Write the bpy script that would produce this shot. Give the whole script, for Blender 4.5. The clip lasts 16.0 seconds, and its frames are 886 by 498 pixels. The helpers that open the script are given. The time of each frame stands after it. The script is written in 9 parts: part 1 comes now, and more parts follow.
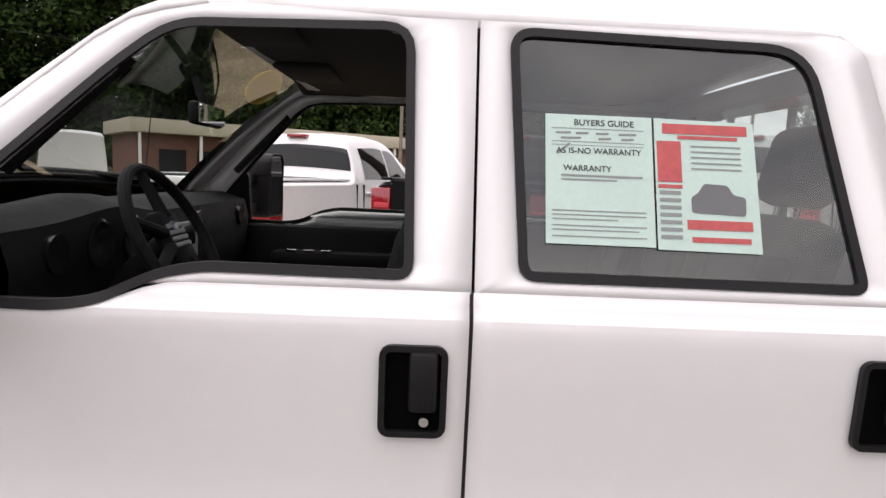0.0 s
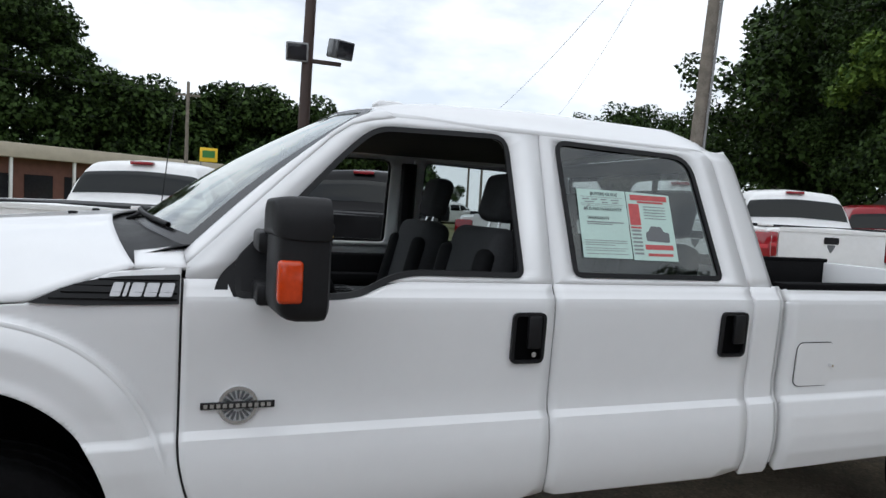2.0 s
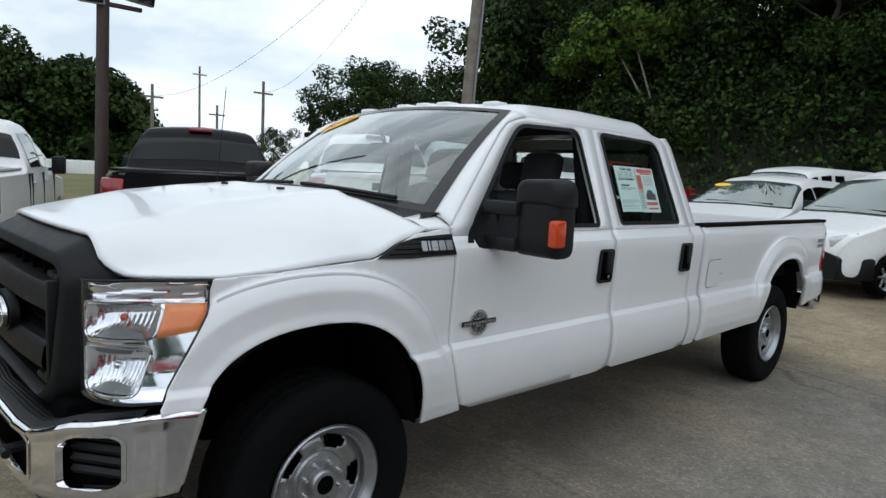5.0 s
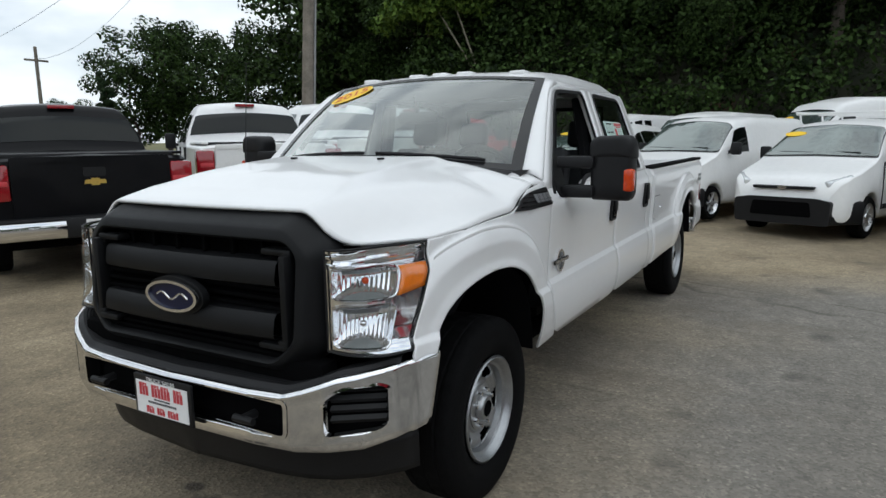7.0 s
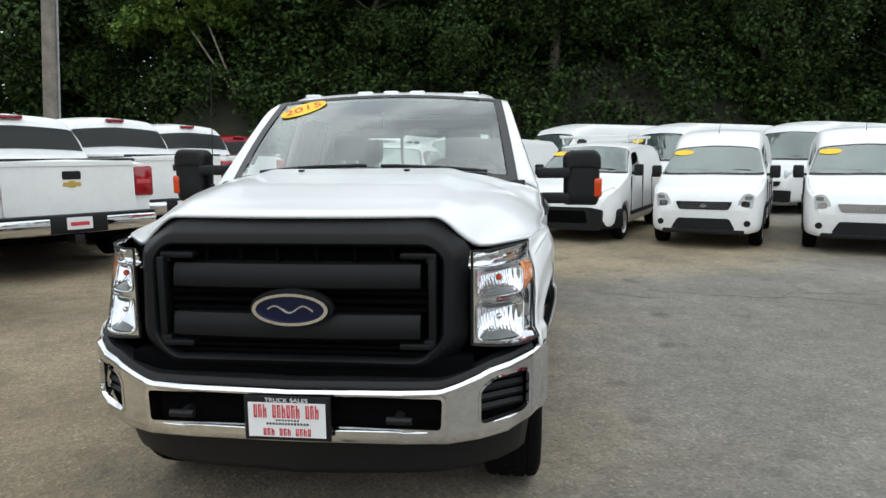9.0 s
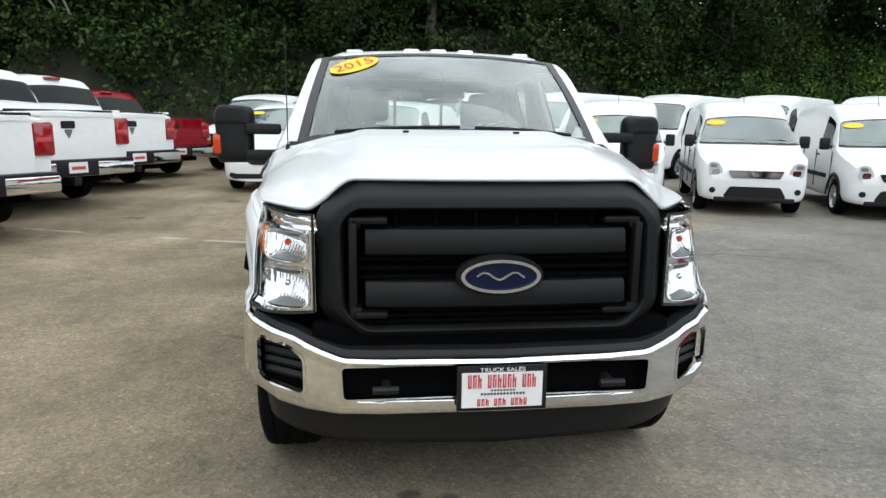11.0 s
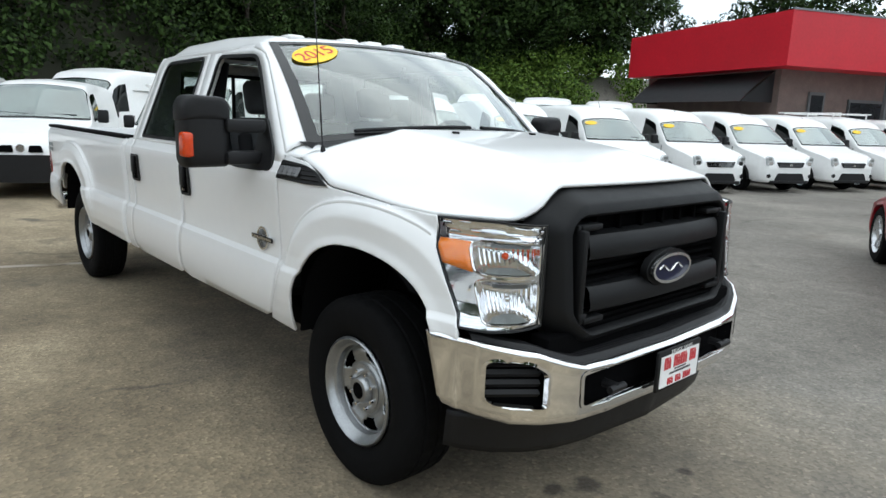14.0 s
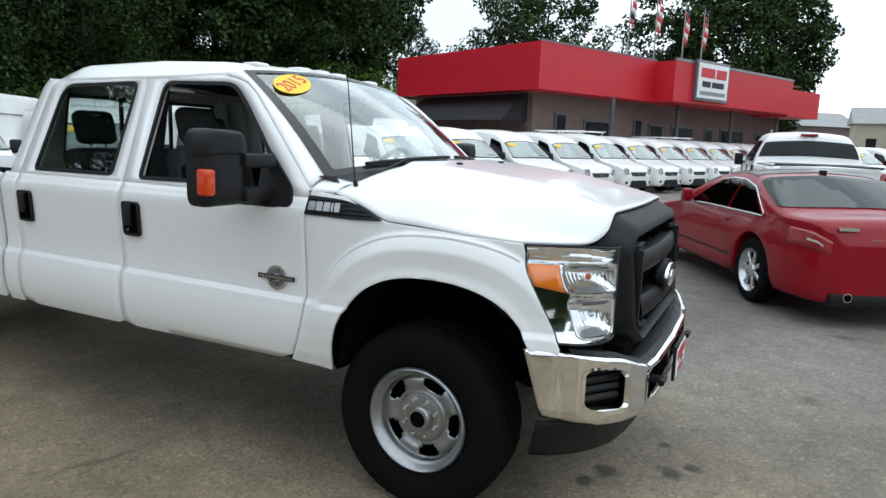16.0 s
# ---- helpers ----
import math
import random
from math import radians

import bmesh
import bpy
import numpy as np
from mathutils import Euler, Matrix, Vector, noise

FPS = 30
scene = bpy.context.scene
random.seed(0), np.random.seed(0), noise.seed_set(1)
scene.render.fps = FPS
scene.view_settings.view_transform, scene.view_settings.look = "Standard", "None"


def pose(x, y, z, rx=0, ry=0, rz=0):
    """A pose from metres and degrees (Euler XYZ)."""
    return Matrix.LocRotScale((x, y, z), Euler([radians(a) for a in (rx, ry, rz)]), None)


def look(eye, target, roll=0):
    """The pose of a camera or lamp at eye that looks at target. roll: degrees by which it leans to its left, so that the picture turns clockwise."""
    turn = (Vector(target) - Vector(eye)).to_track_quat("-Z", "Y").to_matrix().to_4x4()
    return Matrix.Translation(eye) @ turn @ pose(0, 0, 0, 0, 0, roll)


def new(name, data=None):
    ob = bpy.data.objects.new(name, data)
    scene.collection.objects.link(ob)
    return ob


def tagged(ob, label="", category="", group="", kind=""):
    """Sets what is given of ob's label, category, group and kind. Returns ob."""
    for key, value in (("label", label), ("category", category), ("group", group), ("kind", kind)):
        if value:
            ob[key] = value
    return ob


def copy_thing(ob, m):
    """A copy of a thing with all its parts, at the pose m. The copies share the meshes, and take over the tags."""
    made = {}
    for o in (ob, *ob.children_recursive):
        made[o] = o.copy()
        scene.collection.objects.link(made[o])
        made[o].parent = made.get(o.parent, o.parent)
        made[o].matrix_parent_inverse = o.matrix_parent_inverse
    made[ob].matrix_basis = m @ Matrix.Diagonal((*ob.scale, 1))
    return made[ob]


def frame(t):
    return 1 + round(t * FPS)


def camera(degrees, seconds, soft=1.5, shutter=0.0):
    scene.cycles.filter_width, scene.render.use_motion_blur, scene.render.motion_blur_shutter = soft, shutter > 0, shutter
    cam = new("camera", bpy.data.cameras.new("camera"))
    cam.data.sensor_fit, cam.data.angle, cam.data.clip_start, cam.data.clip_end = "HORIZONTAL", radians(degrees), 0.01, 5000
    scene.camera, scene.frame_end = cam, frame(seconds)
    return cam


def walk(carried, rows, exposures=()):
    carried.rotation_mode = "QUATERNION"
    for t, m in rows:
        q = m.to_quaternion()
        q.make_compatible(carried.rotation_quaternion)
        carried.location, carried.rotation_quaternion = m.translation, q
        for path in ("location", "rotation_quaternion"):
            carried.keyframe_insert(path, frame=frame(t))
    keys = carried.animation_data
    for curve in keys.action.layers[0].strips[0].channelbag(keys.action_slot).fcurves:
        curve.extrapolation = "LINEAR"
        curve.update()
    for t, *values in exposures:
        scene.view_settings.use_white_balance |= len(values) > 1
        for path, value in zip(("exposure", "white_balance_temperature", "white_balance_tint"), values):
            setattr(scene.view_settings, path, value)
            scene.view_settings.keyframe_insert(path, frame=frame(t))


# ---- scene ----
import functools

cam = camera(68.2, 16.0)
PATH = [
    (0, (1.658, -2.149, 1.529), (1.709, -0.163, 1.298), 2.4),
    (0.5, (1.529, -2.4, 1.521), (1.703, -0.42, 1.302), 1.2),
    (1, (1.198, -2.68, 1.483), (1.628, -0.734, 1.305), 1.0),
    (1.5, (0.921, -2.858, 1.499), (1.459, -0.945, 1.279), 2.5),
    (2, (0.59, -2.95, 1.548), (1.282, -1.077, 1.428), 3.2),
    (2.5, (0.279, -3.062, 1.547), (1.108, -1.246, 1.442), 1.2),
    (3, (-0.076, -3.11, 1.561), (0.955, -1.403, 1.409), 2.5),
    (3.5, (-0.38, -3.09, 1.578), (0.738, -1.436, 1.457), 1.1),
    (4, (-0.72, -3.049, 1.58), (0.522, -1.486, 1.456), 1.0),
    (4.5, (-1.011, -2.92, 1.552), (0.338, -1.453, 1.381), 2.3),
    (4.7, (-1.132, -2.886, 1.556), (0.225, -1.431, 1.358), 2.6),
    (6.8, (-2.319, -2.168, 1.551), (-0.646, -1.125, 1.215), 0.3),
    (7, (-2.423, -2.069, 1.552), (-0.709, -1.093, 1.221), -0.7),
    (7.5, (-2.622, -1.768, 1.542), (-0.817, -0.969, 1.22), 1.7),
    (8, (-2.807, -1.449, 1.531), (-0.916, -0.84, 1.297), 0.7),
    (8.5, (-3.012, -1.178, 1.517), (-1.068, -0.761, 1.297), -1.0),
    (9, (-3.092, -0.812, 1.529), (-1.124, -0.591, 1.25), -0.5),
    (9.2, (-3.099, -0.67, 1.52), (-1.125, -0.502, 1.247), 0.5),
    (11.3, (-2.998, 0.679, 1.514), (-1.073, 0.311, 1.116), 1.0),
    (11.5, (-2.961, 0.821, 1.518), (-1.058, 0.353, 1.117), 1.3),
    (12, (-2.789, 1.165, 1.507), (-0.95, 0.494, 1.095), 1.0),
    (12.5, (-2.637, 1.512, 1.518), (-0.87, 0.674, 1.097), 2.7),
    (13, (-2.519, 1.867, 1.523), (-0.848, 0.851, 1.105), 4.0),
    (13.5, (-2.328, 2.109, 1.522), (-0.742, 0.961, 1.115), 0.6),
    (14, (-2.131, 2.363, 1.532), (-0.67, 1.056, 1.138), 2.2),
    (14.5, (-1.992, 2.615, 1.535), (-0.685, 1.153, 1.14), 3.9),
    (15, (-1.746, 2.823, 1.541), (-0.561, 1.254, 1.174), 2.9),
    (15.5, (-1.516, 3.011, 1.558), (-0.405, 1.385, 1.207), 5.1),
    (16, (-1.262, 3.207, 1.571), (-0.37, 1.447, 1.246), 2.0),
]
EXPOSURES = [(0, 0.20, 6850, 21), (0.5, -0.18, 6900, 22), (1.0, -0.36, 6850, 21), (1.5, -0.36, 6400, 14), (2.0, -0.42, 6100, 9), (2.5, -0.46, 5950, 6), (4.5, -0.52, 5950, 6), (7.0, -0.54, 6100, 6), (8.0, -0.20, 6120, 6), (9.0, -0.10, 6150, 5), (11.5, 0.20, 6150, 5), (12.5, 0.23, 6100, 5), (14.0, 0.04, 6050, 4), (16.0, -0.04, 5900, 4)]
walk(cam, [(t, look(eye, target, roll)) for t, eye, target, roll in PATH], exposures=EXPOSURES)

# ---- world, sun, exposure ----
world = bpy.data.worlds.new("overcast_sky")
scene.world = world
world.use_nodes = True
wt = world.node_tree
wt.nodes.clear()
w_out = wt.nodes.new("ShaderNodeOutputWorld")
w_bg = wt.nodes.new("ShaderNodeBackground")
w_sky = wt.nodes.new("ShaderNodeTexSky")
w_sky.sky_type = "NISHITA"
w_sky.sun_disc = False
w_sky.sun_elevation = radians(52)
w_sky.sun_rotation = radians(250)
w_mix = wt.nodes.new("ShaderNodeMixRGB")
w_noise = wt.nodes.new("ShaderNodeTexNoise")
w_noise.inputs["Scale"].default_value = 3.2
w_noise.inputs["Detail"].default_value = 7
w_noise.inputs["Roughness"].default_value = 0.55
w_map = wt.nodes.new("ShaderNodeMapping")
w_map.inputs["Scale"].default_value = (1.0, 1.0, 2.6)
w_tc = wt.nodes.new("ShaderNodeTexCoord")
w_ramp = wt.nodes.new("ShaderNodeValToRGB")
w_ramp.color_ramp.elements[0].position = 0.40
w_ramp.color_ramp.elements[0].color = (0.60, 0.60, 0.60, 1)
w_ramp.color_ramp.elements[1].position = 0.58
w_ramp.color_ramp.elements[1].color = (1, 1, 1, 1)
wt.links.new(w_tc.outputs["Generated"], w_map.inputs["Vector"])
wt.links.new(w_map.outputs["Vector"], w_noise.inputs["Vector"])
wt.links.new(w_noise.outputs["Fac"], w_ramp.inputs["Fac"])
wt.links.new(w_ramp.outputs["Color"], w_mix.inputs["Fac"])
wt.links.new(w_sky.outputs["Color"], w_mix.inputs["Color1"])
w_mix.inputs["Color2"].default_value = (11.5, 11.65, 11.8, 1)
wt.links.new(w_mix.outputs["Color"], w_bg.inputs["Color"])
w_bg.inputs["Strength"].default_value = 0.135
wt.links.new(w_bg.outputs["Background"], w_out.inputs["Surface"])

sun = new("sun", bpy.data.lights.new("sun", "SUN"))
sun.data.energy = 0.75
sun.data.angle = radians(75)
sun.data.color = (1.0, 0.98, 0.95)
sun.matrix_world = look((-6, -4, 20), (0, 0, 0))

# ---- materials ----
def material(name, color, rough=0.6, metal=0.0, spread=0.0, scale=6.0, bump=0.0, bump_scale=40.0, coat=0.0, spec=0.5, second=None, dist=0.004):
    """A surface with two scales of variation in colour and roughness, and fine relief."""
    m = bpy.data.materials.new(name)
    m.use_nodes = True
    nt = m.node_tree
    b = nt.nodes["Principled BSDF"]
    b.inputs["Base Color"].default_value = (*color, 1)
    b.inputs["Roughness"].default_value = rough
    b.inputs["Metallic"].default_value = metal
    b.inputs["Coat Weight"].default_value = coat
    b.inputs["Coat Roughness"].default_value = 0.04
    b.inputs["Specular IOR Level"].default_value = spec
    if spread or bump:
        tc = nt.nodes.new("ShaderNodeTexCoord")
        src = tc.outputs["Object"]
        if spread:
            n1 = nt.nodes.new("ShaderNodeTexNoise")
            n1.inputs["Scale"].default_value = scale
            n1.inputs["Detail"].default_value = 5
            n2 = nt.nodes.new("ShaderNodeTexNoise")
            n2.inputs["Scale"].default_value = scale * 9
            n2.inputs["Detail"].default_value = 3
            nt.links.new(src, n1.inputs["Vector"])
            nt.links.new(src, n2.inputs["Vector"])
            add = nt.nodes.new("ShaderNodeMath")
            add.operation = "MULTIPLY_ADD"
            add.inputs[1].default_value = 0.45
            nt.links.new(n2.outputs["Fac"], add.inputs[0])
            mul = nt.nodes.new("ShaderNodeMath")
            mul.operation = "MULTIPLY"
            mul.inputs[1].default_value = 0.55
            nt.links.new(n1.outputs["Fac"], mul.inputs[0])
            nt.links.new(mul.outputs[0], add.inputs[2])
            ramp = nt.nodes.new("ShaderNodeValToRGB")
            lo = tuple(max(0.0, c * (1 - spread)) for c in color)
            hi = second or tuple(min(1.0, c * (1 + spread)) for c in color)
            ramp.color_ramp.elements[0].position = 0.36
            ramp.color_ramp.elements[0].color = (*lo, 1)
            ramp.color_ramp.elements[1].position = 0.64
            ramp.color_ramp.elements[1].color = (*hi, 1)
            nt.links.new(add.outputs[0], ramp.inputs["Fac"])
            nt.links.new(ramp.outputs["Color"], b.inputs["Base Color"])
            rr = nt.nodes.new("ShaderNodeMapRange")
            rr.inputs["To Min"].default_value = max(0.02, rough * 0.85)
            rr.inputs["To Max"].default_value = min(1.0, rough * 1.18)
            nt.links.new(n1.outputs["Fac"], rr.inputs["Value"])
            nt.links.new(rr.outputs["Result"], b.inputs["Roughness"])
        if bump:
            n3 = nt.nodes.new("ShaderNodeTexNoise")
            n3.inputs["Scale"].default_value = bump_scale
            n3.inputs["Detail"].default_value = 4
            nt.links.new(src, n3.inputs["Vector"])
            bp = nt.nodes.new("ShaderNodeBump")
            bp.inputs["Strength"].default_value = bump
            bp.inputs["Distance"].default_value = dist
            nt.links.new(n3.outputs["Fac"], bp.inputs["Height"])
            nt.links.new(bp.outputs["Normal"], b.inputs["Normal"])
    return m


def glass_material(name, tint, rough=0.01, head_on=0.08, power=4.0):
    """Thin pane, the same from both sides: clear and tinted head on, mirror-like at grazing angles."""
    m = bpy.data.materials.new(name)
    m.use_nodes = True
    nt = m.node_tree
    nt.nodes.clear()
    out = nt.nodes.new("ShaderNodeOutputMaterial")
    clear = nt.nodes.new("ShaderNodeBsdfTransparent")
    clear.inputs["Color"].default_value = (*tint, 1)
    gloss = nt.nodes.new("ShaderNodeBsdfGlossy")
    gloss.inputs["Color"].default_value = (0.97, 1.0, 0.98, 1)
    gloss.inputs["Roughness"].default_value = rough
    mix = nt.nodes.new("ShaderNodeMixShader")
    lw = nt.nodes.new("ShaderNodeLayerWeight")
    lw.inputs["Blend"].default_value = 0.5
    pw = nt.nodes.new("ShaderNodeMath")
    pw.operation = "POWER"
    pw.inputs[1].default_value = power
    rg = nt.nodes.new("ShaderNodeMapRange")
    rg.inputs["To Min"].default_value = head_on
    nt.links.new(lw.outputs["Facing"], pw.inputs[0])
    nt.links.new(pw.outputs[0], rg.inputs["Value"])
    nt.links.new(rg.outputs["Result"], mix.inputs["Fac"])
    nt.links.new(clear.outputs["BSDF"], mix.inputs[1])
    nt.links.new(gloss.outputs["BSDF"], mix.inputs[2])
    nt.links.new(mix.outputs["Shader"], out.inputs["Surface"])
    return m


WHITE = material("white_paint", (0.80, 0.80, 0.80), 0.32, spread=0.012, scale=2.0, coat=0.6)
WHITE_B = material("white_paint_dusty", (0.84, 0.84, 0.83), 0.35, spread=0.035, scale=1.6, coat=0.35)
GREY_PAINT = material("dark_grey_paint", (0.10, 0.105, 0.11), 0.3, spread=0.06, scale=2, coat=0.7)
BLACK_PAINT = material("black_paint", (0.004, 0.004, 0.005), 0.3, spread=0.2, scale=3, coat=0.12, spec=0.12)
RED_PAINT = material("red_paint", (0.245, 0.002, 0.010), 0.28, spread=0.05, scale=2, coat=0.5, spec=0.12)
SEAM = material("seam_shadow", (0.02, 0.02, 0.02), 0.8)
RUBBER = material("tyre_rubber", (0.0045, 0.0045, 0.0048), 0.85, spec=0.1, spread=0.25, scale=9, bump=0.3, bump_scale=120)
BLACK_PLASTIC = material("black_moulded_plastic", (0.0095, 0.0095, 0.0105), 0.48, spec=0.27, spread=0.15, scale=14, bump=0.25, bump_scale=420, dist=0.001)
GRILLE_PLASTIC = material("charcoal_grille_plastic", (0.006, 0.0063, 0.007), 0.5, spec=0.2, spread=0.12, scale=12, bump=0.3, bump_scale=520, dist=0.001)
BED_LINER = material("matt_black_bed_liner", (0.007, 0.007, 0.0075), 0.85, spec=0.06, spread=0.2, scale=10, bump=0.4, bump_scale=200)
# near-black with the shade of deep recesses in its colour; also for hidden parts
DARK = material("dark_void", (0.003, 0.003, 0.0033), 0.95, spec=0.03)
FRIT = material("black_window_border", (0.01, 0.01, 0.011), 0.25)
CHROME = material("chrome", (0.80, 0.80, 0.81), 0.06, metal=1.0, spread=0.05, scale=5)
BRIGHT = material("bright_badge_metal", (0.72, 0.72, 0.73), 0.2, metal=1.0, spread=0.06, scale=40)
STEEL = material("silver_steel_wheel", (0.36, 0.37, 0.38), 0.33, metal=0.85, spread=0.12, scale=18, bump=0.1, bump_scale=150)
ALLOY = material("alloy_wheel", (0.62, 0.63, 0.65), 0.28, metal=0.85, spread=0.08, scale=18)
AMBER = material("amber_lens", (0.58, 0.050, 0.004), 0.2, spread=0.12, scale=60, coat=0.3)
AMBER_LIGHT = material("orange_lens", (0.80, 0.20, 0.008), 0.2, spread=0.1, scale=60, coat=1.0)
RED_LENS = material("red_lens", (0.28, 0.004, 0.010), 0.15, spread=0.1, scale=40, coat=1.0)
REFLECTOR = material("headlamp_reflector", (0.88, 0.88, 0.89), 0.05, metal=1.0, bump=0.12, bump_scale=40, dist=0.01)
LENS_CLEAR = glass_material("headlamp_lens", (0.97, 0.98, 0.99), 0.01, 0.03, 5.0)
GLASS = glass_material("clear_glass", (0.84, 0.90, 0.87), 0.01, 0.10, 2.5)
TINT = glass_material("tinted_glass", (0.50, 0.55, 0.55), 0.01, 0.09, 4.0)
DARK_GLASS = glass_material("dark_tinted_glass", (0.05, 0.055, 0.06), 0.01, 0.035, 5.0)
# blotchy grey that paints a dim, unevenly lit van interior
VAN_CABIN = material("painted_dim_cabin", (0.095, 0.112, 0.112), 0.8, spread=0.9, scale=1.7)
PANES = (LENS_CLEAR, GLASS, TINT, DARK_GLASS)
MIRROR = material("mirror_silver", (0.85, 0.86, 0.87), 0.02, metal=1.0)
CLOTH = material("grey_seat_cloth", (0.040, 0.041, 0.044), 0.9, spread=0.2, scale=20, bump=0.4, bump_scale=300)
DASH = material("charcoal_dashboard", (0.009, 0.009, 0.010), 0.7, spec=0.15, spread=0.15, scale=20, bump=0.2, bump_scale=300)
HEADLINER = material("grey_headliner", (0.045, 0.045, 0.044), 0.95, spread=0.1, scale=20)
BLUE = material("deep_blue_enamel", (0.003, 0.006, 0.032), 0.3, spread=0.1, scale=30, coat=0.25, spec=0.2)
MARK_GREY = material("satin_badge_metal", (0.34, 0.34, 0.35), 0.35, metal=0.8, spread=0.1, scale=40)
GOLD = material("gold_badge", (0.62, 0.42, 0.10), 0.3, metal=0.6, spread=0.1, scale=40)
YELLOW = material("yellow_sticker", (0.90, 0.58, 0.02), 0.5, spread=0.04, scale=30)
PAPER = material("paper_sheet", (0.52, 0.68, 0.62), 0.7, spread=0.04, scale=12)
PAPER_W = material("white_paper", (0.80, 0.80, 0.80), 0.6, spread=0.04, scale=14)
LAMP_CLEAR = material("clear_lamp", (0.74, 0.76, 0.77), 0.12, metal=0.35, spread=0.2, scale=18, bump=0.4, bump_scale=30, dist=0.01, coat=0.6)
HOUSING = material("bright_lamp_housing", (0.86, 0.86, 0.87), 0.07, metal=1.0, spread=0.04, scale=20)
# grey of van lamp inserts, and of the reflection painted in the truck's headlights
LAMP_GREY = material("grey_lamp_part_and_reflection", (0.16, 0.17, 0.165), 0.3, spread=0.1, scale=20)
INK = material("black_ink", (0.03, 0.03, 0.035), 0.7)
INK_GREY = material("grey_ink", (0.25, 0.27, 0.27), 0.7)
FADED_RED = material("faded_red_ink", (0.50, 0.10, 0.10), 0.7, spread=0.15, scale=60)
INK_RED = material("red_ink", (0.55, 0.05, 0.06), 0.7)

# ---- mesh helpers ----
def link_mesh(name, bm, mat, sharp=35):
    me = bpy.data.meshes.new(name)
    bm.to_mesh(me)
    bm.free()
    for m in mat if isinstance(mat, (list, tuple)) else [mat]:
        me.materials.append(m)
    me.polygons.foreach_set("use_smooth", [True] * len(me.polygons))
    me.set_sharp_from_angle(angle=radians(sharp))
    return new(name, me)


BODY_MIDDLE = Vector((1.7, 0, 0.85))


def part(name, bm, mat, parent, label="", thick=0.0, sharp=35):
    if thick or mat in PANES:
        bm.normal_update()
        if sum(f.normal.dot(f.calc_center_median() - BODY_MIDDLE) * f.calc_area() for f in bm.faces) < 0:
            bmesh.ops.reverse_faces(bm, faces=bm.faces)
    ob = link_mesh(name, bm, mat, sharp)
    ob.parent = parent
    if label:
        ob["label"] = label
    if thick:
        so = ob.modifiers.new("thickness", "SOLIDIFY")
        so.thickness, so.offset = thick, -1
    return ob


def thing(name, label, category, m=None, group="", kind=""):
    ob = new(name)
    ob.empty_display_size = 0.2
    if m is not None:
        ob.matrix_world = m
    return tagged(ob, label, category, group, kind)


def sheet(bm, fn, nu, nv, flip=False):
    """A grid of quads over fn(u, v), u and v from 0 to 1."""
    vs = [[bm.verts.new(fn(i / nu, j / nv)) for j in range(nv + 1)] for i in range(nu + 1)]
    for i in range(nu):
        for j in range(nv):
            q = [vs[i][j], vs[i + 1][j], vs[i + 1][j + 1], vs[i][j + 1]]
            pts = {tuple(round(c, 5) for c in v.co) for v in q}
            if len(pts) == 4:
                bm.faces.new(q[::-1] if flip else q)
            elif len(pts) == 3:
                keep, seen = [], set()
                for v in q:
                    k = tuple(round(c, 5) for c in v.co)
                    if k not in seen:
                        seen.add(k)
                        keep.append(v)
                bm.faces.new(keep[::-1] if flip else keep)
    return bm


def weld(bm, dist=0.0004):
    bmesh.ops.remove_doubles(bm, verts=bm.verts, dist=dist)
    bmesh.ops.delete(bm, geom=[v for v in bm.verts if not v.link_faces], context="VERTS")
    bmesh.ops.recalc_face_normals(bm, faces=bm.faces)
    return bm


def box(bm, lo, hi, bevel=0.0, m=None, seg=2):
    r = bmesh.ops.create_cube(bm, size=1.0)
    vs = r["verts"]
    for v in vs:
        v.co = Vector([lo[k] + (v.co[k] + 0.5) * (hi[k] - lo[k]) for k in range(3)])
    if bevel:
        es = list({e for v in vs for e in v.link_edges})
        g = bmesh.ops.bevel(bm, geom=es, offset=bevel, segments=seg, affect="EDGES", profile=0.5)
        vs = list({v for f in g["faces"] for v in f.verts} | {v for v in vs if v.is_valid})
    if m is not None:
        bmesh.ops.transform(bm, matrix=m, verts=[v for v in vs if v.is_valid])
    return bm


def rod(bm, a, b, r0, r1=None, n=10, caps=True):
    a, b = Vector(a), Vector(b)
    r1 = r0 if r1 is None else r1
    m = Matrix.Translation((a + b) / 2) @ (b - a).to_track_quat("Z", "Y").to_matrix().to_4x4()
    bmesh.ops.create_cone(bm, cap_ends=caps, segments=n, radius1=r0, radius2=r1, depth=(b - a).length, matrix=m)
    return bm


def bent(bm, pts, r, n=8):
    for a, b in zip(pts, pts[1:]):
        rod(bm, a, b, r, r, n)
    return bm


def lathe(bm, prof, n=40, m=None):
    """Turns (radius, along) pairs about the y axis."""
    rows = []
    for r, a in prof:
        rows.append([bm.verts.new((r * math.cos(2 * math.pi * k / n), a, r * math.sin(2 * math.pi * k / n))) for k in range(n)])
    for p, q in zip(rows, rows[1:]):
        for k in range(n):
            bm.faces.new((p[k], p[(k + 1) % n], q[(k + 1) % n], q[k]))
    if m is not None:
        bmesh.ops.transform(bm, matrix=m, verts=[v for row in rows for v in row])
    return bm


def plate(bm, pts, fn, thick=None):
    """A flat outline of (a, b) pairs, filled, and set in space by fn(a, b); thick: a vector to pull it out along."""
    vs = [bm.verts.new(fn(a, b)) for a, b in pts]
    f = bm.faces.new(vs)
    if thick is not None:
        r = bmesh.ops.extrude_face_region(bm, geom=[f])
        for v in (g for g in r["geom"] if isinstance(g, bmesh.types.BMVert)):
            v.co += Vector(thick)
    return bm


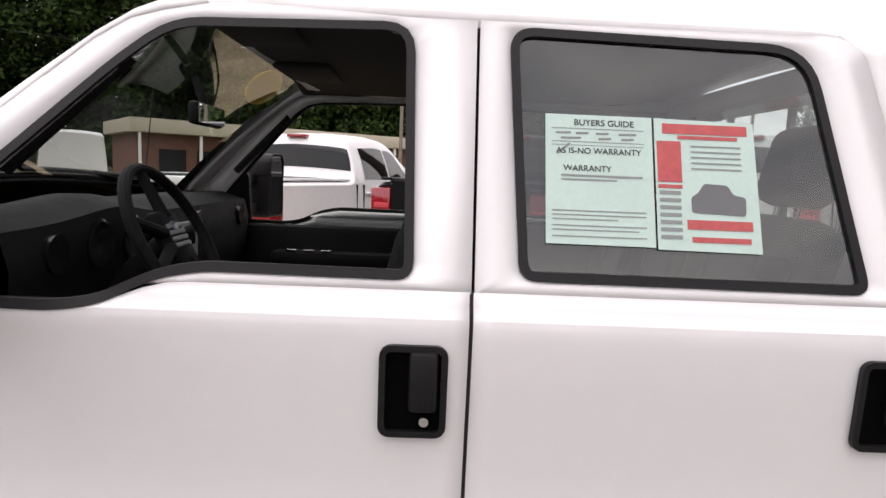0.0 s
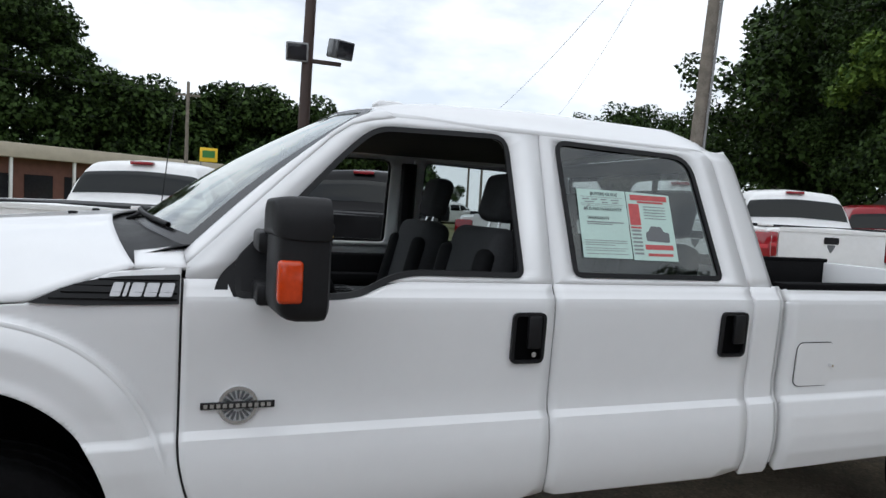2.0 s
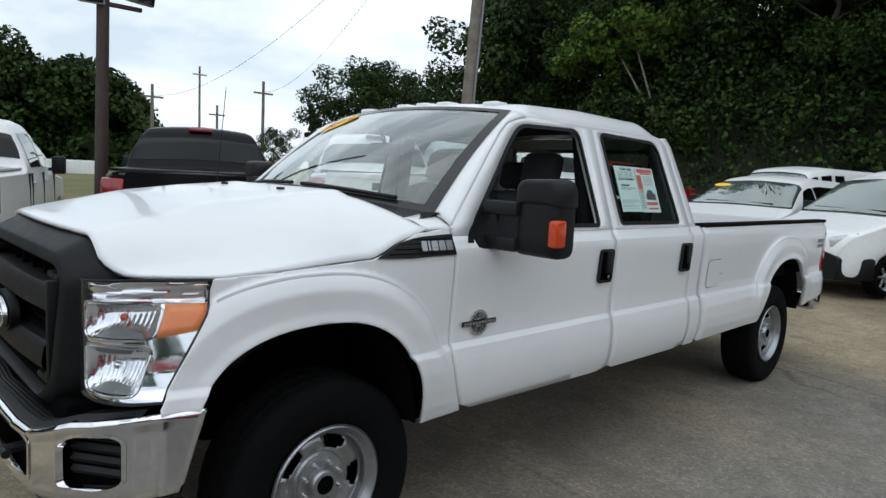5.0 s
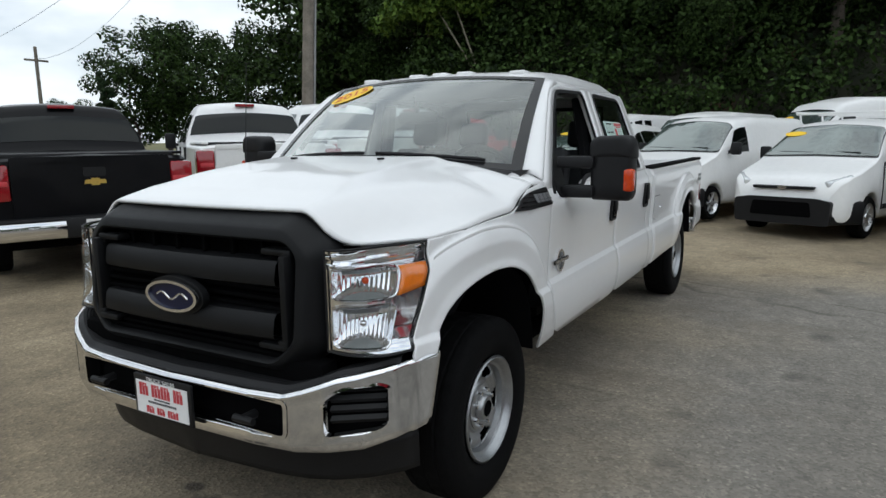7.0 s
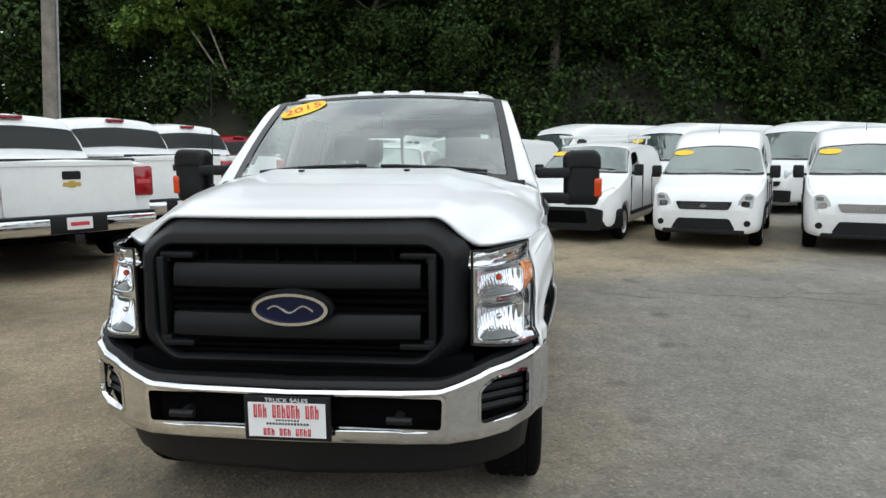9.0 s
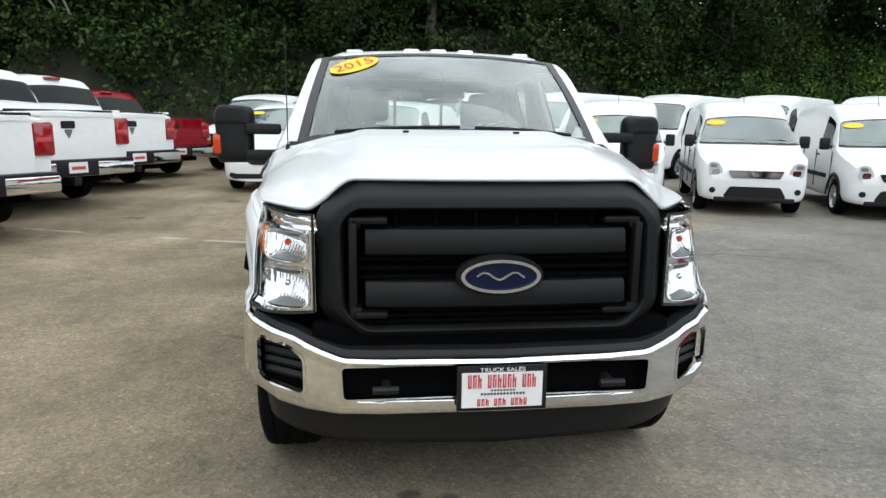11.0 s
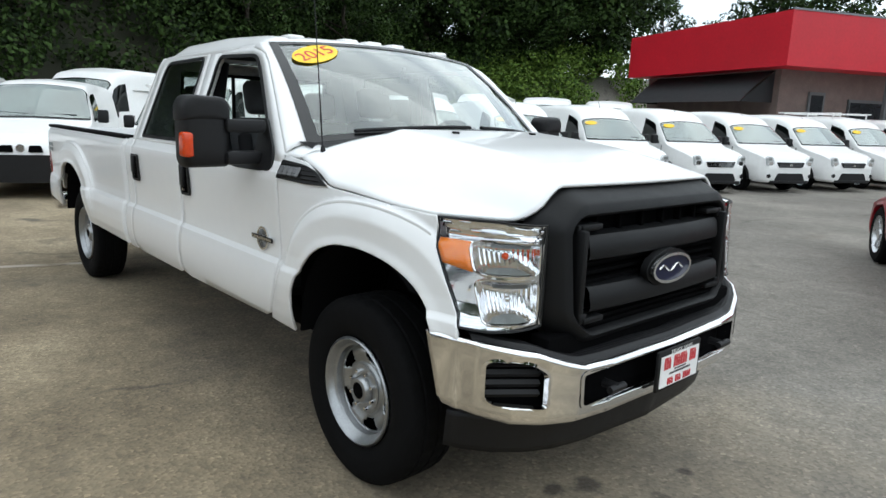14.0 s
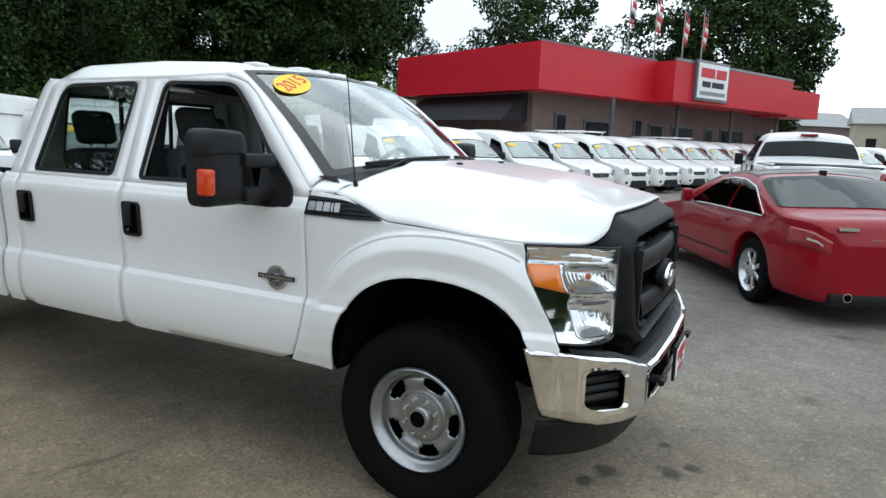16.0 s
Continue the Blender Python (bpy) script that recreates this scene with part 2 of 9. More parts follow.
def rounded(x0, z0, x1, z1, r, n=5):
    """The outline of a rectangle with round corners."""
    out = []
    for cx, cz, a0 in ((x1 - r, z0 + r, -90), (x1 - r, z1 - r, 0), (x0 + r, z1 - r, 90), (x0 + r, z0 + r, 180)):
        for k in range(n + 1):
            a = radians(a0 + 90 * k / n)
            out.append((cx + r * math.cos(a), cz + r * math.sin(a)))
    return out


def round_corners(pts, r, n=5):
    """Rounds the corners of an outline; r: one radius, or one for each corner."""
    out = []
    for k, p in enumerate(pts):
        a, p, b = Vector(pts[k - 1]), Vector(p), Vector(pts[(k + 1) % len(pts)])
        rr = r[k] if isinstance(r, (list, tuple)) else r
        if rr <= 0:
            out.append(tuple(p))
            continue
        d = min(rr, (a - p).length * 0.48, (b - p).length * 0.48)
        s, e = p + (a - p).normalized() * d, p + (b - p).normalized() * d
        for i in range(n + 1):
            t = i / n
            out.append(tuple(s * (1 - t) ** 2 + p * 2 * t * (1 - t) + e * t * t))
    return out


def ring_frame(bm, inner, outer, fn, thick=None):
    """A flat frame between two outlines with the same count of points."""
    a, b = [bm.verts.new(fn(*p)) for p in inner], [bm.verts.new(fn(*p)) for p in outer]
    fs = [bm.faces.new((a[k], a[(k + 1) % len(a)], b[(k + 1) % len(b)], b[k])) for k in range(len(a))]
    if thick is not None:
        r = bmesh.ops.extrude_face_region(bm, geom=fs)
        for v in (g for g in r["geom"] if isinstance(g, bmesh.types.BMVert)):
            v.co += Vector(thick)
    return bm


def grow(pts, d):
    """An outline grown outwards by d (negative: shrunk)."""
    n = len(pts)
    area = sum(pts[k][0] * pts[(k + 1) % n][1] - pts[(k + 1) % n][0] * pts[k][1] for k in range(n))
    sg = 1 if area > 0 else -1
    out = []
    for k in range(n):
        a, b = Vector(pts[k - 1]), Vector(pts[(k + 1) % n])
        t = (b - a).normalized()
        out.append((pts[k][0] + sg * d * t.y, pts[k][1] - sg * d * t.x))
    return out


def within(pts, a, b):
    """Whether the point (a, b) lies inside an outline."""
    odd = False
    for (x0, y0), (x1, y1) in zip(pts, pts[1:] + pts[:1]):
        if (y0 > b) != (y1 > b) and a < x0 + (b - y0) * (x1 - x0) / (y1 - y0):
            odd = not odd
    return odd


def lerp(a, b, t):
    return a + (b - a) * t


def smooth(a, b, x):
    t = min(1.0, max(0.0, (x - a) / (b - a)))
    return t * t * (3 - 2 * t)


def interp(x, xs, ys):
    return float(np.interp(x, xs, ys))


def words(name, text, size, m, mat, parent, stretch=1.0):
    """A line of writing as a flat mesh, centred at m."""
    cu = bpy.data.curves.new(name, "FONT")
    cu.body, cu.size, cu.align_x, cu.align_y, cu.extrude = text, size, "CENTER", "CENTER", 0.0004
    tmp = new(name, cu)
    me = bpy.data.meshes.new_from_object(tmp.evaluated_get(bpy.context.evaluated_depsgraph_get()))
    bpy.data.objects.remove(tmp)
    me.materials.clear()
    me.materials.append(mat)
    ob = new(name, me)
    ob.parent = parent
    ob.matrix_local = m @ Matrix.Diagonal((stretch, 1, 1, 1))
    return ob

# ---- ground ----
def ground_z(x, y):
    """Lie of the land: the lot rises gently, the bank behind it steeply."""
    rise = max(0.06 * smooth(2, 5, y) * smooth(0, 3, x), 0.14 * smooth(5, 9, x) * smooth(-2, 2, y))
    u = x + 0.12 * y
    bank = 6.5 * lerp(smooth(19.0, 36, u), smooth(19.4, 27.5, u), smooth(-13, -8, y)) * (1 - smooth(11, 17, y)) if x > 10 else 0.0
    vines = 4.6 * smooth(31.0, 43.0, (x - y) * 0.707) * smooth(19.0, 24.0, x) if y < -8 else 0.0
    return rise + max(bank, vines)


def ground_material():
    """Tan and grey worn asphalt with aggregate, stains and cracks; clay on the bank and grass beyond the lot."""
    m = bpy.data.materials.new("worn_lot_asphalt")
    m.use_nodes = True
    nt = m.node_tree
    b = nt.nodes["Principled BSDF"]
    b.inputs["Roughness"].default_value = 0.9
    tc = nt.nodes.new("ShaderNodeTexCoord")
    pos = tc.outputs["Object"]

    def noise_node(scale, detail=4, rough=0.55, stretch=None):
        n = nt.nodes.new("ShaderNodeTexNoise")
        n.inputs["Scale"].default_value, n.inputs["Detail"].default_value, n.inputs["Roughness"].default_value = scale, detail, rough
        src = pos
        if stretch:
            mp = nt.nodes.new("ShaderNodeMapping")
            mp.inputs["Scale"].default_value = stretch
            nt.links.new(pos, mp.inputs["Vector"])
            src = mp.outputs["Vector"]
        nt.links.new(src, n.inputs["Vector"])
        return n.outputs["Fac"]

    def ramp(fac, stops):
        r = nt.nodes.new("ShaderNodeValToRGB")
        r.color_ramp.elements[0].position, r.color_ramp.elements[0].color = stops[0][0], (*stops[0][1], 1)
        r.color_ramp.elements[1].position, r.color_ramp.elements[1].color = stops[-1][0], (*stops[-1][1], 1)
        for p, c in stops[1:-1]:
            e = r.color_ramp.elements.new(p)
            e.color = (*c, 1)
        nt.links.new(fac, r.inputs["Fac"])
        return r.outputs["Color"]

    def mix(a, c, fac, kind="MIX"):
        n = nt.nodes.new("ShaderNodeMixRGB")
        n.blend_type = kind
        for sock, val in ((n.inputs["Color1"], a), (n.inputs["Color2"], c), (n.inputs["Fac"], fac)):
            if isinstance(val, float):
                sock.default_value = val
            elif isinstance(val, tuple):
                sock.default_value = (*val, 1)
            else:
                nt.links.new(val, sock)
        return n.outputs["Color"]

    tan = ramp(noise_node(0.9, 6), [(0.3, (0.185, 0.150, 0.100)), (0.5, (0.250, 0.205, 0.138)), (0.7, (0.315, 0.262, 0.180))])
    grey = ramp(noise_node(0.7, 6), [(0.3, (0.150, 0.140, 0.125)), (0.5, (0.190, 0.178, 0.160)), (0.7, (0.225, 0.213, 0.193))])
    # the lot is grey in front of the truck's nose and tan elsewhere
    sx = nt.nodes.new("ShaderNodeSeparateXYZ")
    nt.links.new(pos, sx.inputs["Vector"])
    side = nt.nodes.new("ShaderNodeMath")
    side.operation = "MULTIPLY_ADD"
    side.inputs[1].default_value, side.inputs[2].default_value = 0.16, 0.40
    nt.links.new(sx.outputs["Y"], side.inputs[0])
    wob = nt.nodes.new("ShaderNodeMath")
    wob.operation = "MULTIPLY_ADD"
    wob.inputs[1].default_value = 0.7
    nt.links.new(noise_node(0.45, 5), wob.inputs[0])
    far = nt.nodes.new("ShaderNodeMapRange")
    far.inputs["From Min"].default_value, far.inputs["From Max"].default_value, far.inputs["To Max"].default_value = 4.4, 7.5, 0.9
    nt.links.new(sx.outputs["X"], far.inputs["Value"])
    both = nt.nodes.new("ShaderNodeMath")
    both.operation = "ADD"
    nt.links.new(side.outputs[0], both.inputs[0])
    nt.links.new(far.outputs["Result"], both.inputs[1])
    nt.links.new(both.outputs[0], wob.inputs[2])
    base = mix(grey, tan, ramp(wob.outputs[0], [(0.45, (0, 0, 0)), (0.95, (1, 1, 1))]))
    # fine aggregate
    vor = nt.nodes.new("ShaderNodeTexVoronoi")
    vor.inputs["Scale"].default_value = 62
    nt.links.new(pos, vor.inputs["Vector"])
    speck = ramp(vor.outputs["Color"], [(0.1, (0.55, 0.54, 0.53)), (0.5, (0.95, 0.95, 0.95)), (0.78, (1.15, 1.14, 1.12)), (0.95, (1.75, 1.72, 1.66))])
    base = mix(base, speck, 0.62, "MULTIPLY")
    base = mix(base, ramp(noise_node(6, 6, 0.7), [(0.3, (0.74, 0.74, 0.74)), (0.7, (1.2, 1.2, 1.19))]), 0.85, "MULTIPLY")
    # oil stains
    base = mix(base, (0.055, 0.050, 0.045), ramp(noise_node(1.7, 3, 0.4), [(0.66, (0, 0, 0)), (0.76, (0.7, 0.7, 0.7))]))
    base = mix(base, (0.11, 0.085, 0.06), ramp(noise_node(0.8, 4, 0.6, (1, 0.4, 1)), [(0.60, (0, 0, 0)), (0.78, (0.5, 0.5, 0.5))]))
    # cracks
    warp = nt.nodes.new("ShaderNodeMixRGB")
    warp.inputs["Fac"].default_value = 0.30
    wn = nt.nodes.new("ShaderNodeTexNoise")
    wn.inputs["Scale"].default_value = 1.6
    wn.inputs["Detail"].default_value = 6
    nt.links.new(pos, wn.inputs["Vector"])
    nt.links.new(pos, warp.inputs["Color1"])
    nt.links.new(wn.outputs["Color"], warp.inputs["Color2"])
    vc = nt.nodes.new("ShaderNodeTexVoronoi")
    vc.feature = "DISTANCE_TO_EDGE"
    vc.inputs["Scale"].default_value = 0.19
    nt.links.new(warp.outputs["Color"], vc.inputs["Vector"])
    crack = ramp(vc.outputs["Distance"], [(0.0, (1, 1, 1)), (0.0016, (0.6, 0.6, 0.6)), (0.0042, (0, 0, 0))])
    crack = mix(crack, ramp(noise_node(0.6, 3), [(0.48, (0, 0, 0)), (0.60, (1, 1, 1))]), 1.0, "MULTIPLY")
    base = mix(base, (0.045, 0.040, 0.034), mix(crack, (0.6, 0.6, 0.6), 1.0, "MULTIPLY"))
    # a long seam across the lot
    def calc(op, a, c):
        n = nt.nodes.new("ShaderNodeMath")
        n.operation = op
        for sock, val in zip(n.inputs, (a, c)):
            if isinstance(val, float):
                sock.default_value = val
            else:
                nt.links.new(val, sock)
        return n.outputs[0]

    bend = calc("MULTIPLY", calc("MINIMUM", calc("ADD", sx.outputs["Y"], 1.0), 0.0), 0.28)
    wave = calc("MULTIPLY", calc("SUBTRACT", noise_node(0.9, 6), 0.5), 0.55)
    off = calc("ABSOLUTE", calc("ADD", calc("SUBTRACT", calc("ADD", bend, 4.85), sx.outputs["X"]), wave), 0.0)
    seam = mix(ramp(off, [(0.0, (0.8, 0.8, 0.8)), (0.010, (0.55, 0.55, 0.55)), (0.03, (0, 0, 0))]), ramp(noise_node(1.3, 4), [(0.40, (0.15, 0.15, 0.15)), (0.55, (1, 1, 1))]), 1.0, "MULTIPLY")
    base = mix(base, (0.05, 0.043, 0.035), seam)
    # a pale broken joint in the paving
    line = calc("ABSOLUTE", calc("ADD", calc("SUBTRACT", sx.outputs["X"], calc("MULTIPLY", sx.outputs["Y"], 0.298)), -4.58), 0.0)
    joint = mix(ramp(line, [(0.0, (1, 1, 1)), (0.035, (0.8, 0.8, 0.8)), (0.06, (0, 0, 0))]), ramp(noise_node(1.1, 3), [(0.46, (0, 0, 0)), (0.54, (1, 1, 1))]), 1.0, "MULTIPLY")
    near = calc("MULTIPLY", calc("GREATER_THAN", sx.outputs["Y"], 0.8), calc("LESS_THAN", sx.outputs["Y"], 6.0))
    base = mix(base, (0.42, 0.38, 0.33), calc("MULTIPLY", joint, near))
    # oil stains before the truck
    rag = calc("MULTIPLY", calc("SUBTRACT", noise_node(9.0, 4), 0.5), 0.16)
    for ox, oy, size in ((-0.94, 0.02, 0.075), (-1.02, -0.10, 0.05), (-0.66, 0.15, 0.09), (-0.58, 0.30, 0.05), (-0.86, -0.28, 0.05), (-1.12, 0.25, 0.04)):
        ex, ey = calc("ADD", sx.outputs["X"], -ox), calc("ADD", sx.outputs["Y"], -oy)
        away = calc("ADD", calc("SQRT", calc("ADD", calc("MULTIPLY", ex, ex), calc("MULTIPLY", ey, ey)), 0.0), rag)
        base = mix(base, (0.030, 0.027, 0.024), ramp(away, [(size * 0.4, (0.75, 0.75, 0.75)), (size, (0, 0, 0))]))
    # broad worn patches
    base = mix(base, ramp(noise_node(0.22, 5, 0.6), [(0.35, (0.72, 0.70, 0.68)), (0.6, (1.12, 1.10, 1.06))]), 0.85, "MULTIPLY")
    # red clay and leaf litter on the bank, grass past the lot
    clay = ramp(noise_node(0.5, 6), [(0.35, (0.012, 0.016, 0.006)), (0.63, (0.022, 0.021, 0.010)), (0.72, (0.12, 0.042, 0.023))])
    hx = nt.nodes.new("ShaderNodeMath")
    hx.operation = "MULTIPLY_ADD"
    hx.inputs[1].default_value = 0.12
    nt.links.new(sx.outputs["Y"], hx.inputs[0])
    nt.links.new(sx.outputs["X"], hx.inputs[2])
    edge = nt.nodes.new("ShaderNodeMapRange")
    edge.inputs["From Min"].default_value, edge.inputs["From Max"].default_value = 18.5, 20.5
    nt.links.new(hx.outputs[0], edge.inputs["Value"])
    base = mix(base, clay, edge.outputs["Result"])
    grass = ramp(noise_node(0.3, 6), [(0.35, (0.16, 0.13, 0.05)), (0.6, (0.10, 0.11, 0.03))])
    edge2 = nt.nodes.new("ShaderNodeMapRange")
    edge2.inputs["From Min"].default_value, edge2.inputs["From Max"].default_value = 13.5, 16.0
    nt.links.new(sx.outputs["Y"], edge2.inputs["Value"])
    base = mix(base, grass, edge2.outputs["Result"])
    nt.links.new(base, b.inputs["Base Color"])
    bp = nt.nodes.new("ShaderNodeBump")
    bp.inputs["Strength"].default_value, bp.inputs["Distance"].default_value = 0.6, 0.006
    nt.links.new(vor.outputs["Distance"], bp.inputs["Height"])
    nt.links.new(bp.outputs["Normal"], b.inputs["Normal"])
    return m


bm = bmesh.new()
xs = [-2000, -400, -100] + [-40 + 2.0 * k for k in range(46)] + [60, 80, 120, 200, 500, 2000]
ys = [-2000, -400, -120] + [-60 + 2.5 * k for k in range(49)] + [90, 150, 400, 2000]
vs = [[bm.verts.new((x, y, ground_z(x, y))) for y in ys] for x in xs]
for i in range(len(xs) - 1):
    for j in range(len(ys) - 1):
        bm.faces.new((vs[i][j], vs[i + 1][j], vs[i + 1][j + 1], vs[i][j + 1]))
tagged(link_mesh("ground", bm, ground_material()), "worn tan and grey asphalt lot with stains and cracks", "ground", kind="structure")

# ---- the white pickup truck ----
# x runs towards the tailgate from the front axle, y towards the passenger's side.
REAR_AXLE, TYRE_R = 4.27, 0.40
SIDE = ((0.50, 0.935), (0.56, 0.968), (0.63, 0.990), (0.70, 0.998), (0.78, 0.997), (0.845, 0.986), (0.868, 0.968), (0.92, 0.964), (1.05, 0.972), (1.18, 0.980), (1.245, 0.980), (1.262, 0.976), (1.285, 0.958), (1.31, 0.949), (1.34, 0.939))


def side_y(z):
    return interp(z, [p[0] for p in SIDE], [p[1] for p in SIDE])


FINE_Z = sorted({round(0.50 + 0.010 * k, 3) for k in range(86)} | {round(q[0], 3) for q in SIDE})
ROWS_Z = sorted({round(z, 3) for z in [p[0] for p in SIDE]} | {0.6, 0.665, 0.74, 0.80, 0.855, 0.97, 1.0, 1.1, 1.14, 1.22, 1.254, 1.27})


def arch_e(x, z, xc, zc=0.48, a=0.465, b=0.55):
    return ((abs(x - xc) / a) ** 2.5 + (max(0.0, z - zc) / b) ** 2.5) ** 0.4


def arch_z(x, xc, floor):
    t = abs(x - xc) / 0.465
    return floor if t >= 1 else max(floor, 0.48 + 0.55 * (1 - t ** 2.5) ** 0.4)


def flare(x, z, xc):
    e = arch_e(x, z, xc)
    low = 0.12 + 0.88 * smooth(0.56, 0.98, z)
    f = min(1.0, max(0.0, (1.325 - e) / 0.12))
    return 0.052 * low * f ** 0.55 + 0.008 * low * (1 - smooth(1.0, 1.08, e))


def fender_y(x, z):
    return side_y(z) - 0.055 * smooth(0.52, -0.15, x) * smooth(0.55, 1.1, z) - 0.085 * smooth(-0.15, -0.62, x) + flare(x, z, -0.075)


def flare_edge(s, xc, surface, x0, x1, parent):
    """The rolled edge where a wheel-arch flare leaves the body side."""
    pts = []
    for k in range(81):
        a = math.pi * k / 80
        x = xc + 0.465 * 1.305 * math.copysign(abs(math.cos(a)) ** 0.8, math.cos(a))
        z = 0.48 + 0.55 * 1.305 * math.sin(a) ** 0.8
        if x0 < x < x1 and z > 0.62:
            pts.append(Vector((x, s * (surface(x, z) + 0.0005), z)))
    bm = bmesh.new()
    n = len(pts) - 1

    def bead(u, v):
        i = min(n - 1, int(u * n + 1e-6))
        p, way = pts[int(round(u * n))], (pts[i + 1] - pts[i]).normalized()
        side = way.cross(Vector((0, s, 0))).normalized()
        thin = min(1.0, 6 * u, 6 * (1 - u))
        return p + side * 0.009 * math.cos(2 * math.pi * v) + Vector((0, s, 0)) * 0.0055 * thin * math.sin(2 * math.pi * v)

    sheet(bm, bead, n, 10)
    part("flare_edge", bm, WHITE, parent)


def bed_y(x, z):
    return side_y(z) + 0.9 * flare(x, z, REAR_AXLE)


def side_panel(bm, s, xs, zlo, zhi, yfn, rows=ROWS_Z):
    """A body panel from columns xs, between zlo(x) and zhi(x), on the surface yfn(x, z)."""
    grid = []
    for x in xs:
        a, b = zlo(x), zhi(x)
        grid.append([bm.verts.new((x, s * yfn(x, min(b, max(a, z))), min(b, max(a, z)))) for z in [-9.0] + rows + [9.0]])
    for p, q in zip(grid, grid[1:]):
        for k in range(len(p) - 1):
            keep, seen = [], set()
            for v in (p[k], q[k], q[k + 1], p[k + 1]):
                c = tuple(round(t, 5) for t in v.co)
                if c not in seen:
                    seen.add(c)
                    keep.append(v)
            if len(keep) > 2:
                bm.faces.new(keep)
    return weld(bm, 0.0003)


def swept(bm):
    """Bends the shut line between fender and front door back towards the sill."""
    for v in bm.verts:
        x, z = v.co.x, v.co.z
        v.co.x += 0.080 * max(0.0, (0.86 - z) / 0.29) ** 2 * smooth(0.40, 0.53, x) * (1 - smooth(0.56, 0.98, x))
    return bm


def steps(a, b, d):
    n = max(1, int(round((b - a) / d)))
    return [a + (b - a) * k / n for k in range(n + 1)]


def frame_y(z):
    return 0.949 - 0.345 * (z - 1.31)


def truck_wheel(name, x, s, truck):
    """One wheel with tyre, pierced steel rim, hub cap and nuts; its axis lies along y, its face outwards."""
    w = new(name)
    w.parent = truck
    w.matrix_local = Matrix.Translation((x, s * 0.80, TYRE_R)) @ (Matrix.Identity(4) if s > 0 else Matrix.Rotation(math.pi, 4, "Z"))
    bm = bmesh.new()
    prof = [(0.232, -0.12), (0.30, -0.128), (0.36, -0.125), (0.388, -0.112), (0.396, -0.10), (0.399, -0.075), (0.393, -0.070), (0.393, -0.062), (0.400, -0.057), (0.400, -0.010), (0.394, -0.006), (0.394, 0.004), (0.400, 0.008), (0.400, 0.055), (0.393, 0.060), (0.393, 0.068), (0.399, 0.073), (0.396, 0.098), (0.388, 0.112), (0.372, 0.122), (0.345, 0.131), (0.33, 0.130), (0.30, 0.132), (0.28, 0.128), (0.240, 0.112), (0.226, 0.10)]
    n = 144
    rows = []
    for i, (r, a) in enumerate(prof):
        cut = r > 0.3955
        rows.append([bm.verts.new(((r - (0.005 if cut and (k + 2 * (i // 4)) % 4 == 0 else 0.0)) * math.cos(2 * math.pi * k / n), a, (r - (0.005 if cut and (k + 2 * (i // 4)) % 4 == 0 else 0.0)) * math.sin(2 * math.pi * k / n))) for k in range(n)])
    for p, q in zip(rows, rows[1:]):
        for k in range(n):
            bm.faces.new((p[k], p[(k + 1) % n], q[(k + 1) % n], q[k]))
    part("tyre", bm, RUBBER, w, "black all-terrain tyre")
    bm = bmesh.new()
    rings = [(0.229, 0.112), (0.222, 0.118), (0.215, 0.112), (0.209, 0.092), (0.202, 0.086), (0.196, 0.082), (0.190, 0.058), (0.182, 0.052), (0.174, 0.058), (0.166, 0.064), (0.158, 0.066), (0.150, 0.066), (0.142, 0.062), (0.128, 0.054), (0.112, 0.052), (0.104, 0.060), (0.092, 0.062), (0.074, 0.062)]
    n = 70
    vs = [[bm.verts.new((r * math.cos(2 * math.pi * k / n), a, r * math.sin(2 * math.pi * k / n))) for k in range(n)] for r, a in rings]
    for i in range(len(rings) - 1):
        for k in range(n):
            q = k % 14
            hole = (i in (7, 8, 9, 10, 11, 12) and 5 <= q <= 9) or (i in (8, 9, 10, 11) and q in (4, 10))
            if not hole:
                bm.faces.new((vs[i][k], vs[i][(k + 1) % n], vs[i + 1][(k + 1) % n], vs[i + 1][k]))
    part("rim", bm, STEEL, w, "silver pierced steel rim", thick=0.006)
    bm = bmesh.new()
    lathe(bm, [(0.226, 0.10), (0.215, 0.0), (0.20, -0.10), (0.001, -0.10)], 32)
    part("wheel_drum", bm, DARK, w)
    bm = bmesh.new()
    lathe(bm, [(0.100, 0.060), (0.100, 0.072), (0.084, 0.076), (0.060, 0.072), (0.056, 0.092), (0.048, 0.100), (0.034, 0.102), (0.031, 0.096), (0.001, 0.097)], 32)
    hub = part("hub", bm, STEEL, w, "round steel hub")
    bm = bmesh.new()
    lathe(bm, [(0.036, 0.1035), (0.030, 0.1045), (0.026, 0.099), (0.001, 0.1035)], 24)
    part("hub_bore", bm, DARK, hub)
    for k in range(8):
        a = 2 * math.pi * (k + 0.5) / 8
        bm = bmesh.new()
        c = Vector((0.079 * math.cos(a), 0, 0.079 * math.sin(a)))
        rod(bm, c + Vector((0, 0.064, 0)), c + Vector((0, 0.092, 0)), 0.0105, 0.008, 8)
        part("lug_nut", bm, CHROME, w)
    return w


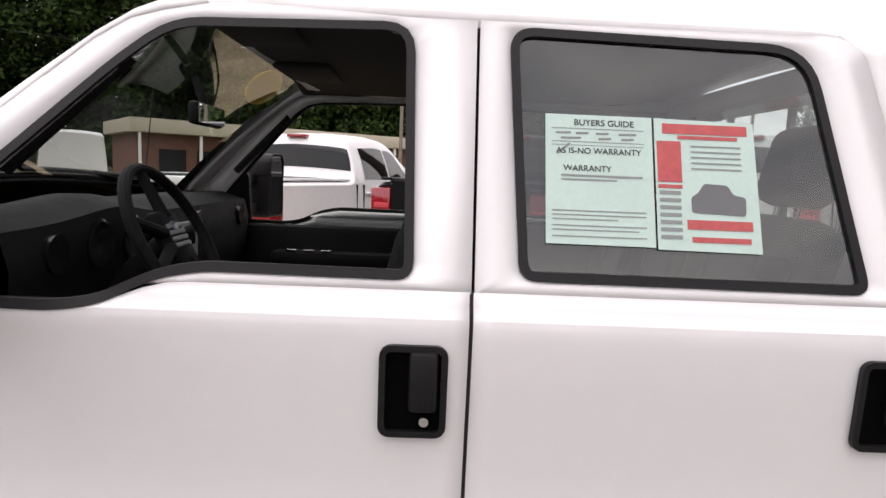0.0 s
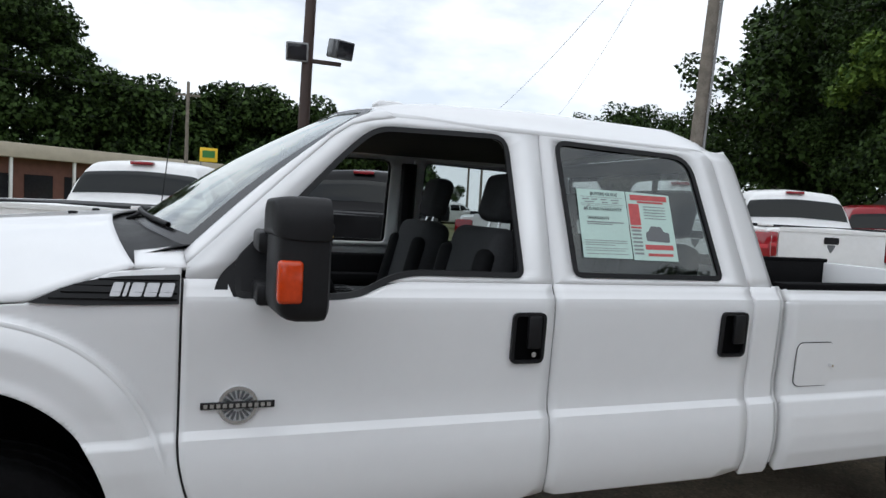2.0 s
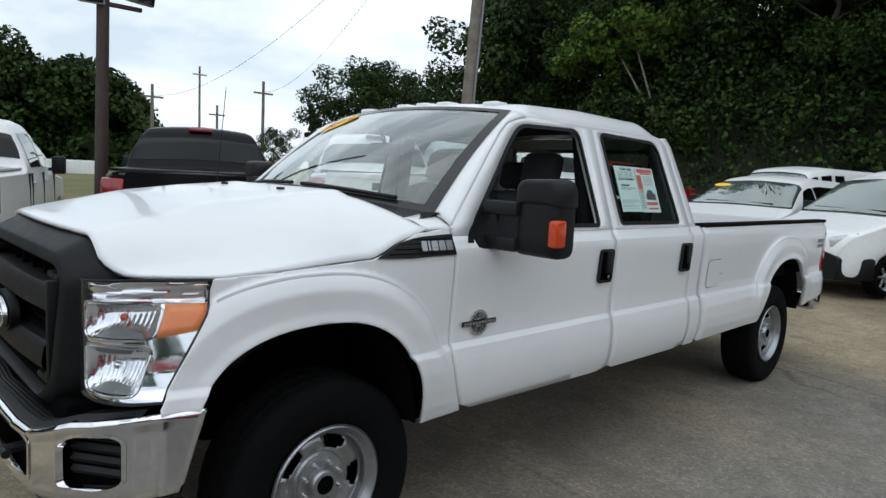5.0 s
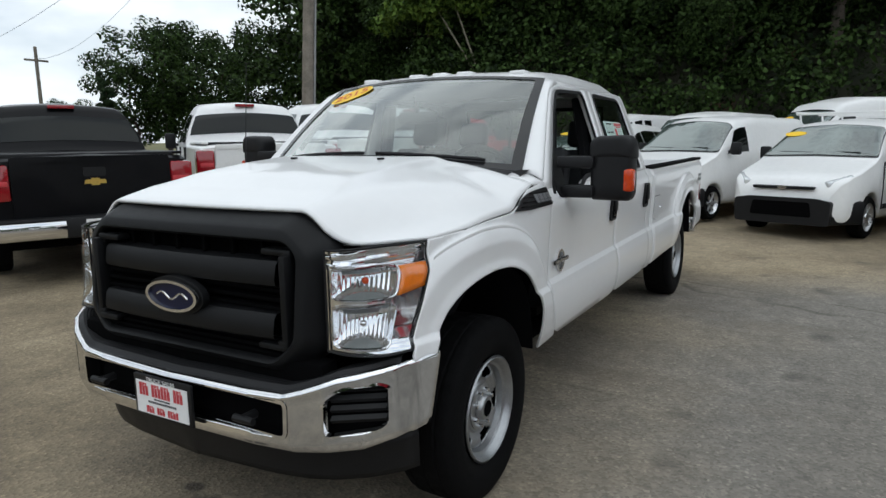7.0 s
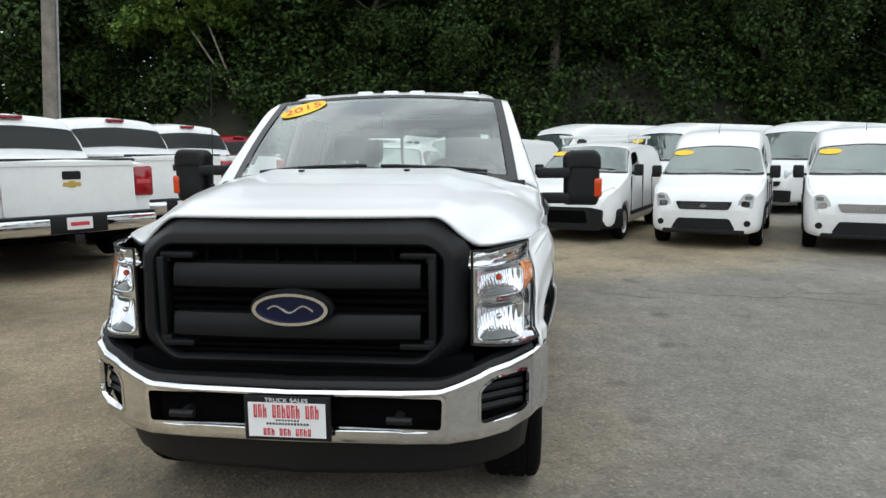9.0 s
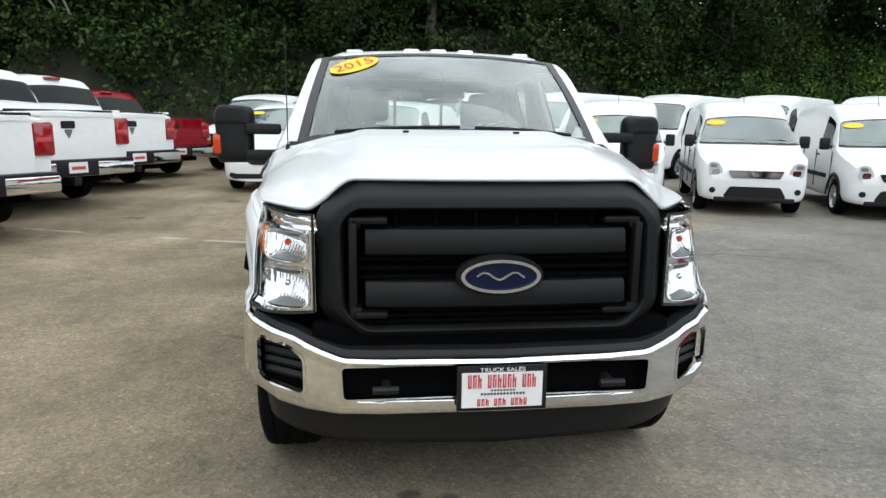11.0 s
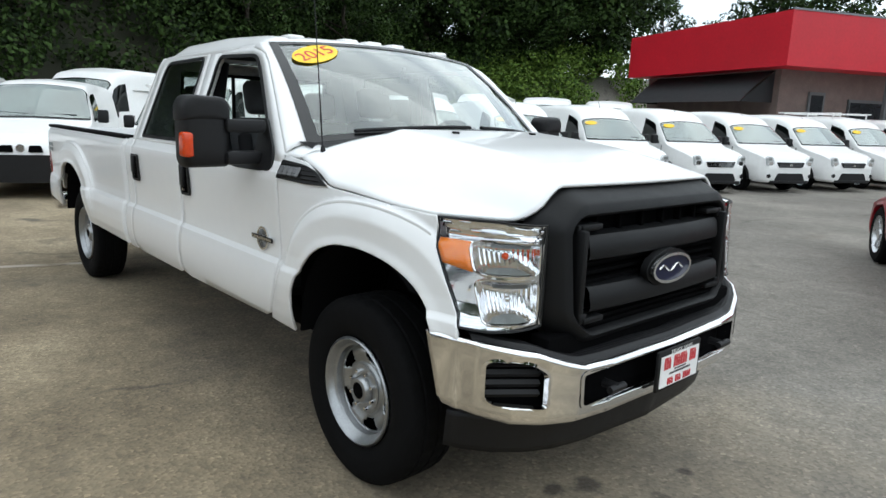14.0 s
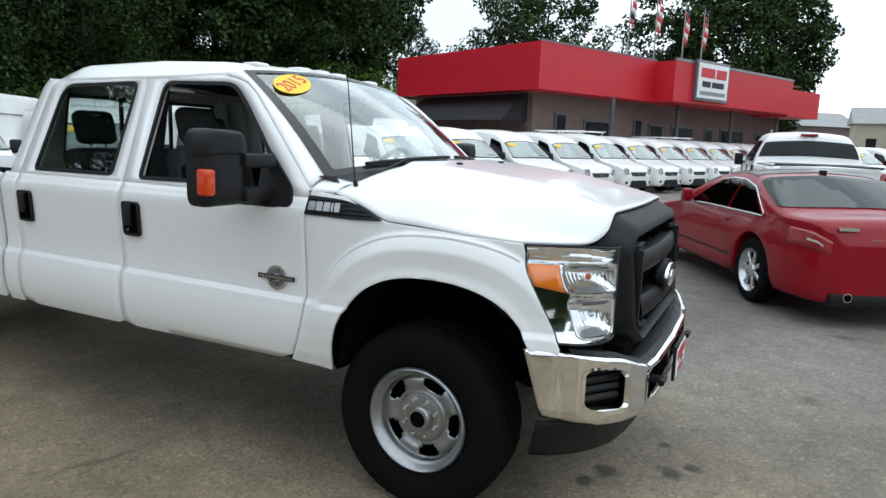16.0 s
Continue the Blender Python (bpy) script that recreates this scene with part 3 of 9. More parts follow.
def truck_lower_body(truck):
    for s in (-1, 1):
        # fender, from the headlight to the front door
        bm = bmesh.new()
        hi = lambda x: interp(x, [-0.60, -0.440, -0.424, 0.15, 0.36, 0.54], [0.82, 1.10, 1.195, 1.236, 1.325, 1.345])  # noqa: E731
        lo = lambda x: arch_z(x, -0.075, interp(x, [-0.7, -0.5, 0.30, 0.54], [0.80, 0.80, 0.565, 0.575]))  # noqa: E731
        side_panel(bm, s, steps(-0.60, -0.42, 0.009) + steps(-0.41, 0.40, 0.009) + steps(0.41, 0.538, 0.01), lambda x: min(lo(x), hi(x)), hi, fender_y, FINE_Z)
        swept(bm)
        f = part("fender", bm, WHITE, truck, thick=0.012, sharp=60)
        flare_edge(s, -0.075, fender_y, -0.425, 0.512, f)
        # front and rear doors
        bm = bmesh.new()
        sill = lambda x: interp(x, [0.54, 0.66, 0.68, 0.98, 1.06, 1.16, 1.20, 1.8], [1.31, 1.31, 1.262, 1.258, 1.268, 1.305, 1.31, 1.31])  # noqa: E731
        foot = lambda x: interp(x, [0.545, 0.60, 1.65, 1.745], [0.60, 0.572, 0.556, 0.575])  # noqa: E731
        side_panel(bm, s, steps(0.545, 0.70, 0.02) + steps(0.74, 1.742, 0.04), foot, sill, lambda x, z: side_y(z))
        swept(bm)
        door_f = part("front_door", bm, WHITE, truck, thick=0.02, sharp=20)
        bm = bmesh.new()
        side_panel(bm, s, steps(1.75, 2.628, 0.045), lambda x: interp(x, [1.75, 1.8, 2.5, 2.628], [0.575, 0.556, 0.552, 0.58]), lambda x: 1.31, lambda x, z: side_y(z))
        door_r = part("rear_door", bm, WHITE, truck, thick=0.02, sharp=20)
        bm = bmesh.new()
        side_panel(bm, s, steps(2.635, 2.80, 0.0165), lambda x: 0.555, lambda x: 1.31, lambda x, z: side_y(z) - 0.022 * smooth(2.76, 2.80, x))
        part("cab_corner", bm, WHITE, truck, thick=0.02, sharp=20)
        # sills behind the shut lines
        for x0, x1, sunk, gap in ((0.532, 0.552, 0.012, SEAM), (1.738, 1.754, 0.012, SEAM), (2.622, 2.642, 0.012, SEAM), (2.78, 2.84, 0.035, WHITE_B)):
            bm = bmesh.new()
            sheet(bm, lambda u, v: (lerp(x0, x1, u), s * (side_y(lerp(0.58, 1.31, v)) - sunk), lerp(0.58, 1.31, v)), 1, 20)
            part("shut_line", swept(bm), gap, truck)
        # bed side
        bm = bmesh.new()
        lo_b = lambda x: arch_z(x, REAR_AXLE, interp(x, [2.7, 4.6, 5.28], [0.555, 0.58, 0.66]))  # noqa: E731
        xs = steps(2.822, 3.70, 0.055) + steps(3.72, 4.82, 0.011) + steps(4.84, 5.28, 0.05)
        side_panel(bm, s, xs, lo_b, lambda x: 1.305, lambda x, z: bed_y(x, z) - 0.02 * smooth(5.16, 5.28, x), FINE_Z)
        bed_side = part("bed_side", bm, WHITE, truck, thick=0.03, sharp=60)
        flare_edge(s, REAR_AXLE, bed_y, REAR_AXLE - 0.62, REAR_AXLE + 0.62, bed_side)
        bm = bmesh.new()
        box(bm, (2.822, min(s * 0.872, s * 0.955), 1.298), (5.27, max(s * 0.872, s * 0.955), 1.326), 0.008)
        part("bed_rail_cap", bm, BED_LINER, truck, "black plastic bed rail cap")
        bm = bmesh.new()
        sheet(bm, lambda u, v: (lerp(2.83, 5.26, u), s * 0.873, lerp(0.90, 1.30, v)), 24, 3)
        part("bed_liner_side", bm, BED_LINER, truck, thick=0.01)
        bm = bmesh.new()
        box(bm, (3.82, min(s * 0.60, s * 0.872), 0.90), (4.72, max(s * 0.60, s * 0.872), 1.10), 0.03)
        part("wheel_house", bm, BED_LINER, truck)
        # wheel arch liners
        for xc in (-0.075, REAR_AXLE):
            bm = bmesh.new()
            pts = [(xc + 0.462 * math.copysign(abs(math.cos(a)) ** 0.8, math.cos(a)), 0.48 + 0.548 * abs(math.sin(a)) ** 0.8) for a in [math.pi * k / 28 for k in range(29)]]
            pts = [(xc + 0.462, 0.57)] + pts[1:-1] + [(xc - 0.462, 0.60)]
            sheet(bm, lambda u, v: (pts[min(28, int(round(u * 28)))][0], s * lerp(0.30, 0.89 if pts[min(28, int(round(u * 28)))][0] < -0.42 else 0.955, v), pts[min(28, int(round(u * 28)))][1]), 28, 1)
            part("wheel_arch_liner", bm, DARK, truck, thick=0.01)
            # near-black panel closes the arch, its shade put into the colour
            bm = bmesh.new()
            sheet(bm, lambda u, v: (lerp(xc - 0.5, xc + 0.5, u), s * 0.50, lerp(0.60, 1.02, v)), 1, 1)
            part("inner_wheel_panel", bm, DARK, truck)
        # fuel flap on the driver's side
        if s < 0:
            bm = bmesh.new()
            plate(bm, rounded(2.885, 0.905, 3.085, 1.085, 0.03), lambda a, b: (a, -(side_y(b) + 0.003), b), (0, -0.004, 0))
            flap = part("fuel_flap", bm, WHITE, bed_side)
            bm = bmesh.new()
            o = rounded(2.885, 0.905, 3.085, 1.085, 0.03)
            ring_frame(bm, o, grow(o, 0.004), lambda a, b: (a, -(side_y(b) + 0.0015), b))
            part("fuel_flap_gap", bm, SEAM, bed_side)
            bm = bmesh.new()
            rod(bm, (3.07, -0.975, 0.99), (3.07, -0.992, 0.99), 0.008, 0.006, 12)
            part("lock", bm, CHROME, bed_side)
        # handles
        for door, x0 in ((door_f, 1.580), (door_r, 2.470)):
            o = rounded(x0, 1.040, x0 + 0.126, 1.216, 0.022)
            bm = bmesh.new()
            y = lambda b: s * (side_y(b) + 0.004)  # noqa: E731
            ring_frame(bm, grow(o, -0.012), o, lambda a, b: (a, y(b), b), (0, s * 0.012, 0))
            h = part("door_handle", weld(bm), BLACK_PLASTIC, door, "black plastic door handle")
            bm = bmesh.new()
            plate(bm, grow(o, -0.010), lambda a, b: (a, s * (side_y(b) + 0.003), b))
            part("handle_recess", bm, DARK, h)
            bm = bmesh.new()
            box(bm, (x0 + 0.055, min(s * 0.982, s * 1.004), 1.092), (x0 + 0.108, max(s * 0.982, s * 1.004), 1.206), 0.009)
            part("handle_flap", bm, BLACK_PLASTIC, h)
            if door is door_f:
                bm = bmesh.new()
                rod(bm, (x0 + 0.085, s * 0.98, 1.072), (x0 + 0.085, s * 0.992, 1.072), 0.009, 0.009, 14)
                part("key_lock", bm, BRIGHT, h)
        # round door emblem with a bar across
        bm = bmesh.new()
        y0 = side_y(0.94) + 0.003
        ring = [(0.705 + r * 0.057 * math.cos(a), 0.94 + r * 0.057 * math.sin(a)) for r in (1.0,) for a in [2 * math.pi * k / 32 for k in range(32)]]
        ring_frame(bm, [((a - 0.705) * 0.82 + 0.705, (b - 0.94) * 0.82 + 0.94) for a, b in ring], ring, lambda a, b: (a, s * y0, b), (0, s * 0.007, 0))
        badge = part("door_emblem", bm, BRIGHT, door_f, "round silver door emblem with a dark bar")
        for k in range(7):
            a = math.pi * (0.15 + 0.7 * k / 6)
            for sg in (1, -1):
                bm = bmesh.new()
                c = Vector((0.705, s * (y0 + 0.003), 0.94))
                rod(bm, c + Vector((0.02 * math.cos(a), 0, sg * 0.02 * math.sin(a))), c + Vector((0.044 * math.cos(a), 0, sg * 0.044 * math.sin(a))), 0.003, 0.0045, 6)
                part("emblem_spoke", bm, GREY_PAINT, badge)
        bm = bmesh.new()
        box(bm, (0.600, min(s * (y0 + 0.005), s * (y0 + 0.012)), 0.931), (0.810, max(s * (y0 + 0.005), s * (y0 + 0.012)), 0.953), 0.003)
        part("emblem_bar", bm, FRIT, badge)
        for k in range(11):
            xx = 0.609 + k * 0.0178
            bm = bmesh.new()
            box(bm, (xx, min(s * (y0 + 0.010), s * (y0 + 0.0135)), 0.936), (xx + 0.011, max(s * (y0 + 0.010), s * (y0 + 0.0135)), 0.948))
            part("emblem_mark", bm, BRIGHT, badge)
        # fender vent badge
        o = round_corners([(0.16, 1.240), (0.30, 1.236), (0.536, 1.242), (0.536, 1.322), (0.36, 1.314), (0.25, 1.288)], [0.004, 0, 0.004, 0.004, 0.05, 0.05], 3)
        yv = lambda a, b: s * (fender_y(a, b) + 0.004)  # noqa: E731
        bm = bmesh.new()
        plate(bm, o, lambda a, b: (a, yv(a, b), b), (0, s * 0.006, 0))
        vent = part("fender_vent", bm, BLACK_PLASTIC, f, "black fender vent badge with silver marks")
        for k in range(4):
            bm = bmesh.new()
            z = 1.252 + 0.017 * k
            x0 = interp(z, [1.24, 1.288, 1.314], [0.19, 0.27, 0.37])
            sheet(bm, lambda u, v: (lerp(x0, 0.53, u), yv(lerp(x0, 0.53, u), z) + s * (0.007 + 0.003 * v), z + 0.005 * v), 6, 1)
            part("vent_rib", bm, GRILLE_PLASTIC, vent, thick=0.002)
        for x0, wd in ((0.362, 0.026), (0.394, 0.010), (0.410, 0.032), (0.448, 0.032), (0.486, 0.034)):
            bm = bmesh.new()
            plate(bm, rounded(x0, 1.263, x0 + wd, 1.299, 0.004, 2), lambda a, b: (a + (b - 1.28) * 0.25, yv(a, b) + s * 0.008, b), (0, s * 0.004, 0))
            bmesh.ops.recalc_face_normals(bm, faces=bm.faces)
            part("vent_mark", bm, MARK_GREY, vent)


def truck_cab(truck):
    cab = truck
    for s in (-1, 1):
        fy = lambda a, b: (a, s * frame_y(b), b)  # noqa: E731
        # front door frame round the open window
        pairs = [((0.548, 1.308), (0.672, 1.308)), ((0.552, 1.352), (0.685, 1.365)), ((0.98, 1.768), (1.035, 1.735)), ((1.06, 1.826), (1.075, 1.775)), ((1.12, 1.843), (1.125, 1.806)), ((1.20, 1.854), (1.19, 1.820)), ((1.62, 1.858), (1.56, 1.828)), ((1.70, 1.852), (1.600, 1.815)), ((1.745, 1.842), (1.616, 1.785)), ((1.745, 1.36), (1.632, 1.36)), ((1.745, 1.33), (1.626, 1.340)), ((1.745, 1.308), (1.60, 1.334)), ((1.24, 1.308), (1.24, 1.335)), ((1.17, 1.308), (1.17, 1.322)), ((1.11, 1.308), (1.12, 1.3085))]
        bm = bmesh.new()
        rows = [[bm.verts.new(fy(*p)), bm.verts.new(fy(*q))] for p, q in pairs]
        for p, q in zip(rows, rows[1:]):
            bm.faces.new((p[0], p[1], q[1], q[0]))
        df = part("door_frame", bm, WHITE, truck, thick=0.03)
        # black seal round the window
        bm = bmesh.new()
        o = round_corners([(0.69, 1.262), (0.98, 1.258), (1.06, 1.268), (1.16, 1.318), (1.24, 1.335), (1.632, 1.332), (1.615, 1.828), (1.13, 1.815), (1.035, 1.735), (0.685, 1.365)], [0.02, 0.03, 0.05, 0.05, 0.04, 0.03, 0.06, 0.12, 0.1, 0.03], 4)
        sy = lambda a, b: (a, s * (min(frame_y(b), side_y(b)) + 0.004 if b > 1.3 else s * s * (side_y(b) + 0.003)), b)  # noqa: E731
        ring_frame(bm, grow(o, -0.014), grow(o, 0.004), sy, (0, -s * 0.012, 0))
        part("window_seal", bm, BLACK_PLASTIC, df, "black rubber window seal")
        # rear door frame and tinted pane
        hole = round_corners([(1.838, 1.338), (2.500, 1.335), (2.432, 1.815), (1.815, 1.828)], [0.03, 0.03, 0.09, 0.05], 6)
        rim = round_corners([(1.752, 1.308), (2.628, 1.308), (2.545, 1.842), (1.752, 1.850)], [0.002, 0.002, 0.07, 0.002], 6)
        bm = bmesh.new()
        ring_frame(bm, hole, rim, fy)
        rf = part("door_frame", bm, WHITE, truck, thick=0.03)
        bm = bmesh.new()
        ring_frame(bm, grow(hole, -0.014), grow(hole, 0.004), lambda a, b: (a, s * (frame_y(b) + 0.004), b), (0, -s * 0.012, 0))
        part("window_seal", bm, BLACK_PLASTIC, rf, "black rubber window seal")
        bm = bmesh.new()
        plate(bm, grow(hole, -0.012), lambda a, b: (a, s * (frame_y(b) - 0.004), b))
        gl = part("window_pane", bm, TINT, rf, "tinted rear door glass")
        gl.visible_shadow = False
        # rear cab pillar
        bm = bmesh.new()
        edge = [(1.308, 2.634, 2.798), (1.36, 2.624, 2.788), (1.60, 2.588, 2.748), (1.80, 2.555, 2.704), (1.848, 2.50, 2.672)]
        sheet(bm, lambda u, v: (lerp(interp(lerp(1.308, 1.848, v), [e[0] for e in edge], [e[1] for e in edge]), interp(lerp(1.308, 1.848, v), [e[0] for e in edge], [e[2] for e in edge]), u), s * (frame_y(lerp(1.308, 1.848, v)) - 0.045 * u * u), lerp(1.308, 1.848, v)), 5, 12)
        part("cab_pillar", bm, WHITE, truck, thick=0.025)
        # windscreen pillar between the glass and the door
        bm = bmesh.new()

        def pillar(u, v):
            g = Vector(screen(1.0, v))
            g.y *= s
            k = [(0.552, 1.352), (0.98, 1.765), (1.06, 1.822), (1.20, 1.852)]
            t = v * 3
            i = min(2, int(t))
            x, z = lerp(k[i][0], k[i + 1][0], t - i), lerp(k[i][1], k[i + 1][1], t - i)
            t = v
            x, z = interp(t, [0, 0.80, 0.92, 1.0], [0.552, 0.98, 1.06, 1.20]), interp(t, [0, 0.80, 0.92, 1.0], [1.352, 1.765, 1.822, 1.852])
            d = Vector((x, s * frame_y(z), z))
            p = g.lerp(d, u)
            return p + Vector((-0.3, s * 0.6, 0.3)) * 0.03 * math.sin(math.pi * u)

        sheet(bm, pillar, 6, 20)
        part("windscreen_pillar", bm, WHITE, truck, thick=0.015)

    # roof
    def roof(u, v):
        x0, x1 = screen(abs(2 * v - 1), 1.0)[0], 2.685
        x = lerp(x0, x1, u)
        w = 2 * v - 1
        edge = interp(u, [0, 0.10, 0.3, 0.85, 1], [0.70, 0.76, 0.77, 0.768, 0.70])
        top = interp(u, [0, 0.06, 0.16, 0.45, 0.85, 0.95, 1], [1.912, 1.940, 1.958, 1.972, 1.960, 1.935, 1.895])
        low = interp(u, [0, 0.08, 0.2, 0.85, 1], [1.880, 1.868, 1.858, 1.850, 1.844])
        a = abs(w)
        z = top - 0.03 * a * a - (top - 0.03 - low) * smooth(0.78, 1.0, a)
        return (x, edge * w, z)

    bm = bmesh.new()
    sheet(bm, roof, 44, 48)
    part("roof", bm, WHITE, truck, "white painted cab roof", thick=0.03)
    for y in (-0.52, -0.17, 0.0, 0.17, 0.52):
        bm = bmesh.new()
        z = roof(0.09, (y / 0.75 + 1) / 2)[2]
        box(bm, (1.18, y - 0.05, z - 0.02), (1.28, y + 0.05, z + 0.010), 0.013, None, 3)
        part("roof_marker_lamp", bm, WHITE, truck)
    # windscreen
    bm = bmesh.new()
    sheet(bm, lambda u, v: screen(2 * u - 1, v), 24, 14)
    ws = part("windscreen", bm, GLASS, truck, "clear raked windscreen")
    ws.visible_shadow = False
    bm = bmesh.new()
    for s in (-1, 1):
        sheet(bm, lambda u, v: Vector(screen(s * lerp(0.945, 1.012, u), v)) + Vector((-0.003, 0, 0.004)), 2, 16)
    sheet(bm, lambda u, v: Vector(screen(2 * u - 1, lerp(0.965, 1.0, v))) + Vector((-0.003, 0, 0.004)), 20, 2)
    sheet(bm, lambda u, v: Vector(screen(2 * u - 1, lerp(0.0, 0.05, v))) + Vector((-0.003, 0, 0.004)), 20, 2)
    part("windscreen_border", bm, FRIT, truck)
    # cowl under the windscreen
    bm = bmesh.new()
    sheet(bm, lambda u, v: cowl_point(2 * u - 1, v), 30, 5)
    part("cowl", bm, BLACK_PLASTIC, truck, "black plastic cowl panel", thick=0.01)
    for s in (-1, 1):
        bm = bmesh.new()

        def corner(u, v):
            x = lerp(0.415, 0.56, u)
            lo = Vector((x, s * fender_y(min(x, 0.538), 1.34), 1.342))
            hi = Vector(screen(0.965, 0.0))
            hi = Vector((lerp(0.40, hi.x, u), s * lerp(0.80, hi.y, u), lerp(1.375, hi.z, u)))
            return lo.lerp(hi, v) + Vector((0, 0, 0.012 * math.sin(math.pi * v)))

        sheet(bm, corner, 6, 6)
        part("cowl_corner", bm, WHITE, truck, thick=0.01)
    # rear wall of the cab with its window
    bm = bmesh.new()
    xb = lambda z: interp(z, [0.9, 1.36, 1.60, 1.80, 1.86], [2.796, 2.784, 2.742, 2.694, 2.67])  # noqa: E731
    for s in (-1, 1):
        sheet(bm, lambda u, v: (xb(lerp(0.9, 1.86, v)), s * lerp(0.60, min(0.90, frame_y(max(1.3, lerp(0.9, 1.86, v))) - 0.05), u), lerp(0.9, 1.86, v)), 3, 14)
    sheet(bm, lambda u, v: (xb(lerp(0.9, 1.36, v)), lerp(-0.60, 0.60, u), lerp(0.9, 1.36, v)), 2, 6)
    sheet(bm, lambda u, v: (xb(lerp(1.79, 1.86, v)), lerp(-0.60, 0.60, u), lerp(1.79, 1.86, v)), 2, 3)
    part("cab_rear_wall", weld(bm), WHITE, truck, thick=0.02)
    bm = bmesh.new()
    sheet(bm, lambda u, v: (xb(lerp(1.36, 1.79, v)) - 0.004, lerp(-0.60, 0.60, u), lerp(1.36, 1.79, v)), 4, 6)
    bw = part("rear_window", bm, GLASS, truck)
    bw.visible_shadow = False
    bm = bmesh.new()
    o = rounded(-0.60, 1.36, 0.60, 1.79, 0.05)
    ring_frame(bm, grow(o, -0.03), grow(o, 0.012), lambda a, b: (xb(b) + 0.004, a, b), (0.004, 0, 0))
    for y in (-0.2, 0.2):
        box(bm, (2.715, y - 0.012, 1.37), (2.735, y + 0.012, 1.785), 0.003)
    part("rear_window_seal", bm, BLACK_PLASTIC, truck)


def screen(w, v):
    """The windscreen's surface: w from -1 to 1 across, v from 0 at the cowl to 1 at the roof."""
    a = abs(w)
    x = lerp(0.335 + 0.215 * a ** 2.2, 1.075 + 0.06 * a * a, v)
    y = w * lerp(0.815, 0.705, v)
    z = lerp(1.445 - 0.055 * a * a, 1.915 - 0.035 * a * a, v)
    b = 0.022 * math.sin(math.pi * v)
    return (x - b * 0.55, y, z + b)


def hood_edge(x):
    return interp(x, [-0.80, -0.42, 0.15, 0.30, 0.42], [1.200, 1.206, 1.246, 1.308, 1.345])


def hood_front(w):
    return -0.700 + 0.285 * max(0.0, (abs(w) - 0.70) / 0.30) ** 1.25 + 0.02 * min(1, abs(w) / 0.7) ** 2


def hood_rear(w):
    return 0.285 + 0.13 * abs(w) ** 3


def hood_point(u, v):
    w = 2 * v - 1
    a = abs(w)
    x = lerp(hood_front(w), hood_rear(w), u)
    xe = lerp(hood_front(1.0), hood_rear(1.0), u)
    y = w * (fender_y(xe, hood_edge(xe)) - 0.004)
    mid = interp(x, [-0.80, -0.74, -0.66, -0.5, -0.3, 0.0, 0.30], [1.280, 1.297, 1.328, 1.365, 1.398, 1.432, 1.458])
    low = hood_edge(x)
    k0, k1 = lerp(0.58, 0.50, u), lerp(0.79, 1.0, min(1.0, u * 2.2))
    h = 1 - smooth(k0, k1, a) if u < 0.02 else lerp(1 - smooth(k0, k1, a), 1 - max(0.0, (a - 0.45) / 0.55) ** 2.4, min(1.0, u * 1.8))
    crown = 0.016 * (1 - smooth(0.50, 0.60, a)) * smooth(0.12, 0.5, u) - 0.010 * a * a
    return (x, y, low + (mid - low) * h + crown * min(1.0, 4 * (1 - a)))


def cowl_point(w, v):
    a = Vector(hood_point(1.0, (w + 1) / 2)) + Vector((-0.02, 0, -0.022))
    b = Vector(screen(w * 0.99, 0.03)) + Vector((0, 0, -0.004))
    return a.lerp(b, v) - Vector((0, 0, 0.012 * math.sin(math.pi * v)))


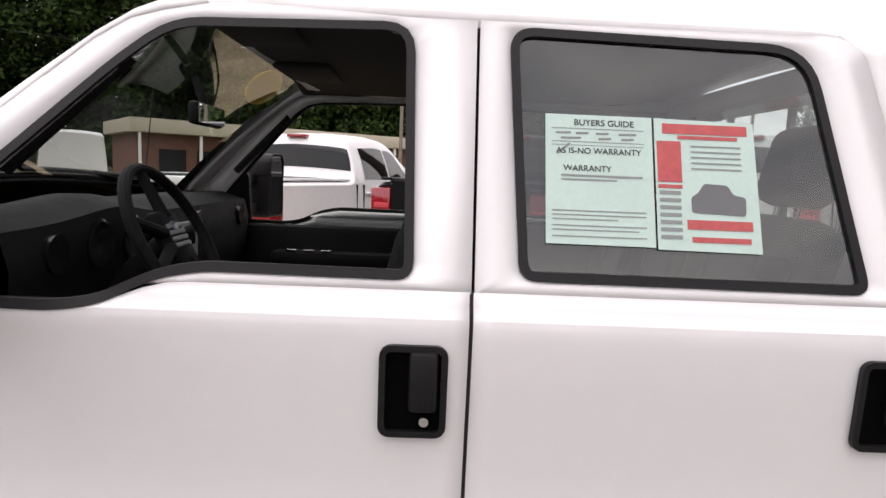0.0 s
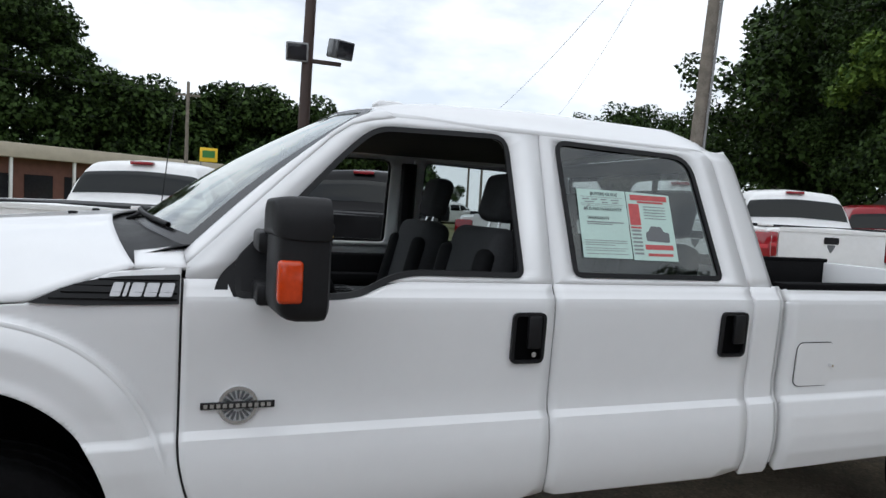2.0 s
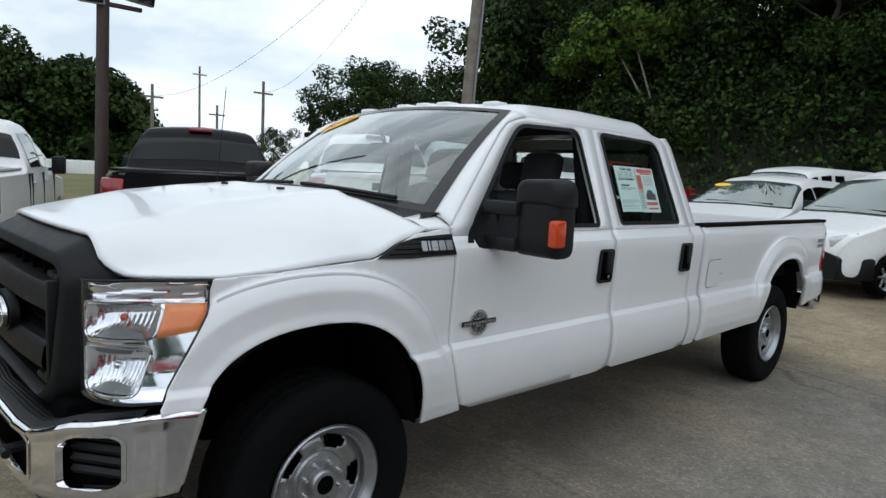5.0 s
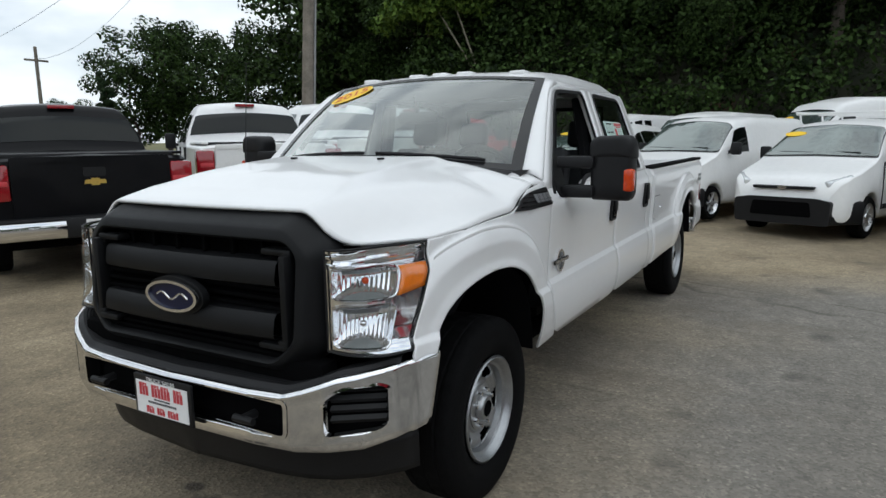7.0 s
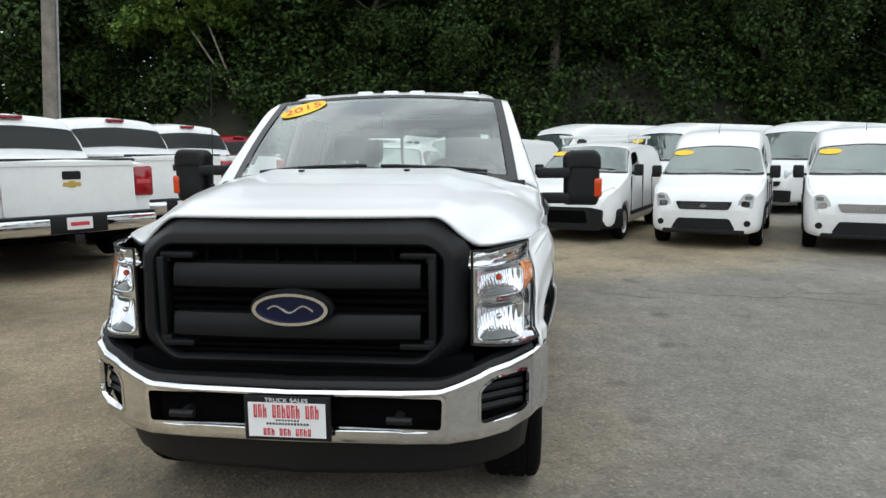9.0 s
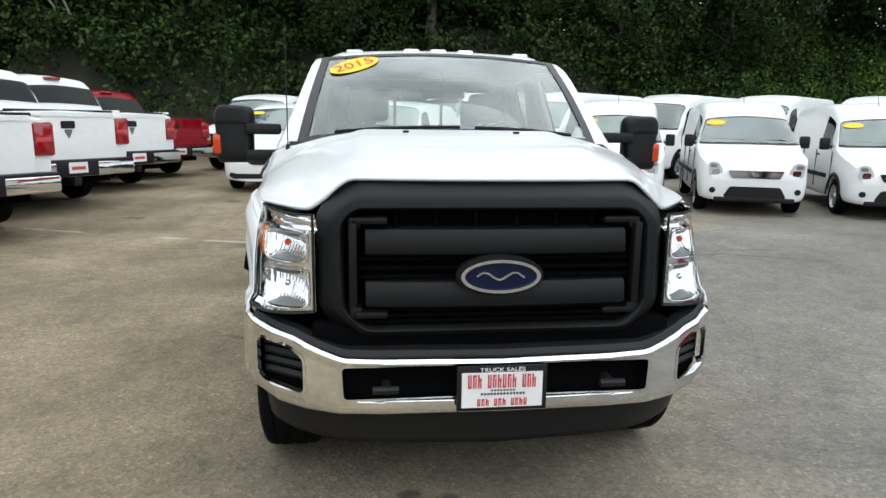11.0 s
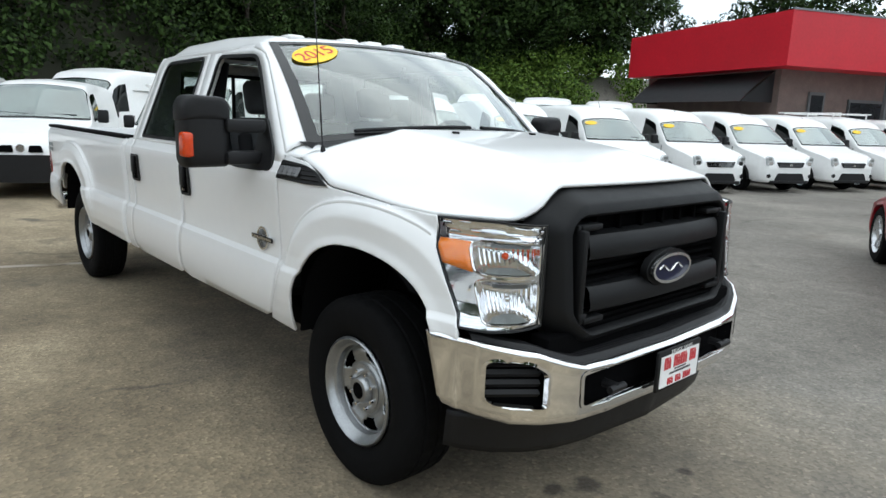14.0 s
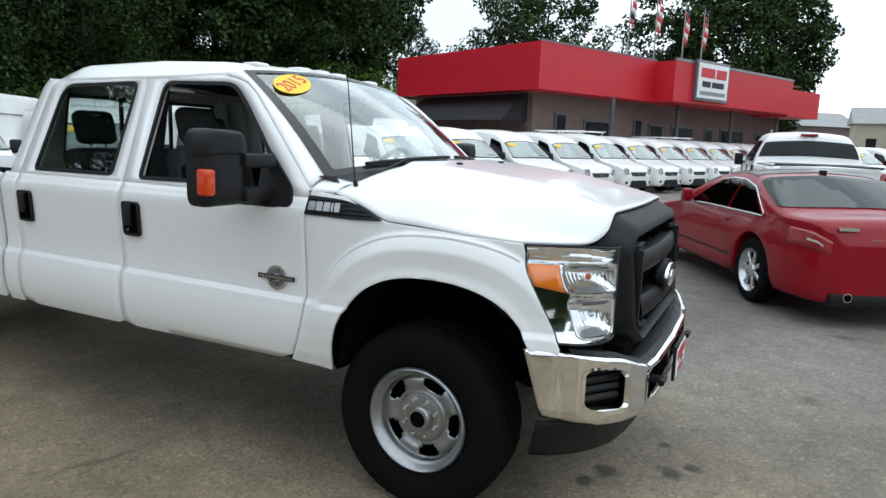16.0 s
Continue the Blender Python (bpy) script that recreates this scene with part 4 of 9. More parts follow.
def truck_front(truck):
    bm = bmesh.new()
    sheet(bm, hood_point, 48, 72)
    part("hood", bm, WHITE, truck, "white hood with a raised middle", thick=0.012)
    bm = bmesh.new()
    sheet(bm, lambda u, v: Vector(hood_point(u * 0.97 + 0.01, v)) - Vector((0, 0, 0.02)), 16, 24)
    part("hood_inner", bm, SEAM, truck)
    # grille surround
    outer = round_corners([(-0.50, 0.725), (0.50, 0.725), (0.640, 0.835), (0.648, 1.195), (0.525, 1.306), (-0.525, 1.306), (-0.648, 1.195), (-0.640, 0.835)], [0.05, 0.05, 0.06, 0.05, 0.06, 0.06, 0.05, 0.06], 4)
    inner = round_corners([(-0.47, 0.795), (0.47, 0.795), (0.545, 0.865), (0.548, 1.165), (0.50, 1.208), (-0.50, 1.208), (-0.548, 1.165), (-0.545, 0.865)], [0.03] * 8, 4)
    gx = lambda a, b, d=0.0: -0.850 + 0.045 * (a / 0.65) ** 2 + 0.10 * (b - 0.75) + d  # noqa: E731
    bm = bmesh.new()
    n = len(outer)
    loops = []
    for o, d in ((outer, 0.14), (outer, 0.078), (grow(outer, -0.007), 0.062), (grow(outer, -0.042), 0.018), (grow(outer, -0.050), 0.008), (grow(outer, -0.058), 0.003), (grow(inner, 0.010), 0.0), (inner, 0.010), (grow(inner, -0.006), 0.09)):
        loops.append([bm.verts.new((gx(a, b, d * (1 + 0.45 * smooth(1.20, 1.27, b))), a, b)) for a, b in o])
    for p, q in zip(loops, loops[1:]):
        for k in range(n):
            bm.faces.new((p[k], p[(k + 1) % n], q[(k + 1) % n], q[k]))
    bmesh.ops.recalc_face_normals(bm, faces=bm.faces)
    g = part("grille_surround", bm, GRILLE_PLASTIC, truck, "charcoal plastic grille surround", sharp=50)
    # near-black plate paints the shade deep in the grille; the slats share it
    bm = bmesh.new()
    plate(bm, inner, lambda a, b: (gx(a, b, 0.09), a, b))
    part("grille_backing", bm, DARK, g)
    # the two broad bars, the side brackets and the slats between
    for z0, z1 in ((1.046, 1.146), (0.862, 0.962)):
        bm = bmesh.new()
        prof = [(0.085, z0 - 0.004), (0.03, z0), (0.006, z0 + 0.012), (0.0, z0 + 0.03), (0.004, z1 - 0.018), (0.016, z1 - 0.004), (0.085, z1)]
        sheet(bm, lambda u, v: (gx(lerp(-0.47, 0.47, u), prof[int(round(v * 6))][1], prof[int(round(v * 6))][0]), lerp(-0.47, 0.47, u), prof[int(round(v * 6))][1]), 16, 6)
        part("grille_bar", bm, GRILLE_PLASTIC, g)
    for s in (-1, 1):
        bm = bmesh.new()
        path = [(s * 0.405, 1.172), (s * 0.50, 1.172), (s * 0.515, 1.155), (s * 0.512, 0.858), (s * 0.495, 0.842), (s * 0.405, 0.842)]
        for a, b in zip(path, path[1:]):
            lo = (min(a[0], b[0]) - 0.013, min(a[1], b[1]) - 0.012)
            hi = (max(a[0], b[0]) + 0.013, max(a[1], b[1]) + 0.012)
            box(bm, (gx(lo[0], lo[1], 0.006), lo[0], lo[1]), (gx(lo[0], lo[1], 0.07), hi[0], hi[1]), 0.008)
        part("grille_bracket", bm, GRILLE_PLASTIC, g)
    for y in (-0.36, -0.22, -0.075, 0.075, 0.22, 0.36):
        bm = bmesh.new()
        box(bm, (gx(y, 1.15, 0.06), y - 0.006, 1.13), (gx(y, 1.15, 0.09), y + 0.009, 1.205), 0.003)
        part("grille_slat", bm, DARK, g)
    for z0, z1 in ((0.955, 1.05), (0.80, 0.865)):
        bm = bmesh.new()
        for k in range(3):
            z = lerp(z0, z1, (k + 0.5) / 3)
            box(bm, (gx(0, z, 0.055), -0.49, z - 0.006), (gx(0, z, 0.09), 0.49, z + 0.006))
        part("grille_slat", bm, DARK, g)
    # oval badge
    el = [(0.142 * math.cos(2 * math.pi * k / 40), 0.985 + 0.060 * math.sin(2 * math.pi * k / 40)) for k in range(40)]
    bm = bmesh.new()
    ring_frame(bm, [(a * 0.90, 0.985 + (b - 0.985) * 0.82) for a, b in el], el, lambda a, b: (-0.842, a, b), (-0.014, 0, 0))
    ov = part("oval_badge", bm, BRIGHT, g, "blue oval badge with a bright rim")
    bm = bmesh.new()
    plate(bm, [(a * 1.10, 0.985 + (b - 0.985) * 1.22) for a, b in el], lambda a, b: (-0.836, a, b), (0.03, 0, 0))
    part("badge_backing", bm, GRILLE_PLASTIC, ov)
    bm = bmesh.new()
    plate(bm, [(a * 0.92, 0.985 + (b - 0.985) * 0.86) for a, b in el], lambda a, b: (-0.8465, a, b), (0.004, 0, 0))
    part("badge_face", bm, BLUE, ov)
    bm = bmesh.new()
    bent(bm, [Vector((-0.8475, 0.085 - 0.17 * k / 16, 0.985 + 0.013 * math.sin(k * 0.62))) for k in range(17)], 0.0045, 6)
    part("badge_stroke", bm, BRIGHT, ov)
    for s in (-1, 1):
        headlight(truck, s)
    bumper(truck)


def headlight(truck, s):
    """A bright housing with two fluted chambers behind one clear lens that wraps round the corner, an amber lamp at the side."""
    def face(u, z, d=0.0):
        x0, y0 = -0.745, 0.655
        x1 = interp(z, [0.83, 1.10, 1.195], [-0.597, -0.440, -0.428])
        y1 = fender_y(x1, z) - 0.006
        b = math.sin(math.pi * u)
        p = Vector((lerp(x0, x1, u ** 1.7), lerp(y0, y1, u ** 0.85), z))
        p += Vector((-0.8, 0.6, 0)) * (0.02 * b) + Vector((0.85, -0.5, 0)) * d
        p.y *= s
        return p

    top = lambda u: interp(u, [0, 0.6, 1], [1.188, 1.196, 1.190])  # noqa: E731
    bot = lambda u: interp(u, [0, 0.7, 1], [0.838, 0.832, 0.838])  # noqa: E731
    wells = ((0.40, 1.071, 0.345, 0.057), (0.405, 0.924, 0.355, 0.076))

    def radius(u, z, w):
        return (abs((u - w[0]) / w[2]) ** 7 + abs((z - w[1]) / w[3]) ** 7) ** (1 / 7)

    def skin(u, v):
        z = lerp(bot(u), top(u), v)
        d = 0.014
        if z > 1.128:
            d += 0.020 * (1.195 - z) / 0.067 + 0.003 * math.sin(z * 330)
        return face(u, z, d)

    bm = bmesh.new()
    nu, nv = 44, 48
    grid = [[bm.verts.new(skin(i / nu, j / nv)) for j in range(nv + 1)] for i in range(nu + 1)]
    for i in range(nu):
        for j in range(nv):
            u = (i + 0.5) / nu
            z = lerp(bot(u), top(u), (j + 0.5) / nv)
            if min(radius(u, z, w) for w in wells) > 0.97:
                bm.faces.new((grid[i][j], grid[i + 1][j], grid[i + 1][j + 1], grid[i][j + 1]))
    bmesh.ops.delete(bm, geom=[v for v in bm.verts if not v.link_faces], context="VERTS")
    lamp = part("headlight", bm, HOUSING, truck, "clear headlight with bright reflectors and an amber side lamp", sharp=50)
    for k, w in enumerate(wells):
        bm = bmesh.new()
        nu, nv = 140, 22

        def bowl(p, q):
            r = min(1.0, (abs(p) ** 7 + abs(q) ** 7) ** (1 / 7))
            d = 0.014 + 0.085 * (1 - r ** 5) * (1 - 0.45 * p * p) * (1 - 0.30 * q * q) + 0.0013 * math.sin(p * 44) * (1 - r ** 4) + 0.018 * q * (1 - r ** 3)
            return face(w[0] + w[2] * p, w[1] + w[3] * q, d)

        grid = [[bm.verts.new(bowl(2 * i / nu - 1, 2 * j / nv - 1)) for j in range(nv + 1)] for i in range(nu + 1)]
        for i in range(nu):
            for j in range(nv):
                if (abs(2 * (i + 0.5) / nu - 1) ** 7 + abs(2 * (j + 0.5) / nv - 1) ** 7) < 1.05:
                    bm.faces.new((grid[i][j], grid[i + 1][j], grid[i + 1][j + 1], grid[i][j + 1]))
        bmesh.ops.delete(bm, geom=[v for v in bm.verts if not v.link_faces], context="VERTS")
        well = part("reflector_bowl", bm, REFLECTOR, lamp, sharp=40)
        bm = bmesh.new()
        ring = []
        for i in range(45):
            a = 2 * math.pi * i / 44
            sq = 1 / (abs(math.cos(a)) ** 7 + abs(math.sin(a)) ** 7) ** (1 / 7)
            ring.append(face(w[0] + w[2] * math.cos(a) * sq, w[1] + w[3] * math.sin(a) * sq, 0.013))
        bent(bm, ring, 0.0042, 6)
        part("bowl_rim", bm, CHROME, lamp)
        bm = bmesh.new()
        bmesh.ops.create_icosphere(bm, subdivisions=2, radius=0.013, matrix=Matrix.Translation(face(0.42, w[1] + 0.006, 0.055)))
        part("bulb", bm, AMBER if k == 0 else CHROME, lamp)
        bm = bmesh.new()
        sheet(bm, lambda a, b: face(w[0] + w[2] * lerp(-0.62, 0.5, a), w[1] + w[3] * lerp(0.62, 0.80, b), 0.03), 6, 1)
        part("bulb_shield", bm, GREY_PAINT, lamp)
        # grey plate painted as the ground's dark reflection low in the bowl
        bm = bmesh.new()
        sheet(bm, lambda a, b: face(w[0] + w[2] * lerp(-0.72, 0.80, a), w[1] - w[3] * (0.90 - 0.34 * b * math.sin(math.pi * a)), 0.020 + 0.030 * b), 16, 3)
        part("painted_reflection", bm, LAMP_GREY, lamp)
    bm = bmesh.new()
    sheet(bm, lambda u, v: face(u, lerp(bot(u), top(u), v)), 16, 8)
    ln = part("lens", bm, LENS_CLEAR, lamp)
    ln.visible_shadow = False
    bm = bmesh.new()
    sheet(bm, lambda u, v: face(lerp(0.765, 0.99, u), lerp(lerp(1.022, 1.040, u), 1.122, v), 0.004), 6, 4)
    am = part("amber_lamp", bm, AMBER_LIGHT, lamp, "amber side lamp", thick=0.006)
    bm = bmesh.new()
    edge = [(k / 12, 0) for k in range(13)] + [(1, k / 10) for k in range(1, 11)] + [(1 - k / 12, 1) for k in range(1, 13)] + [(0, 1 - k / 10) for k in range(1, 11)]
    seal = [face(u, lerp(bot(u), top(u), v), 0.004) for u, v in edge]
    mid = sum(seal, Vector()) / len(seal)
    sheet(bm, lambda u, v: seal[int(round(u * (len(seal) - 1)))] + (seal[int(round(u * (len(seal) - 1)))] - mid).normalized() * 0.005 * math.cos(2 * math.pi * v) + Vector((-0.7, 0.7 * s, 0)) * 0.005 * math.sin(2 * math.pi * v), len(seal) - 1, 6)
    part("lamp_seal", bm, BLACK_PLASTIC, lamp)


def bumper_path(t):
    """Plan line of the front bumper: t from -1 to 1 across."""
    a = abs(t)
    y = interp(a, [0, 0.55, 0.68, 0.80, 0.90, 0.96, 1.0], [0, 0.57, 0.69, 0.80, 0.885, 0.925, 0.945])
    x = interp(a, [0, 0.40, 0.55, 0.68, 0.80, 0.90, 0.96, 1.0], [-0.897, -0.888, -0.868, -0.826, -0.760, -0.672, -0.582, -0.470])
    return x, math.copysign(y, t)


def bumper(truck):
    top = lambda a: interp(a, [0, 0.52, 0.60, 0.72, 0.95, 1], [0.704, 0.708, 0.730, 0.772, 0.812, 0.812])  # noqa: E731
    low = lambda a: interp(a, [0, 0.55, 0.8, 1], [0.485, 0.490, 0.505, 0.545])  # noqa: E731

    def skin(t, v):
        a = abs(t)
        x, y = bumper_path(t)
        z = lerp(low(a), top(a), v)
        out = interp(v, [0, 0.06, 0.15, 0.8, 0.92, 0.97, 1.0], [0.03, 0.010, 0.0, 0.0, -0.004 * (1 - smooth(0.9, 1, a)), 0.004, 0.026])
        return (x + out * 1.1 * (1 - 0.5 * a) - 0.085 * (1 - v) * smooth(0.93, 1.0, a), y - math.copysign(out * 0.9 * smooth(0.6, 1, a), t), z)

    ts = [round(-1 + k / 140, 5) for k in range(281)]
    fog_outline = round_corners([(0.69, 0.564), (0.845, 0.582), (0.866, 0.604), (0.866, 0.728), (0.845, 0.742), (0.745, 0.732), (0.69, 0.693)], 0.022, 4)
    mid_outline = round_corners([(-0.557, 0.550), (0.557, 0.550), (0.562, 0.68), (-0.562, 0.68)], 0.025, 4)

    def in_hole(t, v):
        a = abs(t)
        x, y = bumper_path(t)
        z = lerp(low(a), top(a), v)
        return within(mid_outline, y, z) or within(fog_outline, abs(y), z)

    bm = bmesh.new()
    grid = [[bm.verts.new(skin(t, v)) for v in [k / 48 for k in range(49)]] for t in ts]
    for i in range(len(ts) - 1):
        for j in range(48):
            if not in_hole((ts[i] + ts[i + 1]) / 2, (j + 0.5) / 48):
                bm.faces.new((grid[i][j], grid[i + 1][j], grid[i + 1][j + 1], grid[i][j + 1]))
    b = part("front_bumper", weld(bm), CHROME, truck, "chromed steel front bumper", thick=0.006)
    # near-black sheet that paints the shade behind the openings
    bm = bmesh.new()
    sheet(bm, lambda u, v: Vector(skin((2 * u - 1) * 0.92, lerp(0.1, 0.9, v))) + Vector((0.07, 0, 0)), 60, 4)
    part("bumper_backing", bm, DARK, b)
    for s in (-1, 1):
        for (zc, h) in ((0.608, 0.018), (0.645, 0.018), (0.682, 0.018), (0.714, 0.012)):
            bm = bmesh.new()
            p0, p1 = [Vector((x + 0.040, y, 0)) for x, y in (bumper_path(s * 0.675), bumper_path(s * 0.85))]
            sheet(bm, lambda u, v: p0.lerp(p1, u) + Vector((0.012 * abs(2 * v - 1), 0, zc + h * (2 * v - 1) * 0.8)), 4, 4)
            part("fog_pocket_slat", bm, BLACK_PLASTIC, b)
        # rims of the pocket, black
        bm = bmesh.new()
        o = fog_outline

        def on_skin(a, z, d):
            t = interp(a, [0, 0.57, 0.69, 0.80, 0.885, 0.925, 0.945], [0, 0.55, 0.68, 0.80, 0.90, 0.96, 1.0])
            x, y = bumper_path(t)
            return Vector((x + d, s * (y - d * 0.3), z))

        n = len(o)
        la = [bm.verts.new(on_skin(*p, -0.001)) for p in grow(o, 0.008)]
        lb = [bm.verts.new(on_skin(*p, -0.003)) for p in grow(o, -0.001)]
        lc = [bm.verts.new(on_skin(*p, 0.014)) for p in grow(o, -0.007)]
        for p, q in ((la, lb), (lb, lc)):
            for k in range(n):
                bm.faces.new((p[k], p[(k + 1) % n], q[(k + 1) % n], q[k]))
        part("fog_pocket_rim", bm, CHROME, b, "chromed rim of the lamp pocket")
        # tow hooks
        bm = bmesh.new()
        rod(bm, (-0.85, s * 0.40, 0.602), (-0.915, s * 0.40, 0.602), 0.017, 0.017, 10)
        rod(bm, (-0.91, s * 0.36, 0.602), (-0.91, s * 0.45, 0.602), 0.014, 0.014, 10)
        part("tow_hook", bm, BLACK_PLASTIC, b)
    bm = bmesh.new()
    o = mid_outline

    def mid_skin(a, z, d):
        t = interp(abs(a), [0, 0.57, 0.70], [0, 0.55, 0.68])
        return Vector((bumper_path(t)[0] + d, a, z))

    big, small = grow(o, 0.008), grow(o, -0.007)
    la, lb, lc = ([bm.verts.new(mid_skin(*p, d)) for p in q] for q, d in ((big, -0.004), (small, -0.004), (small, 0.06)))
    for p, q in ((la, lb), (lb, lc)):
        for k in range(len(o)):
            bm.faces.new((p[k], p[(k + 1) % len(o)], q[(k + 1) % len(o)], q[k]))
    part("bumper_opening_rim", bm, CHROME, b)
    # ribbed step pad on top, between bumper and grille
    bm = bmesh.new()

    def pad(u, v):
        t = 2 * u - 1
        x, y = bumper_path(t)
        z = top(abs(t)) - 0.004
        x1 = interp(abs(t), [0, 0.6, 0.75, 1], [-0.80, -0.76, -0.68, -0.44])
        y1 = y * interp(abs(t), [0, 0.8, 1], [1, 0.99, 0.94])
        rib = 0.0015 * (int(round(v * 12)) % 2)
        return (lerp(x + 0.022, x1, v), lerp(y, y1, v), z + 0.02 * smooth(0, 0.3, v) + rib)

    sheet(bm, lambda u, v: pad(0.5 + (u - 0.5) * 0.90, v), 80, 12)
    part("bumper_pad", bm, BLACK_PLASTIC, b, "black ribbed bumper top pad", sharp=20)
    # dark box added to block the bright slot between bumper pad and grille
    bm = bmesh.new()
    box(bm, (-0.79, -0.66, 0.64), (-0.70, 0.66, 0.80), 0.01)
    part("dark_slot_filler", bm, DARK, truck)
    # air dam
    bm = bmesh.new()

    def dam(u, v):
        t = 2 * u - 1
        x, y = bumper_path(t * 0.93)
        z = lerp(0.50, interp(abs(t), [0, 0.7, 1], [0.335, 0.335, 0.345]), v)
        return (x + 0.06 + 0.035 * v + 0.05 * abs(t), y * 0.965 - math.copysign(0.02 * v, y), z)

    sheet(bm, dam, 40, 6)
    part("air_dam", bm, BLACK_PLASTIC, truck, "black plastic air dam", thick=0.012)
    # dealer plate
    bm = bmesh.new()
    box(bm, (-0.967, -0.160, 0.520), (-0.953, 0.160, 0.684), 0.004)
    pl = part("licence_plate", bm, BLACK_PLASTIC, truck, "white dealer plate in a black frame")
    pl.location.x = 0.040
    bm = bmesh.new()
    box(bm, (-0.970, -0.143, 0.534), (-0.9655, 0.143, 0.662))
    part("plate_sheet", bm, PAPER_W, pl)
    face_on = Matrix.Rotation(radians(-90), 4, "Z") @ Matrix.Rotation(radians(90), 4, "X")
    words("plate_title", "TRUCK SALES", 0.021, Matrix.Translation((-0.9712, 0.0, 0.672)) @ face_on, PAPER_W, pl, 1.25)
    for y0, y1, z0, z1 in ((-0.045, 0.045, 0.594, 0.600), (-0.080, 0.080, 0.580, 0.588)):
        n = int((y1 - y0) / 0.011)
        for k in range(n):
            bm = bmesh.new()
            ya = lerp(y0, y1, k / n)
            box(bm, (-0.9715, ya, z0), (-0.9695, ya + 0.0075, z1))
            part("plate_line", bm, INK, pl)
    # one upright and a foot for each illegible character
    strokes = [(0.122 - 0.0175 * k, 0.0125, 0.606, 0.655) for k in range(14) if k not in (3, 10)]
    strokes += [(0.088 - 0.0150 * k, 0.0105, 0.540, 0.567) for k in range(12) if k not in (3, 7)]
    for k, (ya, wd, z0, z1) in enumerate(strokes):
        bm = bmesh.new()
        box(bm, (-0.972, ya - wd * 0.42, z0), (-0.9695, ya, z1))
        box(bm, (-0.972, ya - wd, z0), (-0.9695, ya - wd * 0.66, z1 - (0.012 if k % 3 else 0.0)))
        zz = (z0, z1 - 0.008, (z0 + z1) / 2)[k % 3]
        box(bm, (-0.9716, ya - wd, zz), (-0.9695, ya, zz + 0.007))
        part("plate_bar", bm, INK_RED, pl)


